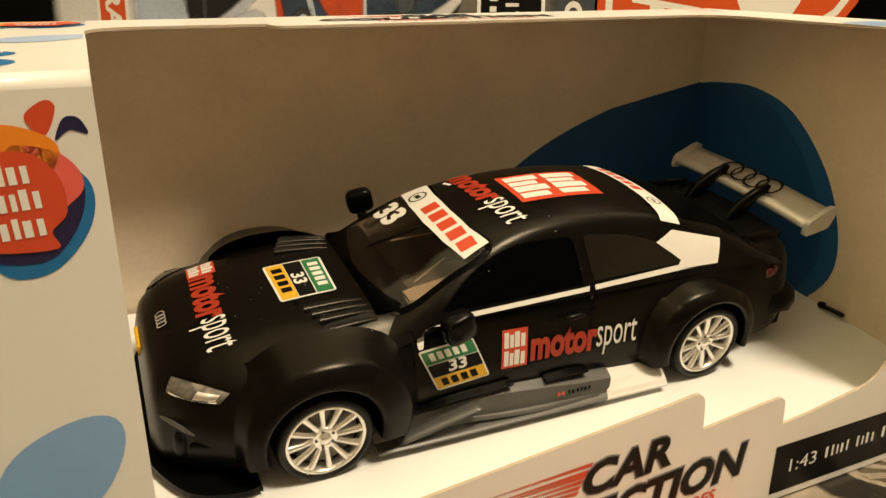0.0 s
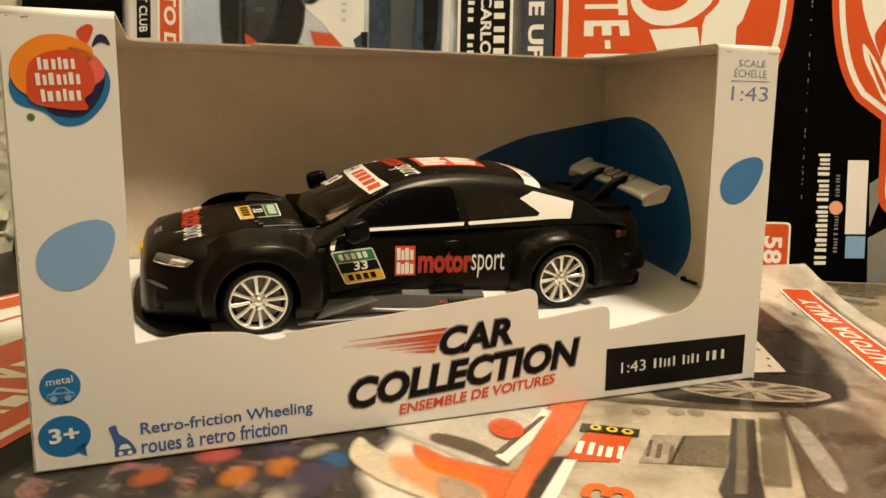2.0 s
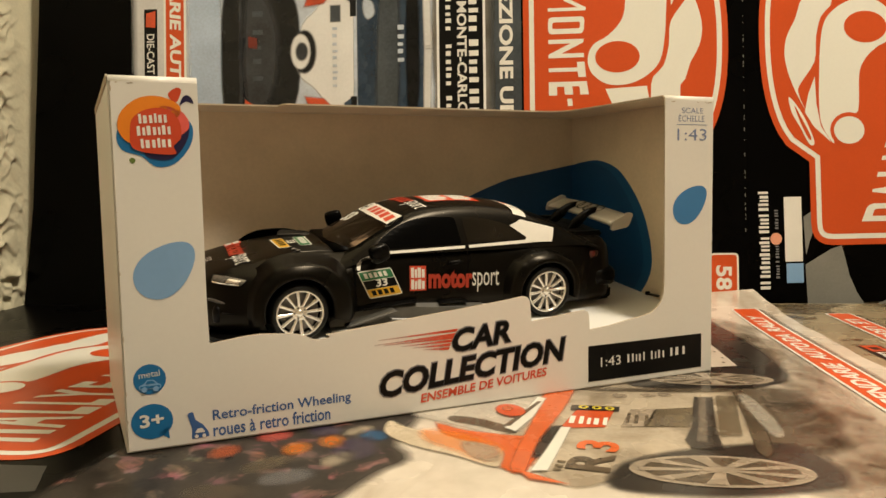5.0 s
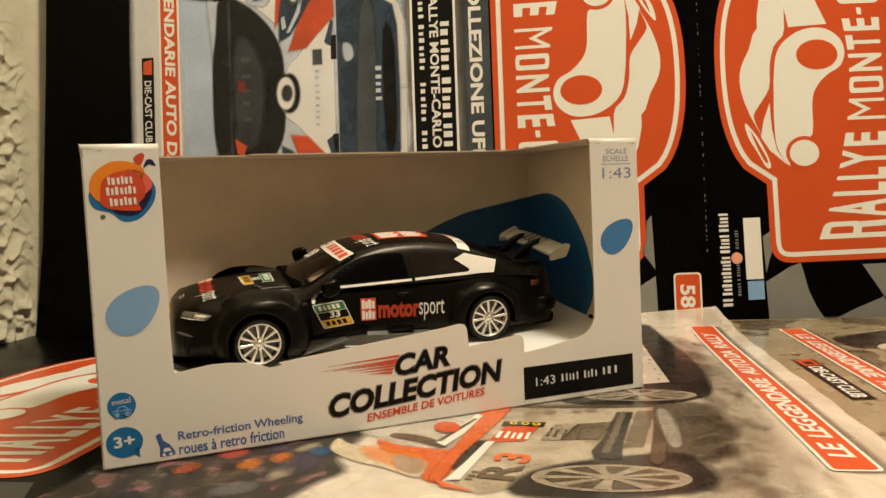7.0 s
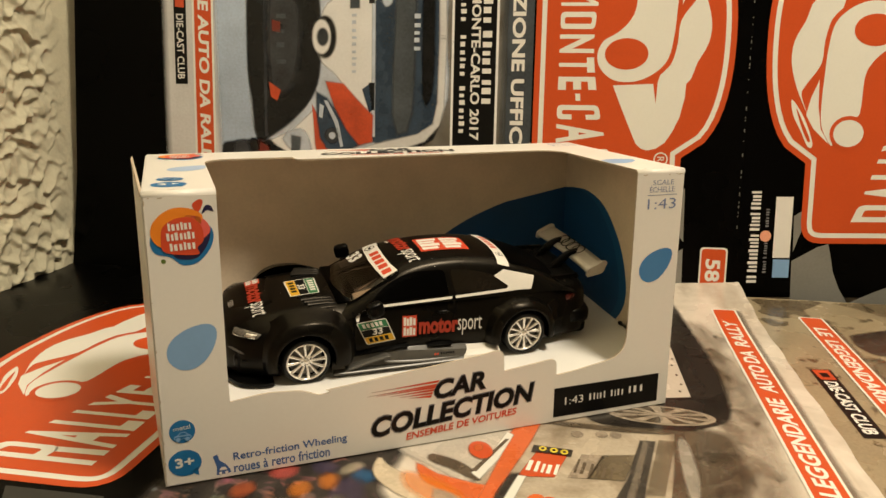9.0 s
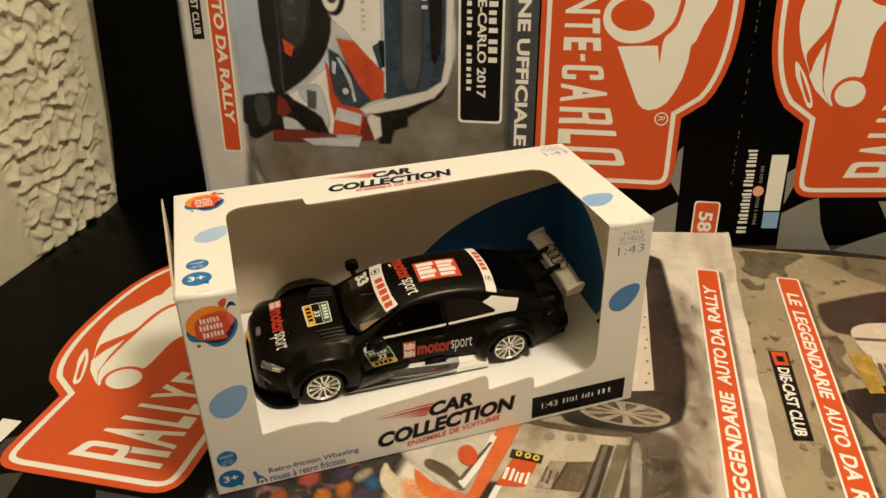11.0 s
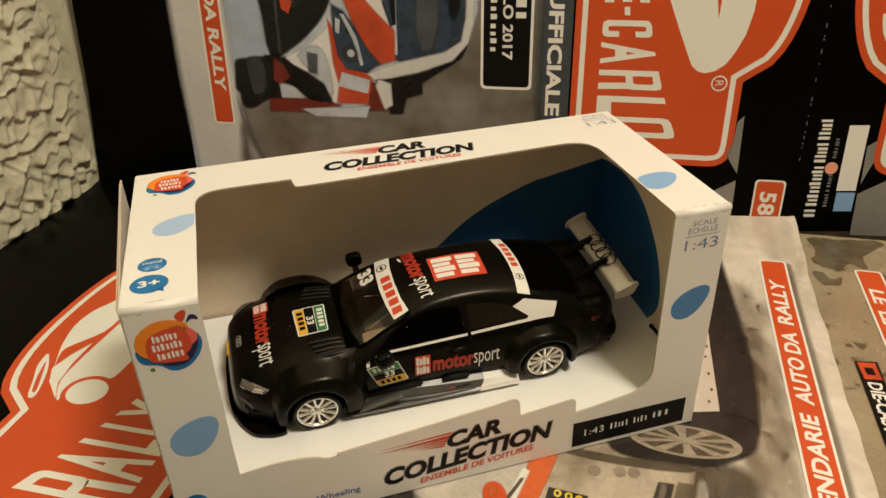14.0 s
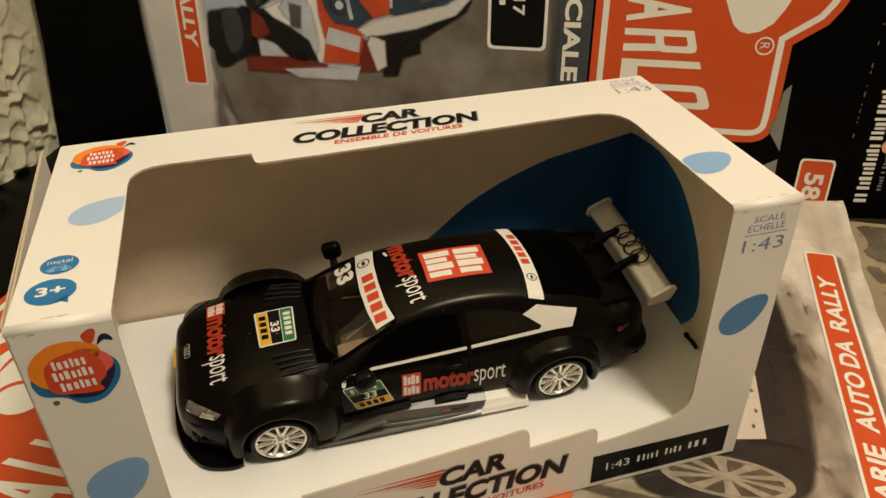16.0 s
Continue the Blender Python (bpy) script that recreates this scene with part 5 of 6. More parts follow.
# ---- toy car ----
car = empty("toy_race_car", pose(0, 0.03835, 0.01998, 8), "matt black die-cast race car with racing decals on a tray", "toy car")
BODY = mat("matt_black_paint", (0.0022, 0.0020, 0.0016), 0.28, var=0.15, size=0.02, grain=0.0004, bump=0.06, spec=0.165)
# Tinted gloss: the room's warm light is put into the paint's reflections.
BODY.node_tree.nodes["Principled BSDF"].inputs["Specular Tint"].default_value = (1.0, 0.90, 0.76, 1)
PLASTIC = mat("black_plastic", (0.0020, 0.0019, 0.0018), 0.28, var=0.15, size=0.01, spec=0.12)
VENT = mat("matt_black_grille", (0.003, 0.0029, 0.0027), 0.6, var=0.2, size=0.004, spec=0.08)
RUBBER = mat("tyre_rubber", (0.006, 0.0058, 0.0055), 0.45, var=0.15, size=0.006, spec=0.25)
DEAD_BLACK = mat("dead_black", (0.0009, 0.0008, 0.0007), 0.35, var=0.1, size=0.02, spec=0.02)
SMOKED = mat("smoked_side_glass", (0.010, 0.0075, 0.005), 0.16, var=0.4, size=0.006, spec=0.30)
SCREEN = mat("smoked_glass", (0.62, 0.50, 0.38), 0.05, var=0.05, size=0.02, trans=1.0)
CABIN_PALE = mat("pale_cabin_streak", (0.26, 0.20, 0.14), 0.4, var=0.3, size=0.006)
CABIN_BROWN = mat("brown_cabin_plastic", (0.05, 0.037, 0.026), 0.5, var=0.35, size=0.006)
CHROME = mat("chromed_rim", (0.84, 0.82, 0.78), 0.24, 0.88, var=0.06, size=0.004)
SILVER = mat("silver_paint", (0.64, 0.62, 0.59), 0.36, 0.55, var=0.06, size=0.01)
SKIRT = mat("grey_plastic", (0.075, 0.073, 0.068), 0.34, 0.0, var=0.15, size=0.008, spec=0.6)
DISC = mat("grey_brake_disc", (0.20, 0.19, 0.175), 0.38, 0.3, var=0.25, size=0.003)
DECAL_WHITE = mat("decal_white", (0.72, 0.70, 0.66), 0.42, var=0.04)
DECAL_RED = mat("decal_red", (0.55, 0.055, 0.02), 0.42, var=0.08, size=0.003)
# Darker copy of the decal red: shadow on the word and thin print in one colour.
DECAL_DEEP = mat("decal_dim_red", (0.34, 0.030, 0.012), 0.42, var=0.12, size=0.003)
DECAL_GREEN = mat("decal_green", (0.02, 0.16, 0.06), 0.42, var=0.05)
DECAL_YELLOW = mat("decal_yellow", (0.66, 0.38, 0.025), 0.42, var=0.05)
LENS = mat("headlamp_lens", (0.20, 0.19, 0.17), 0.12, 0.5, var=0.7, size=0.0016)
TAIL = mat("tail_lamp_red", (0.06, 0.004, 0.003), 0.25, var=0.4, size=0.002)


def curve(xs, ys, x):
    """A smooth line through the stations."""
    i = min(max(int(np.searchsorted(xs, x)) - 1, 0), len(xs) - 2)
    m = np.gradient(np.array(ys, float), np.array(xs, float))
    h = xs[i + 1] - xs[i]
    t = min(max((x - xs[i]) / h, 0.0), 1.0)
    return (2 * t ** 3 - 3 * t * t + 1) * ys[i] + (t ** 3 - 2 * t * t + t) * h * m[i] + (3 * t * t - 2 * t ** 3) * ys[i + 1] + (t ** 3 - t * t) * h * m[i + 1]


BX = (1.70, 1.78, 1.95, 2.25, 2.7, 3.3, 3.85, 4.6, 5.3, 6.5, 8.0, 9.4, 10.65, 11.6, 12.4, 12.85, 13.05)
BH = (0.90, 1.18, 1.38, 1.52, 1.63, 1.74, 1.81, 1.86, 1.88, 1.88, 1.90, 1.94, 1.98, 2.00, 2.00, 1.96, 1.80)
BW = (1.05, 1.32, 1.55, 1.80, 1.97, 2.05, 2.05, 2.02, 2.00, 2.00, 2.00, 2.02, 2.08, 2.02, 1.88, 1.78, 1.66)
PROF = ((0, 1), (0.28, 0.999), (0.5, 0.992), (0.68, 0.978), (0.78, 0.958), (0.85, 0.925), (0.895, 0.87), (0.925, 0.80), (0.95, 0.70), (0.975, 0.58), (0.995, 0.45), (1.0, 0.32), (0.985, 0.18), (0.95, 0.09), (0.6, 0.07), (0, 0.07))


HOOD = ((0, 1), (0.28, 0.999), (0.5, 0.993), (0.63, 0.983), (0.68, 0.966), (0.80, 0.912), (0.89, 0.868), (0.925, 0.825), (0.947, 0.74), (0.97, 0.60), (0.995, 0.45), (1.0, 0.32), (0.985, 0.18), (0.95, 0.09), (0.6, 0.07), (0, 0.07))


FENDER = ((0, 1), (0.28, 0.999), (0.5, 0.993), (0.63, 0.983), (0.69, 0.962), (0.77, 0.90), (0.86, 0.825), (0.93, 0.765), (0.955, 0.70), (0.975, 0.58), (0.995, 0.45), (1.0, 0.32), (0.985, 0.18), (0.95, 0.09), (0.6, 0.07), (0, 0.07))


def swell(x, q):
    """How far the lower wing stands out round the front wheel; q is the height as a part of the section's."""
    e = curve((2.0, 2.4, 2.9, 3.4, 4.3, 4.9, 5.3), (0.0, 0.05, 0.15, 0.20, 0.18, 0.07, 0.0), x) if 2.0 < x < 5.3 else 0.0
    t = min(1.0, max(0.0, (0.88 - q) / 0.26))
    return max(0.0, e) * t * t * (3 - 2 * t)


def body_rows():
    """Sections of the shell: a creased bonnet that passes into the rounded flanks."""
    rows = []
    for i in range(91):
        x = 1.70 + (13.05 - 1.70) * (0.5 - 0.5 * math.cos(math.pi * i / 90)) ** 0.98
        h, w = curve(BX, BH, x), curve(BX, BW, x)
        q = min(1.0, max(0.0, (x - 4.3) / 1.0)) + min(1.0, max(0.0, (2.6 - x) / 0.6))
        half = [(w * (a * q + c * (1 - q)), h * (b * q + d * (1 - q)) + 0.05) for (a, b), (c, d) in zip(PROF, HOOD)]
        f = max(0.0, 1 - abs(x - 4.95) / 0.95) ** 0.7   # the slanting plane between bonnet and door
        half = [(y * (1 - f) + f * w * a, z * (1 - f) + f * (h * b + 0.05)) for (y, z), (a, b) in zip(half, FENDER)]
        half = [(y + (swell(x, (z - 0.05) / h) if y > 0.7 * w else 0.0), z) for y, z in half]
        rows.append([(x, y, z) for y, z in half] + [(x, -y, z) for y, z in half[-2:0:-1]])
    return rows


def drum_bm(x, z, r, y0, y1, n=40):
    rows = [[(x + r * math.cos(a), y, z + r * math.sin(a)) for a in (2 * math.pi * k / n for k in range(n))] for y in (y0, y1)]
    bm, vs = grid_bm(rows, close_v=True)
    bm.faces.new(vs[0])
    bm.faces.new(vs[1])
    bmesh.ops.recalc_face_normals(bm, faces=bm.faces[:])
    return bm


HUBS = (3.89, 10.65)
HUB_Z, TYRE_R = 0.68, 0.71


def cut_body():
    """The painted shell, with the four wheel housings cut out of it."""
    bm, vs = grid_bm(body_rows(), close_v=True)
    bm.faces.new(vs[0])
    bm.faces.new(vs[-1])
    bmesh.ops.recalc_face_normals(bm, faces=bm.faces[:])
    ob = part("body", bm, BODY, car, smooth=True)
    cutters = []
    for x in HUBS:
        for s in (-1, 1):
            c = part("cutter", drum_bm(x, HUB_Z, 0.86, s * 1.45, s * 2.8), BODY, None)
            c.matrix_world = car.matrix_world
            cutters.append(c)
            mod = ob.modifiers.new("housing", "BOOLEAN")
            mod.operation, mod.object, mod.solver = "DIFFERENCE", c, "EXACT"
    bpy.context.view_layer.update()
    me = bpy.data.meshes.new_from_object(ob.evaluated_get(bpy.context.evaluated_depsgraph_get()))
    ob.modifiers.clear()
    ob.data = me
    for q in me.polygons:
        q.use_smooth = True
    for c in cutters:
        bpy.data.objects.remove(c)
    return ob


CX = (4.6, 5.0, 5.6, 6.3, 6.8, 7.4, 8.2, 9.0, 9.8, 10.4, 11.0, 11.6, 12.2, 12.6)
CZ = (1.72, 1.90, 2.22, 2.58, 2.77, 2.90, 2.96, 2.95, 2.86, 2.74, 2.56, 2.34, 2.08, 1.90)


def cabin_z(x, y):
    q = abs(y)
    a = curve(CX, CZ, x - 0.10 * (q / 1.4) ** 2 * (1 if x < 8 else -0.6)) - 0.085 * (q / 1.3) ** 2
    g = min(1.0, max(0.0, (x - 4.75) / 1.15))
    b = 1.50 + 0.40 * g + (1.80 - q) * (0.95 + 0.66 * g)
    k = 11.0
    return -math.log(math.exp(-k * a) + math.exp(-k * b)) / k


def cabin():
    rows = []
    for i in range(97):
        x = 4.7 + 7.85 * i / 96
        rows.append([(x, y, cabin_z(x, y)) for y in (1.84 * math.sin(math.pi / 2 * (-1 + 2 * j / 60)) for j in range(61))])
    bm, vs = grid_bm(rows)
    bmesh.ops.recalc_face_normals(bm, faces=bm.faces[:])
    for f in bm.faces:
        if f.normal.z < 0:
            f.normal_flip()
    return part("cabin", bm, BODY, car, smooth=True)


def body_half(x, z):
    """Half the width of the shell at a place along it and a height."""
    h, w = curve(BX, BH, x), curve(BX, BW, x)
    q = (z - 0.05) / h
    pts = PROF if x > 4.8 else HOOD
    for (y0, z0), (y1, z1) in zip(pts, pts[1:]):
        if z1 <= q <= z0:
            return w * (y0 + (y1 - y0) * (z0 - q) / max(1e-6, z0 - z1)) + swell(x, q)
    return w * (0.62 if q > 0.9 else 0.985)


def flare(x, s, top):
    """The wide arch round one wheel: a thin lip that swells out of the flank, with a squared shoulder above."""
    rows = []
    for i in range(57):
        a = radians(-14 + 208 * i / 56)
        c, v = math.cos(a), max(0.0, math.sin(a))
        side = abs(c) ** 1.6
        to_door = c > 0 if x < 5 else c < 0
        far = top + ((0.26 if x < 5 else 0.12) if to_door else (-0.06 if x < 5 else 0.02)) * side
        sq = (abs(c) ** 2.6 + v ** 2.6) ** (-1 / 2.6) if v > 0 else 1.0
        out = 2.35 + (0.06 if x < 5 else 0.0)
        row = [(0.80, 1.60), (0.812, out - 0.07), (0.825, out - 0.015), (0.85, out + 0.002), (0.885, out)]
        pts = [(x + r * c, s * y, HUB_Z + r * math.sin(a)) for r, y in row]
        outer = far * (1 + (sq - 1) * 0.5)
        ox, oz = x + outer * c, HUB_Z + outer * math.sin(a)
        inner = min(2.2, body_half(ox, max(0.15, oz)) - 0.05) if oz < 1.62 else 1.62
        for k in range(1, 15):
            t = k / 14
            r = 0.885 + (outer - 0.885) * t
            f = 1 - 0.22 * (t / 0.6) ** 1.5 if t < 0.6 else 0.78 * (1 - (t - 0.6) / 0.4) ** 1.25
            pts.append((x + r * c, s * (inner + (out - inner) * f), HUB_Z + r * math.sin(a)))
        rows.append(pts)
    bm, _ = grid_bm(rows)
    bmesh.ops.recalc_face_normals(bm, faces=bm.faces[:])
    return part("wheel_arch", bm, BODY, car, smooth=True)


shell = [cut_body(), cabin()] + [flare(x, s, 1.29 if x < 5 else 1.14) for x in HUBS for s in (-1, 1)]


def lathe_bm(sec, n=48):
    """A turned form round the y axis; its section is radius, y."""
    rows = [[(r * math.cos(a), y, r * math.sin(a)) for a in (2 * math.pi * k / n for k in range(n))] for r, y in sec]
    bm, _ = grid_bm(rows, close_v=True)
    bmesh.ops.recalc_face_normals(bm, faces=bm.faces[:])
    return bm


def box_bm(x0, y0, z0, x1, y1, z1, bevel=0.0):
    bm = bmesh.new()
    bmesh.ops.create_cube(bm, size=1.0)
    for v in bm.verts:
        v.co = ((x0 + x1) / 2 + v.co.x * (x1 - x0), (y0 + y1) / 2 + v.co.y * (y1 - y0), (z0 + z1) / 2 + v.co.z * (z1 - z0))
    if bevel:
        bmesh.ops.bevel(bm, geom=bm.edges[:], offset=bevel, segments=2, affect="EDGES")
    return bm


def wheel(x, s):
    """Tyre, chromed rim with slim spokes, hub and dark brake disc; its outer face towards s."""
    hub = part("wheel", lathe_bm([(0.02, -0.30), (0.53, -0.30), (0.53, 0.02), (0.02, 0.02)]), PLASTIC, car, "black wheel with a chromed rim")
    hub.matrix_local = Matrix.Translation((x * C, s * (2.05 if x < 5 else 2.0) * C, (HUB_Z - (0.03 if x < 5 else -0.01)) * C)) @ Matrix.Rotation(0 if s > 0 else math.pi, 4, "Z")
    part("tyre", lathe_bm([(0.52, -0.30), (0.62, -0.32), (0.665, -0.28), (TYRE_R, -0.2), (TYRE_R, 0.18), (0.675, 0.26), (0.665, 0.305), (0.615, 0.322), (0.582, 0.30), (0.572, 0.22)]), RUBBER, hub, "black rubber tyre", True)
    part("rim", lathe_bm([(0.572, 0.20), (0.580, 0.275), (0.568, 0.305), (0.538, 0.303), (0.522, 0.28), (0.512, 0.12)]), CHROME, hub, "chromed rim", True)
    for k in range(12):
        a = 2 * math.pi * k / 12 + 0.1
        bm = bmesh.new()
        pts = ((0.12, 0.036, 0.235), (0.32, 0.036, 0.268), (0.53, 0.050, 0.278))
        rows = [[(r, y - 0.07, -w), (r, y, -w * 0.7), (r, y, w * 0.7), (r, y - 0.07, w)] for r, w, y in pts]
        bm.free()
        bm, _ = grid_bm(rows)
        bmesh.ops.recalc_face_normals(bm, faces=bm.faces[:])
        bm.transform(Matrix.Rotation(a, 4, "Y"))
        part("spoke", bm, CHROME, hub, "", True)
    part("hub_cap", lathe_bm([(0.19, 0.10), (0.185, 0.235), (0.16, 0.252), (0.11, 0.240), (0.09, 0.240), (0.08, 0.285), (0.03, 0.30), (0.001, 0.30)], 24), CHROME, hub, "chromed hub", True)
    for k in range(5):
        a = 2 * math.pi * k / 5
        bm = lathe_bm([(0.022, 0.22), (0.022, 0.262), (0.001, 0.266)], 10)
        bm.transform(Matrix.Translation((0.135 * math.cos(a), 0, 0.135 * math.sin(a))))
        part("wheel_nut", bm, SKIRT, hub)
    part("brake_disc", lathe_bm([(0.001, 0.14), (0.46, 0.14), (0.49, 0.10)], 32), DISC, hub, "grey disc")
    return hub


for x in HUBS:
    for s in (-1, 1):
        wheel(x, s)

# everything the decals are laid on
pts, polys = [], []
for ob in shell:
    base = len(pts)
    pts += [v.co.copy() for v in ob.data.vertices]
    ob.data.calc_loop_triangles()
    polys += [tuple(base + i for i in t.vertices) for t in ob.data.loop_triangles]
TREE = BVHTree.FromPolygons(pts, polys)


def dice(bm, step):
    """Cuts flat shapes into small faces, so that they can follow a curved surface."""
    for axis in (0, 1):
        lo, hi = min(v.co[axis] for v in bm.verts), max(v.co[axis] for v in bm.verts)
        q = lo + step
        while q < hi:
            p, n = [0, 0, 0], [0, 0, 0]
            p[axis], n[axis] = q, 1
            bmesh.ops.bisect_plane(bm, geom=bm.verts[:] + bm.edges[:] + bm.faces[:], plane_co=p, plane_no=n)
            q += step


def decal(name, bm, material, way="top", lift=0.012, step=0.16, label="", thick=0.0):
    """Lays a flat shape on the car: 'top' takes x, y from above; 'near' and 'far' take x, z from that side."""
    bmesh.ops.triangulate(bm, faces=bm.faces[:])
    dice(bm, step)
    gone = []
    for v in bm.verts:
        if way == "top":
            o, d = Vector((v.co.x, v.co.y, 6.0)), Vector((0, 0, -1))
        else:
            s = -1 if way == "near" else 1
            o, d = Vector((v.co.x, s * 6.0, v.co.y)), Vector((0, -s, 0))
        hit = TREE.ray_cast(o * C, d)
        if hit[0] is None:
            gone.append(v)
        else:
            v.co = hit[0] / C - d * (lift + v.co.z)
    if gone:
        bmesh.ops.delete(bm, geom=gone, context="VERTS")
    return part(name, bm, material, car, label)


def turned(bm, x, y, turn=0.0):
    bm.transform(Matrix.Translation((x, y, 0)) @ Matrix.Rotation(radians(turn), 4, "Z"))
    return bm


def shape(pts):
    return outline_bm(pts)


def blob_bm(c, r, turn=(0, 0, 0), n=3, power=1.0):
    bm = bmesh.new()
    bmesh.ops.create_icosphere(bm, subdivisions=n, radius=1.0)
    for v in bm.verts:
        v.co = Vector([math.copysign(abs(q) ** power, q) * s for q, s in zip(v.co, r)])
    bm.transform(Matrix.Translation(c) @ Euler([radians(a) for a in turn]).to_matrix().to_4x4())
    return bm


# glass and open side windows
SCREEN_LINE = rounded([(5.22, -1.45), (5.02, -0.8), (4.97, 0), (5.02, 0.8), (5.22, 1.45), (6.0, 1.46), (6.80, 1.30), (6.72, 0.6), (6.69, 0), (6.72, -0.6), (6.80, -1.30), (6.0, -1.46)], 4)


def inside(pts, x, y):
    """Whether the point lies in the outline."""
    hit = False
    for i in range(len(pts)):
        a, b = pts[i - 1], pts[i]
        if (a.y > y) != (b.y > y) and x < (b.x - a.x) * (y - a.y) / (b.y - a.y) + a.x:
            hit = not hit
    return hit


def windscreen():
    """Smoked pane with a black border over the opened cabin, and what shows behind it."""
    line = [Vector(q) for q in SCREEN_LINE]
    if sum(line[i - 1].x * line[i].y - line[i].x * line[i - 1].y for i in range(len(line))) < 0:
        line.reverse()
    glass = decal("windscreen", shape(line), SCREEN, "top", 0.010, label="smoked brown windscreen")
    glass.visible_shadow = False
    rim, _ = grid_bm([[(q.x, q.y, 0) for q in r] for r in (line, inset(line, 0.10))], close_v=True)
    decal("screen_border", rim, DEAD_BLACK, "top", 0.014, label="black screen border")
    hole = inset(line, 0.05)
    shell_bm = bmesh.new()
    me = shell[1].data
    shell_bm.from_mesh(me)
    cut = [f for f in shell_bm.faces if inside(hole, f.calc_center_median().x / C, f.calc_center_median().y / C)]
    bmesh.ops.delete(shell_bm, geom=cut, context="FACES")
    shell_bm.to_mesh(me)
    shell_bm.free()
    part("dashboard", box_bm(4.95, -1.35, 1.86, 5.62, 1.35, 1.96, 0.03), DEAD_BLACK, car, "black dashboard", True)
    part("cabin_floor", box_bm(5.5, -1.40, 1.86, 8.0, 1.40, 1.925), CABIN_BROWN, car, "brown cabin floor")
    for y in (-0.62, 0.62):
        part("seat", box_bm(6.62, y - 0.36, 1.92, 7.0, y + 0.36, 2.40, 0.10), DEAD_BLACK, car, "black seat", True)
    # Pale sill and bars are put in for the pale streaks behind the pane.
    part("side_panel", box_bm(5.45, -1.36, 1.93, 6.55, -1.02, 1.99, 0.03), CABIN_PALE, car, "pale streak along the sill")
    for p, q in (((5.75, -0.92, 1.96), (6.45, -0.62, 2.0)), ((5.9, 0.35, 1.96), (6.6, 0.1, 2.0))):
        p, q = Vector(p), Vector(q)
        bm = box_bm(0, -0.018, -0.015, (q - p).length, 0.018, 0.015, 0.006)
        bm.transform(Matrix.Translation(p) @ (q - p).to_track_quat("X", "Z").to_matrix().to_4x4())
        part("cabin_bar", bm, CABIN_PALE, car, "pale streak across the cabin")
    return glass


decal("rear_window", shape(rounded([(10.35, -1.15), (10.5, 0), (10.35, 1.15), (11.2, 1.2), (12.0, 1.15), (12.1, 0), (12.0, -1.15), (11.2, -1.2)], 4)), DEAD_BLACK, "top", 0.008, label="smoked rear window")
for way in ("near", "far"):
    # Black sheet laid where the open window shows only the unlit cabin.
    decal("door_window", shape(corners([(5.80, 1.97), (8.28, 2.00), (8.20, 2.66), (7.3, 2.68), (6.75, 2.56), (6.25, 2.32)], [0.05, 0.1, 0.12, 0.3, 0.3, 0.3])), DEAD_BLACK, way, 0.008, label="black sheet for the open side window")
    decal("quarter_window", shape(corners([(8.46, 2.02), (10.25, 2.05), (9.88, 2.38), (9.2, 2.58), (8.40, 2.66)], [0.1, 0.05, 0.25, 0.3, 0.1])), SMOKED, way, 0.008, label="dark rear side window")
    decal("belt_strip", shape([(6.0, 1.86), (8.34, 1.905), (8.36, 1.97), (6.1, 1.925)]), DECAL_WHITE, way, 0.022, step=0.08, label="white belt line")
    decal("belt_strip", shape([(8.46, 1.908), (10.6, 1.965), (10.4, 2.04), (8.46, 1.975)]), DECAL_WHITE, way, 0.022, step=0.08, label="white belt line")
    decal("white_pillar", shape([(10.15, 2.54), (11.15, 2.30), (10.98, 1.96), (10.1, 1.98), (10.22, 2.10), (9.78, 2.40)]), DECAL_WHITE, way, 0.03, step=0.07, label="white rear pillar")
    decal("door_seam", shape([(8.38, 1.98), (8.42, 1.98), (8.47, 1.6), (8.40, 1.25), (7.95, 1.02), (7.6, 0.88), (5.5, 0.60), (5.5, 0.63), (7.58, 0.92), (7.93, 1.06), (8.35, 1.27), (8.42, 1.6)]), PLASTIC, way, 0.004)
    decal("front_seam", shape([(5.30, 1.75), (5.36, 1.75), (5.36, 0.7), (5.30, 0.7)]), PLASTIC, way, 0.004)
    decal("mirror_bracket", shape(rounded([(5.40, 1.52), (5.46, 1.70), (5.62, 1.80), (5.90, 1.84), (5.90, 1.76), (5.66, 1.72), (5.53, 1.64), (5.48, 1.50)], 4)), DECAL_WHITE, way, 0.02, label="white mirror bracket")

windscreen()

# screen banner and rear banner, makers' names as bars
decal("screen_banner", shape([(6.36, -1.26), (6.26, -0.7), (6.22, 0), (6.26, 0.7), (6.36, 1.42), (6.80, 1.33), (6.70, 0.7), (6.67, 0), (6.70, -0.7), (6.80, -1.18)]), DECAL_WHITE, "top", 0.032, step=0.08, label="white sun strip")
for k in range(5):
    y = 0.42 - 0.325 * k
    decal("banner_bar", turned(bars_bm(1, 0.235, 0.27, 1.0), 6.33 + 0.045 * (y - 0.12) ** 2, y, -90), DECAL_RED, "top", 0.038)


def ring_bm(x, y, r, w, n=26):
    bm = bmesh.new()
    for i in range(n):
        a, b = 2 * math.pi * i / n, 2 * math.pi * (i + 1) / n
        bm.faces.new([bm.verts.new((x + q * math.cos(t), y + q * math.sin(t), 0)) for q, t in ((r, a), (r, b), (r - w, b), (r - w, a))][::-1])
    bmesh.ops.remove_doubles(bm, verts=bm.verts[:], dist=1e-5)
    return bm


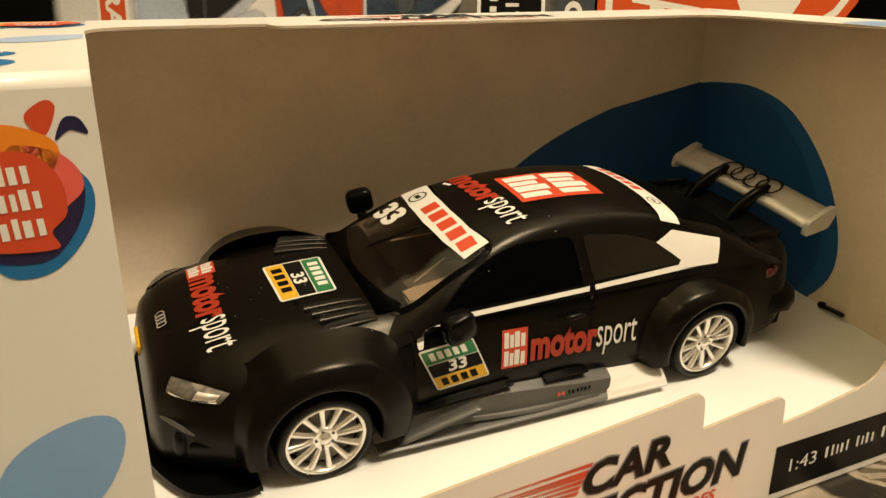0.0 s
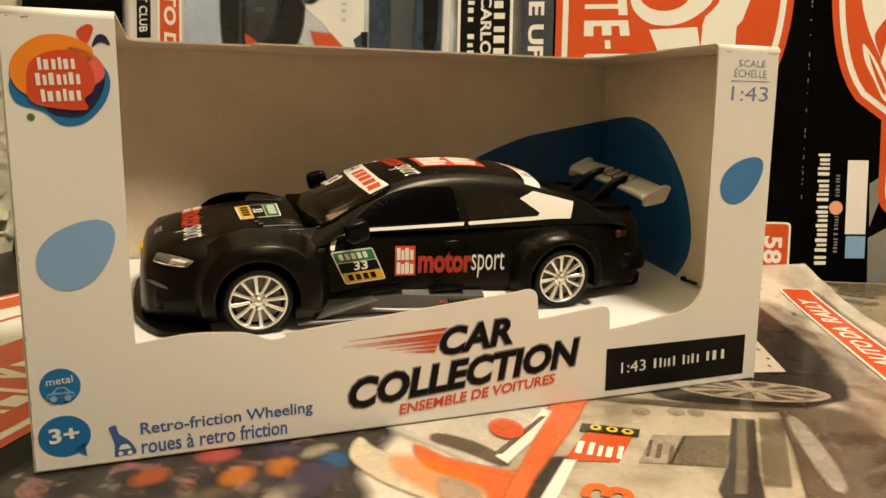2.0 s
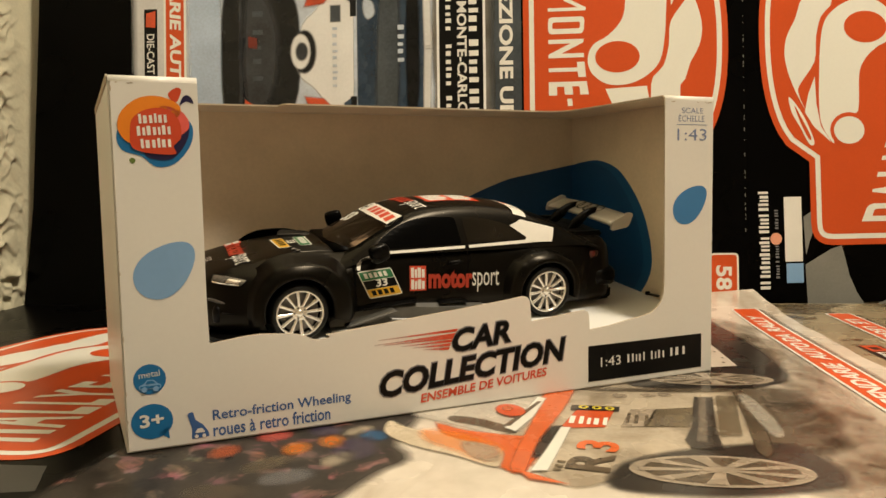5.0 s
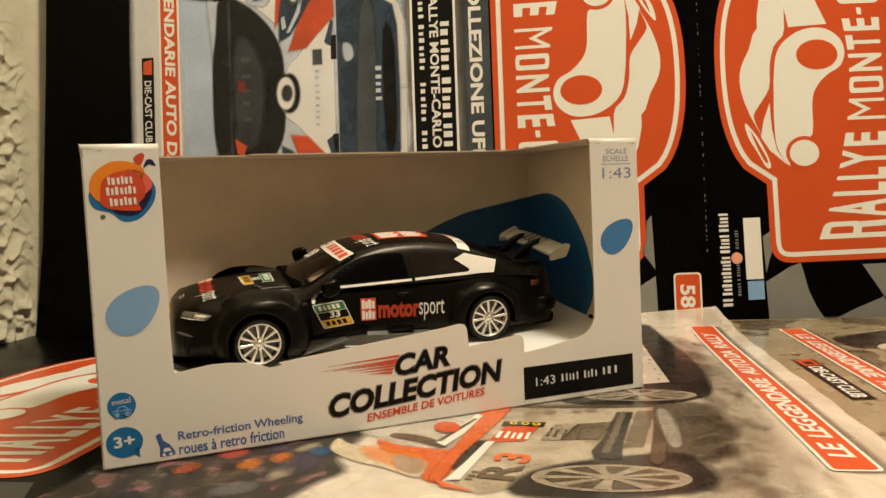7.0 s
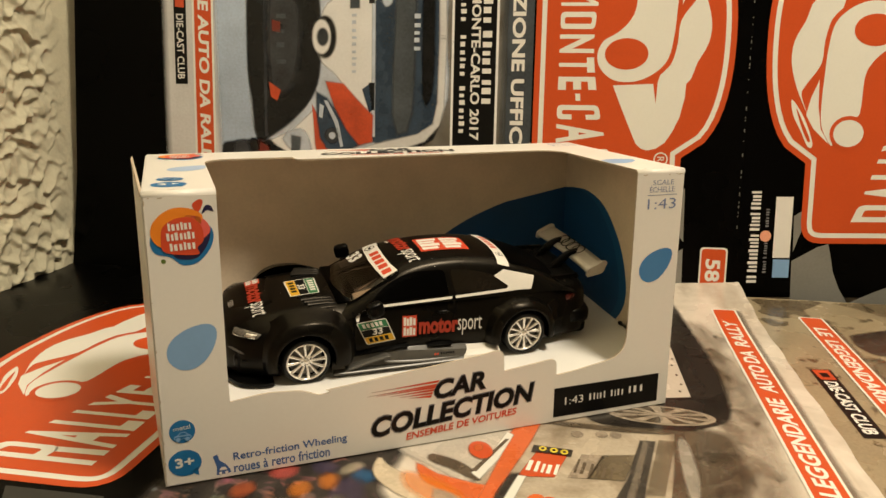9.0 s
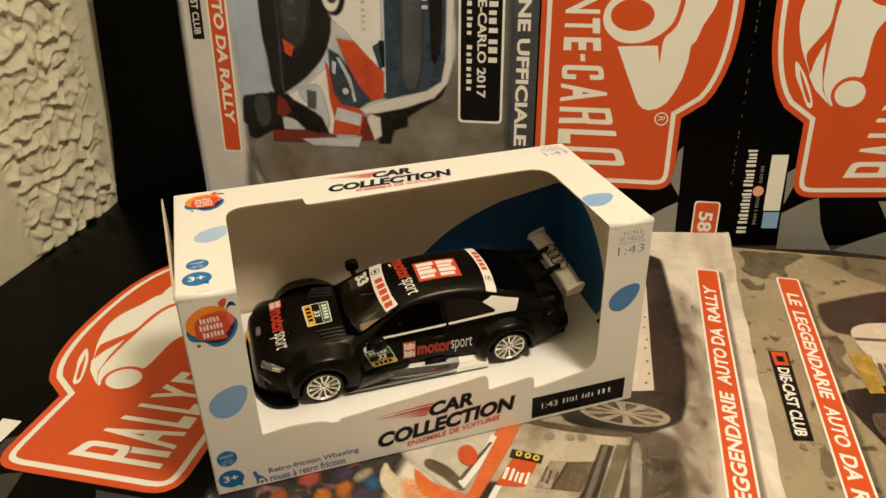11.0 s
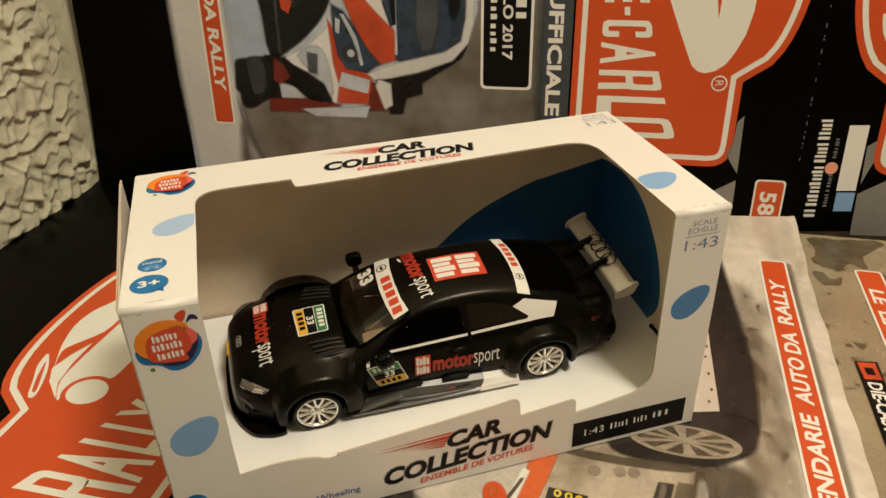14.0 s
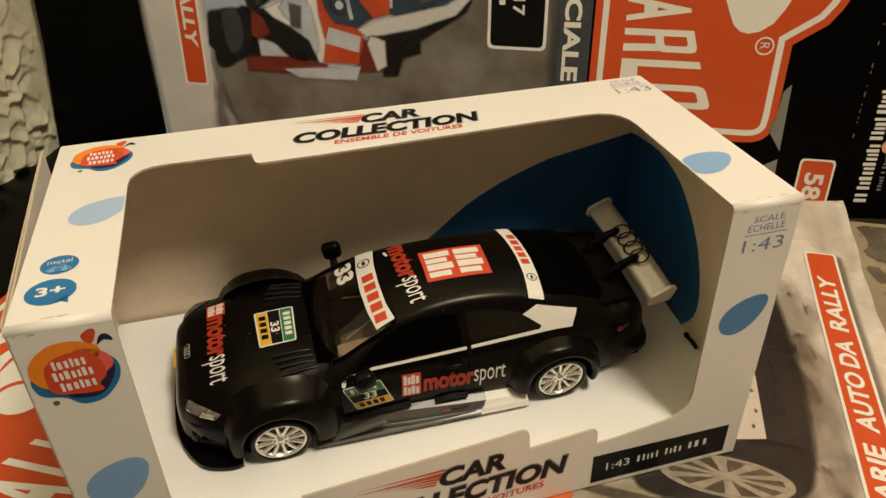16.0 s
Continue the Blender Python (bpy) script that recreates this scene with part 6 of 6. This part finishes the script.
decal("banner_ring", ring_bm(6.48, 0.88, 0.16, 0.03), INK_BLACK, "top", 0.038)
decal("banner_ring_core", shape(rect(6.44, 0.80, 6.52, 0.96)), INK_BLACK, "top", 0.038)
decal("rear_banner", shape([(9.98, 1.28), (10.10, 0.6), (10.13, 0), (10.10, -0.6), (9.98, -1.30), (10.36, -1.36), (10.46, -0.6), (10.49, 0), (10.46, 0.6), (10.34, 1.28)]), DECAL_WHITE, "top", 0.022, step=0.08, label="white rear banner")
for k in range(5):
    y = 0.92 - 0.25 * k
    decal("banner_bar", turned(bars_bm(1, 0.18, 0.21, 1.0), 10.20 - 0.03 * y * y, y, -90), DECAL_RED, "top", 0.024)
decal("banner_ring", ring_bm(10.27, -0.72, 0.13, 0.025), INK_BLACK, "top", 0.024)
decal("banner_ring_core", shape(rect(10.24, -0.78, 10.30, -0.66)), INK_BLACK, "top", 0.024)
decal("start_number", turned(text_bm("33", 0.70, 0.42, bold=0.05), 5.78, 1.25, -90), DECAL_WHITE, "top", 0.018, label="white number 33")


def team_lettering(way, x, y, turn, s, slope=0.0, patch=True):
    """The red and white word of the team, and the magazine's red patch as plain shapes."""
    for word, mt, off, w, h, dy in (("motor", DECAL_DEEP, 0.0, 1.22, 0.46, -0.02), ("sport", DECAL_WHITE, 1.20, 0.76, 0.56, -0.13)):
        bm = text_bm(word, w * s, h * s, bold=0.045 if word == "motor" else 0.0)
        bm.transform(Matrix.Translation((off * s, dy * s, 0)))
        decal("team_word", turned(bm, x, y, turn), mt, way, 0.018)


def press_patch(way, x, y, w, h, turn):
    """A red patch with two rows of white letter bars."""
    decal("press_patch", turned(shape(rect(0, 0, w, h)), x, y, turn), DECAL_RED, way, 0.016, label="red press patch")
    for r in (0, 1):
        bm = bars_bm(4, w * 0.86, h * 0.40, 0.80)
        bm.transform(Matrix.Translation((w * 0.08, h * (0.06 + 0.47 * r), 0)))
        decal("patch_bar", turned(bm, x, y, turn), DECAL_WHITE, way, 0.022)


# bonnet
press_patch("top", 2.60, 1.36, 0.44, 0.44, -92)
team_lettering("top", 2.60, 0.90, -92, 1.06)
# roof
team_lettering("top", 7.12, 1.12, -88, 1.06)
press_patch("top", 7.78, 0.58, 1.06, 1.58, -91)
# door
press_patch("near", 6.76, 0.91, 0.45, 0.62, -2.0)
team_lettering("near", 7.27, 0.95, -2.5, 1.03)


def class_plate(way, pts, number_place, turn, size):
    """The three-coloured class plate with the start number; names as bars."""
    a, b, c, d = [Vector(p) for p in pts]   # first edge along the band, then the third band side
    bi = lambda u, v: (a * (1 - u) + b * u) * (1 - v) + (d * (1 - u) + c * u) * v
    decal("class_plate", shape(corners([bi(0, 0), bi(1, 0), bi(1, 1), bi(0, 1)], 0.06)), DECAL_WHITE, way, 0.014, label="class plate decal")
    for v0, v1, mt in ((0.04, 0.34, DECAL_GREEN), (0.36, 0.66, INK_BLACK), (0.67, 0.96, DECAL_YELLOW)):
        decal("class_band", shape([bi(0.03, v0), bi(0.97, v0), bi(0.97, v1), bi(0.03, v1)]), mt, way, 0.019)
    for v, n, mt in ((0.27, 5, DECAL_WHITE), (0.90, 4, INK_BLACK)):
        for k in range(n):
            u0 = 0.14 + 0.72 * k / n
            u1 = u0 + 0.72 / n * 0.66
            decal("class_bar", shape([bi(u0, v), bi(u1, v), bi(u1, v - 0.18), bi(u0, v - 0.18)]), mt, way, 0.024)
    p = bi(*number_place)
    decal("class_number", turned(text_bm("33", size, size * 0.62, bold=0.03), p.x, p.y, turn), DECAL_WHITE, way, 0.024)


class_plate("near", ((5.39, 1.46), (6.28, 1.53), (6.57, 0.86), (5.70, 0.78)), (0.34, 0.61), 4, 0.30)
class_plate("top", ((4.64, 0.58), (4.60, -0.54), (3.74, -0.54), (3.70, 0.60)), (0.36, 0.63), -90, 0.34)

# bonnet louvres: flat black patches for the slots' shade, thin raised blades between them
for s in (-1, 1):
    for k in range(4):
        x0, y0 = 3.98 + 0.07 * k, s * (0.80 + 0.175 * k)
        x1, y1 = 4.86 + 0.03 * k, s * (0.74 + 0.17 * k)
        decal("louvre_slot", shape(rounded([(x0, y0), (x0 + 0.03, y0 + s * 0.125), (x0 + 0.45, (y0 + y1) / 2 + s * 0.115), (x1, y1 + s * 0.03), (x1, y1), (x0 + 0.45, (y0 + y1) / 2)], 3)), INK_BLACK, "top", 0.006, step=0.3)
        bm, _ = grid_bm([[(x0 + (x1 - x0) * t, y0 + (y1 - y0) * t + s * (0.122 + 0.035 * q), cabin_or_hood) for q, cabin_or_hood in ((0, 0), (0.5, 0.135 * (1 - t) ** 0.7 + 0.008), (1.4, 0.0))] for t in (i / 8 for i in range(9))])
        for v in bm.verts:
            hit = TREE.ray_cast(Vector((v.co.x, v.co.y, 6)) * C, Vector((0, 0, -1)))
            v.co.z += hit[0].z / C + 0.003
        part("louvre_blade", bm, BODY, car, smooth=True)

# four-ring badges, drawn as plain rings
for k in range(4):
    decal("badge_ring", ring_bm(2.08 + 0.0 * k, 0.24 - 0.095 * k, 0.075, 0.02, 18), SILVER, "top", 0.02, step=0.1)


for s in (-1, 1):
    a, b, c, d = [Vector((x, s * y, z)) for x, y, z in ((2.12, 1.22, 1.46), (2.06, 1.28, 1.25), (2.54, 1.93, 1.29), (2.70, 1.93, 1.46))]
    way = Vector((0.55, -s * 0.75, -0.25)).normalized()
    for name, u0, u1, v0, v1, lift, bulge, mt, label in (("headlamp_frame", -0.05, 1.05, -0.10, 1.10, 0.012, 0.02, PLASTIC, ""), ("headlamp", 0.0, 1.0, 0.0, 1.0, 0.030, 0.09, LENS, "clear silvered headlamp"),
                                                         ("lamp_strip", 0.06, 0.94, 0.80, 0.92, 0.042, 0.09, CHROME, "bright lamp strip"), ("reflector", 0.56, 0.90, 0.22, 0.70, 0.042, 0.09, CHROME, "bright reflector")):
        rows = []
        for i in range(13):
            row = []
            for j in range(7):
                u, v = u0 + (u1 - u0) * i / 12, v0 + (v1 - v0) * j / 6
                f = math.sin(math.pi * min(1, max(0, u))) * math.sin(math.pi * min(1, max(0, v)))
                v = 0.5 + (v - 0.5) * (0.72 + 0.28 * math.sin(math.pi * min(1, max(0, 0.12 + 0.8 * u))))
                p = (a * (1 - u) + d * u) * (1 - v) + (b * (1 - u) + c * u) * v
                hit = TREE.ray_cast((p - way * 1.5) * C, way)
                row.append((hit[0] / C if hit[0] else p) - way * (lift + bulge * f))
            rows.append(row)
        bm, _ = grid_bm(rows)
        bmesh.ops.recalc_face_normals(bm, faces=bm.faces[:])
        part(name, bm, mt, car, label, True)
    part("bumper_strip", blob_bm((2.02, s * 1.62, 0.92), (0.40, 0.03, 0.035), (0, 0, s * 58)), SKIRT, car, "grey strip", True)
    part("mirror", blob_bm((5.87, s * 2.19, 2.04 + 0.06 * s), (0.25, 0.16, 0.225), (0, -14, s * -10), power=0.55), PLASTIC, car, "black door mirror", True)
    part("mirror_arm", blob_bm((5.88, s * 1.94, 1.84), (0.10, 0.24, 0.06), (s * 18, 0, 0), power=0.7), PLASTIC, car, "", True)
    part("tail_lamp", blob_bm((12.40, s * 1.70, 1.53), (0.20, 0.12, 0.12), (0, 0, s * -20), power=0.7), TAIL, car, "dark red tail lamp", True)
    part("canard", slab_bm([(2.15, s * 1.85), (3.0, s * 2.12), (3.0, s * 2.02), (2.2, s * 1.7)], 0.62, 0.66), PLASTIC, car)
    bm = box_bm(-0.26, -0.13, -0.05, 0.26, 0.13, 0.07, 0.05)
    bm.transform(Matrix.Translation((3.86, s * 2.13, 1.68)) @ Matrix.Rotation(radians(-s * 48), 4, "X"))
    vent = part("arch_vent", bm, VENT, car, "black vent on the arch")
    for k in range(3):
        bm = box_bm(-0.22 + 0.15 * k, -0.10, 0.06, -0.12 + 0.15 * k, 0.11, 0.085, 0.01)
        bm.transform(Matrix.Translation((3.86, s * 2.13, 1.68)) @ Matrix.Rotation(radians(-s * 48), 4, "X"))
        part("vent_rib", bm, VENT, vent)
    part("door_handle", blob_bm((8.05, s * 1.96, 1.58), (0.20, 0.05, 0.05), (0, -3, 0)), PLASTIC, car, "", True)

# front splitter, nose openings, number plate
part("splitter", slab_bm(rounded([(1.52, 0), (1.60, 1.2), (2.0, 2.04), (2.45, 2.30), (2.95, 2.32), (2.98, 1.9), (2.98, -1.9), (2.95, -2.32), (2.45, -2.30), (2.0, -2.04), (1.60, -1.2)], 5), 0.03, 0.13), PLASTIC, car, "black front splitter")
part("nose_intake", blob_bm((1.80, 0, 0.62), (0.10, 0.95, 0.26), power=0.6), INK_BLACK, car, "", True)
for s in (-1, 1):
    part("side_intake", blob_bm((2.20, s * 1.46, 0.58), (0.12, 0.32, 0.24), (0, 0, s * 35), power=0.6), INK_BLACK, car, "", True)
part("nose_plate", box_bm(1.70, 0.02, 0.98, 1.76, 0.62, 1.16, 0.01), DECAL_YELLOW, car, "yellow plate on the nose")


def skirt(s):
    """The grey side skirt with its raised fin and white rear end."""
    st = ((4.66, 2.32, 0.42), (5.2, 2.34, 0.56), (6.0, 2.35, 0.62), (6.8, 2.36, 0.62), (7.4, 2.37, 0.56), (8.2, 2.38, 0.48), (8.80, 2.39, 0.44))
    end = ((8.80, 2.39, 0.44), (9.3, 2.40, 0.40), (9.84, 2.41, 0.40))
    slant = (-0.22, -0.20, -0.20, -0.18, -0.16, -0.10, -0.02, 0.0)
    for name, pts, mt, label in (("side_skirt", st, SKIRT, "grey side skirt"), ("skirt_end", end, DECAL_WHITE, "white skirt end")):
        rows = []
        for x, y, z in pts:
            g = min(1.0, max(0.0, (x - 5.0) / 3.6))   # the shelf narrows towards the back
            wall = 2.10 + 0.16 * g
            row = [(1.7, 0.07), (y - 0.02, 0.07), (y, 0.09), (y, 0.125), (y - 0.03, 0.145), (wall + 0.03, 0.175), (wall - 0.07, z * 0.84), (wall - 0.24, z), (1.7, z + 0.05)]
            if pts is end:
                row[5:8] = [(y - 0.07, 0.20), (y - 0.22, 0.6 * z + 0.06), (wall - 0.34, z)]
            rows.append([(x + (d if x == 8.80 else 0), s * q, h) for (q, h), d in zip(row, slant + (0.05,))])
        bm, vs = grid_bm(rows)
        bm.faces.new(vs[0])
        bm.faces.new(vs[-1][::-1])
        bmesh.ops.recalc_face_normals(bm, faces=bm.faces[:])
        part(name, bm, mt, car, label)
    rows = []
    for i in range(15):
        t = i / 14
        x, z = 5.02 + 1.30 * t, 0.16 + 0.34 * t ** 1.15
        y0, y1, w = 2.14 + 0.05 * t, 2.30 + 0.04 * t, 0.022 + 0.03 * math.sin(math.pi * min(1.0, 0.1 + 0.9 * t)) * (1 - 0.5 * t)
        rows.append([(x - 0.10 * t, s * y0, z - 0.02), (x, s * (y1 - 0.02), z), (x + 0.02, s * y1, z + 0.3 * w), (x + 0.02, s * (y1 - 0.02), z + w), (x - 0.10 * t, s * (y0 - 0.01), z + w + 0.05)])
    bm, vs = grid_bm(rows, close_v=True)
    bm.faces.new(vs[0])
    bm.faces.new(vs[-1][::-1])
    bmesh.ops.recalc_face_normals(bm, faces=bm.faces[:])
    part("skirt_fin", bm, SKIRT, car, "grey fin", True)
    # a raised crease that runs from the fin to the white end, and a stepped sill under the door
    rows = []
    for t in (i / 16 for i in range(17)):
        x, y, z = 6.15 + 2.35 * t, 2.20 + 0.10 * t ** 0.8, 0.24 - 0.05 * t + 0.05 * (1 - t) ** 3
        w = 0.05 * math.sin(math.pi * min(1, 0.12 + 0.88 * t)) + 0.012
        rows.append([(x, s * (y - w), z - 0.05), (x, s * (y - 0.2 * w), z + 0.02), (x, s * (y + 0.3 * w), z + 0.018), (x, s * (y + w), z - 0.05)])
    bm, _ = grid_bm(rows)
    bmesh.ops.recalc_face_normals(bm, faces=bm.faces[:])
    part("skirt_crease", bm, SKIRT, car, "", True)
    for x0, x1, z0, z1 in ((5.15, 6.95, 0.56, 0.70), (7.55, 8.35, 0.60, 0.60)):
        rows = []
        for t in (i / 8 for i in range(9)):
            x, z = x0 + (x1 - x0) * t, z0 + (z1 - z0) * t
            h = 0.035 * math.sin(math.pi * min(0.97, max(0.03, t))) + 0.004
            rows.append([(x, s * 1.90, z - 0.08), (x, s * 2.12, z - 0.06), (x, s * 2.13, z - 0.05 + h), (x, s * 1.92, z + h)])
        bm, _ = grid_bm(rows)
        bmesh.ops.recalc_face_normals(bm, faces=bm.faces[:])
        part("sill_step", bm, PLASTIC, car)


skirt(-1)
skirt(1)
for x, w, n, mt in ((7.72, 0.16, 2, DECAL_RED), (7.92, 0.46, 6, PLASTIC)):
    bm = bars_bm(n, w, 0.07, 0.6)
    bm.transform(Matrix.Translation((x, -2.243, 0.30)) @ Matrix.Rotation(radians(76), 4, "X"))
    part("skirt_lettering", bm, mt, car)

# boot lid lip, rear bumper, diffuser
bm, _ = grid_bm([[(12.25, y, 2.02 - 0.05 * (y / 1.3) ** 2), (12.62, y, 2.06 - 0.05 * (y / 1.3) ** 2), (12.86, y, 2.14 - 0.06 * (y / 1.3) ** 2), (12.90, y, 2.10 - 0.06 * (y / 1.3) ** 2), (12.80, y, 1.9)] for y in (-1.35 + 2.7 * i / 12 for i in range(13))])
part("boot_lip", bm, BODY, car, "", True)
for s in (-1, 1):
    part("boot_fin", slab_bm(corners([(11.9, s * 1.30), (12.85, s * 1.22), (12.85, s * 1.34), (11.9, s * 1.40)], 0.03), 1.9, 2.12), BODY, car)
part("rear_bumper", blob_bm((12.78, 0, 0.84), (0.54, 1.95, 0.33), power=0.5), PLASTIC, car, "", True)
part("diffuser", box_bm(12.5, -1.6, 0.10, 13.25, 1.6, 0.50, 0.08), PLASTIC, car)


def rear_wing():
    """Silver wing on two black swan necks, with end plates and four plain rings."""
    sec = [(12.92, 2.34), (12.99, 2.41), (13.15, 2.47), (13.36, 2.54), (13.52, 2.60), (13.51, 2.56), (13.36, 2.47), (13.15, 2.38), (13.01, 2.31), (12.94, 2.29)]
    rows = [[(x, y, z + 0.05 * (1 - (y / 1.78) ** 2)) for x, z in sec] for y in (-1.78 + 3.56 * i / 16 for i in range(17))]
    bm, vs = grid_bm(rows, close_v=True)
    bm.faces.new(vs[0])
    bm.faces.new(vs[-1])
    bmesh.ops.recalc_face_normals(bm, faces=bm.faces[:])
    wing = part("rear_wing", bm, SILVER, car, "silver rear wing", True)
    for s in (-1, 1):
        bm = slab_bm(corners([(12.88, 2.18), (13.46, 2.28), (13.60, 2.66), (13.45, 2.70), (12.92, 2.45)], 0.09), -0.05, 0.05)
        bm.transform(Matrix.Translation((0, s * 1.79, 0)) @ Matrix.Rotation(radians(90), 4, "X"))
        part("end_plate", bm, SILVER, wing, "silver end plate")
        rows = []
        for t in (i / 10 for i in range(11)):
            x, z = 12.2 + 0.95 * t, 1.95 + 0.75 * t ** 0.6 - 0.12 * t ** 4
            low = 0.09 + 0.22 * math.sin(math.pi * min(1, t * 1.2)) if t < 0.83 else 0.09
            rows.append([(x - 0.02, s * 0.55 - 0.06, z - low), (x + 0.05, s * 0.55 - 0.06, z + 0.08), (x + 0.05, s * 0.55 + 0.06, z + 0.08), (x - 0.02, s * 0.55 + 0.06, z - low)])
        bm, vs = grid_bm(rows, close_v=True)
        bmesh.ops.recalc_face_normals(bm, faces=bm.faces[:])
        part("swan_neck", bm, PLASTIC, wing, "black wing mount", True)
    for k in range(4):
        bm = ring_bm(0, 0, 0.255, 0.05, 28)
        bm.transform(Matrix.Translation((13.25, 0.50 - 0.34 * k, 2.60 + 0.012 * (k % 2))) @ Matrix.Rotation(radians(-20), 4, "Y"))
        part("wing_ring", bm, INK_BLACK, wing)


rear_wing()

# wiper or aerial on the screen, roof aerial stub
for (a, b, w) in (((5.35, 0.35), (6.5, -0.18), 0.02), ((7.0, 0.98), (7.06, 0.80), 0.03)):
    a, b = Vector(a), Vector(b)
    n = Vector((-(b - a).y, (b - a).x)).normalized() * w
    decal("thin_blade", shape([a - n, b - n, b + n, a + n]), PLASTIC if w < 0.025 else DECAL_WHITE, "top", 0.028)

# dust specks on the paint
random.seed(11)
bm = bmesh.new()
for k in range(90):
    x, y = random.uniform(2.2, 12.2), random.uniform(-1.7, 1.7)
    hit = TREE.ray_cast(Vector((x, y, 6)) * C, Vector((0, 0, -1)))
    if hit[0] is None:
        continue
    p, n = hit[0] / C, hit[1]
    u = n.orthogonal().normalized()
    w = n.cross(u)
    a, r = random.uniform(0, 6.3), random.uniform(0.004, 0.011)
    bm.faces.new([bm.verts.new(p + n * 0.03 + (u * math.cos(a + q) + w * math.sin(a + q)) * r) for q in (0, 1.4, 3.3, 4.9)])
part("dust", bm, DECAL_WHITE, car, "", kind="stuff")

# black twist tie at the end of the tray
tie = empty("twist_tie", Matrix.Translation((14.82 * C, 2.35 * C, 1.83 * C)) @ Matrix.Scale(0.72, 4), "short black plastic tie sticking out of the tray", "cable tie")
part("strap", slab_bm(rounded([(-0.08, -0.42), (0.06, -0.40), (0.10, 0.10), (0.04, 0.36), (-0.07, 0.34), (-0.04, 0.0)], 4), 0, 0.07), INK_BLACK, tie)
part("lock", blob_bm((0.0, 0.30, 0.08), (0.09, 0.10, 0.08), power=0.6), INK_BLACK, tie)
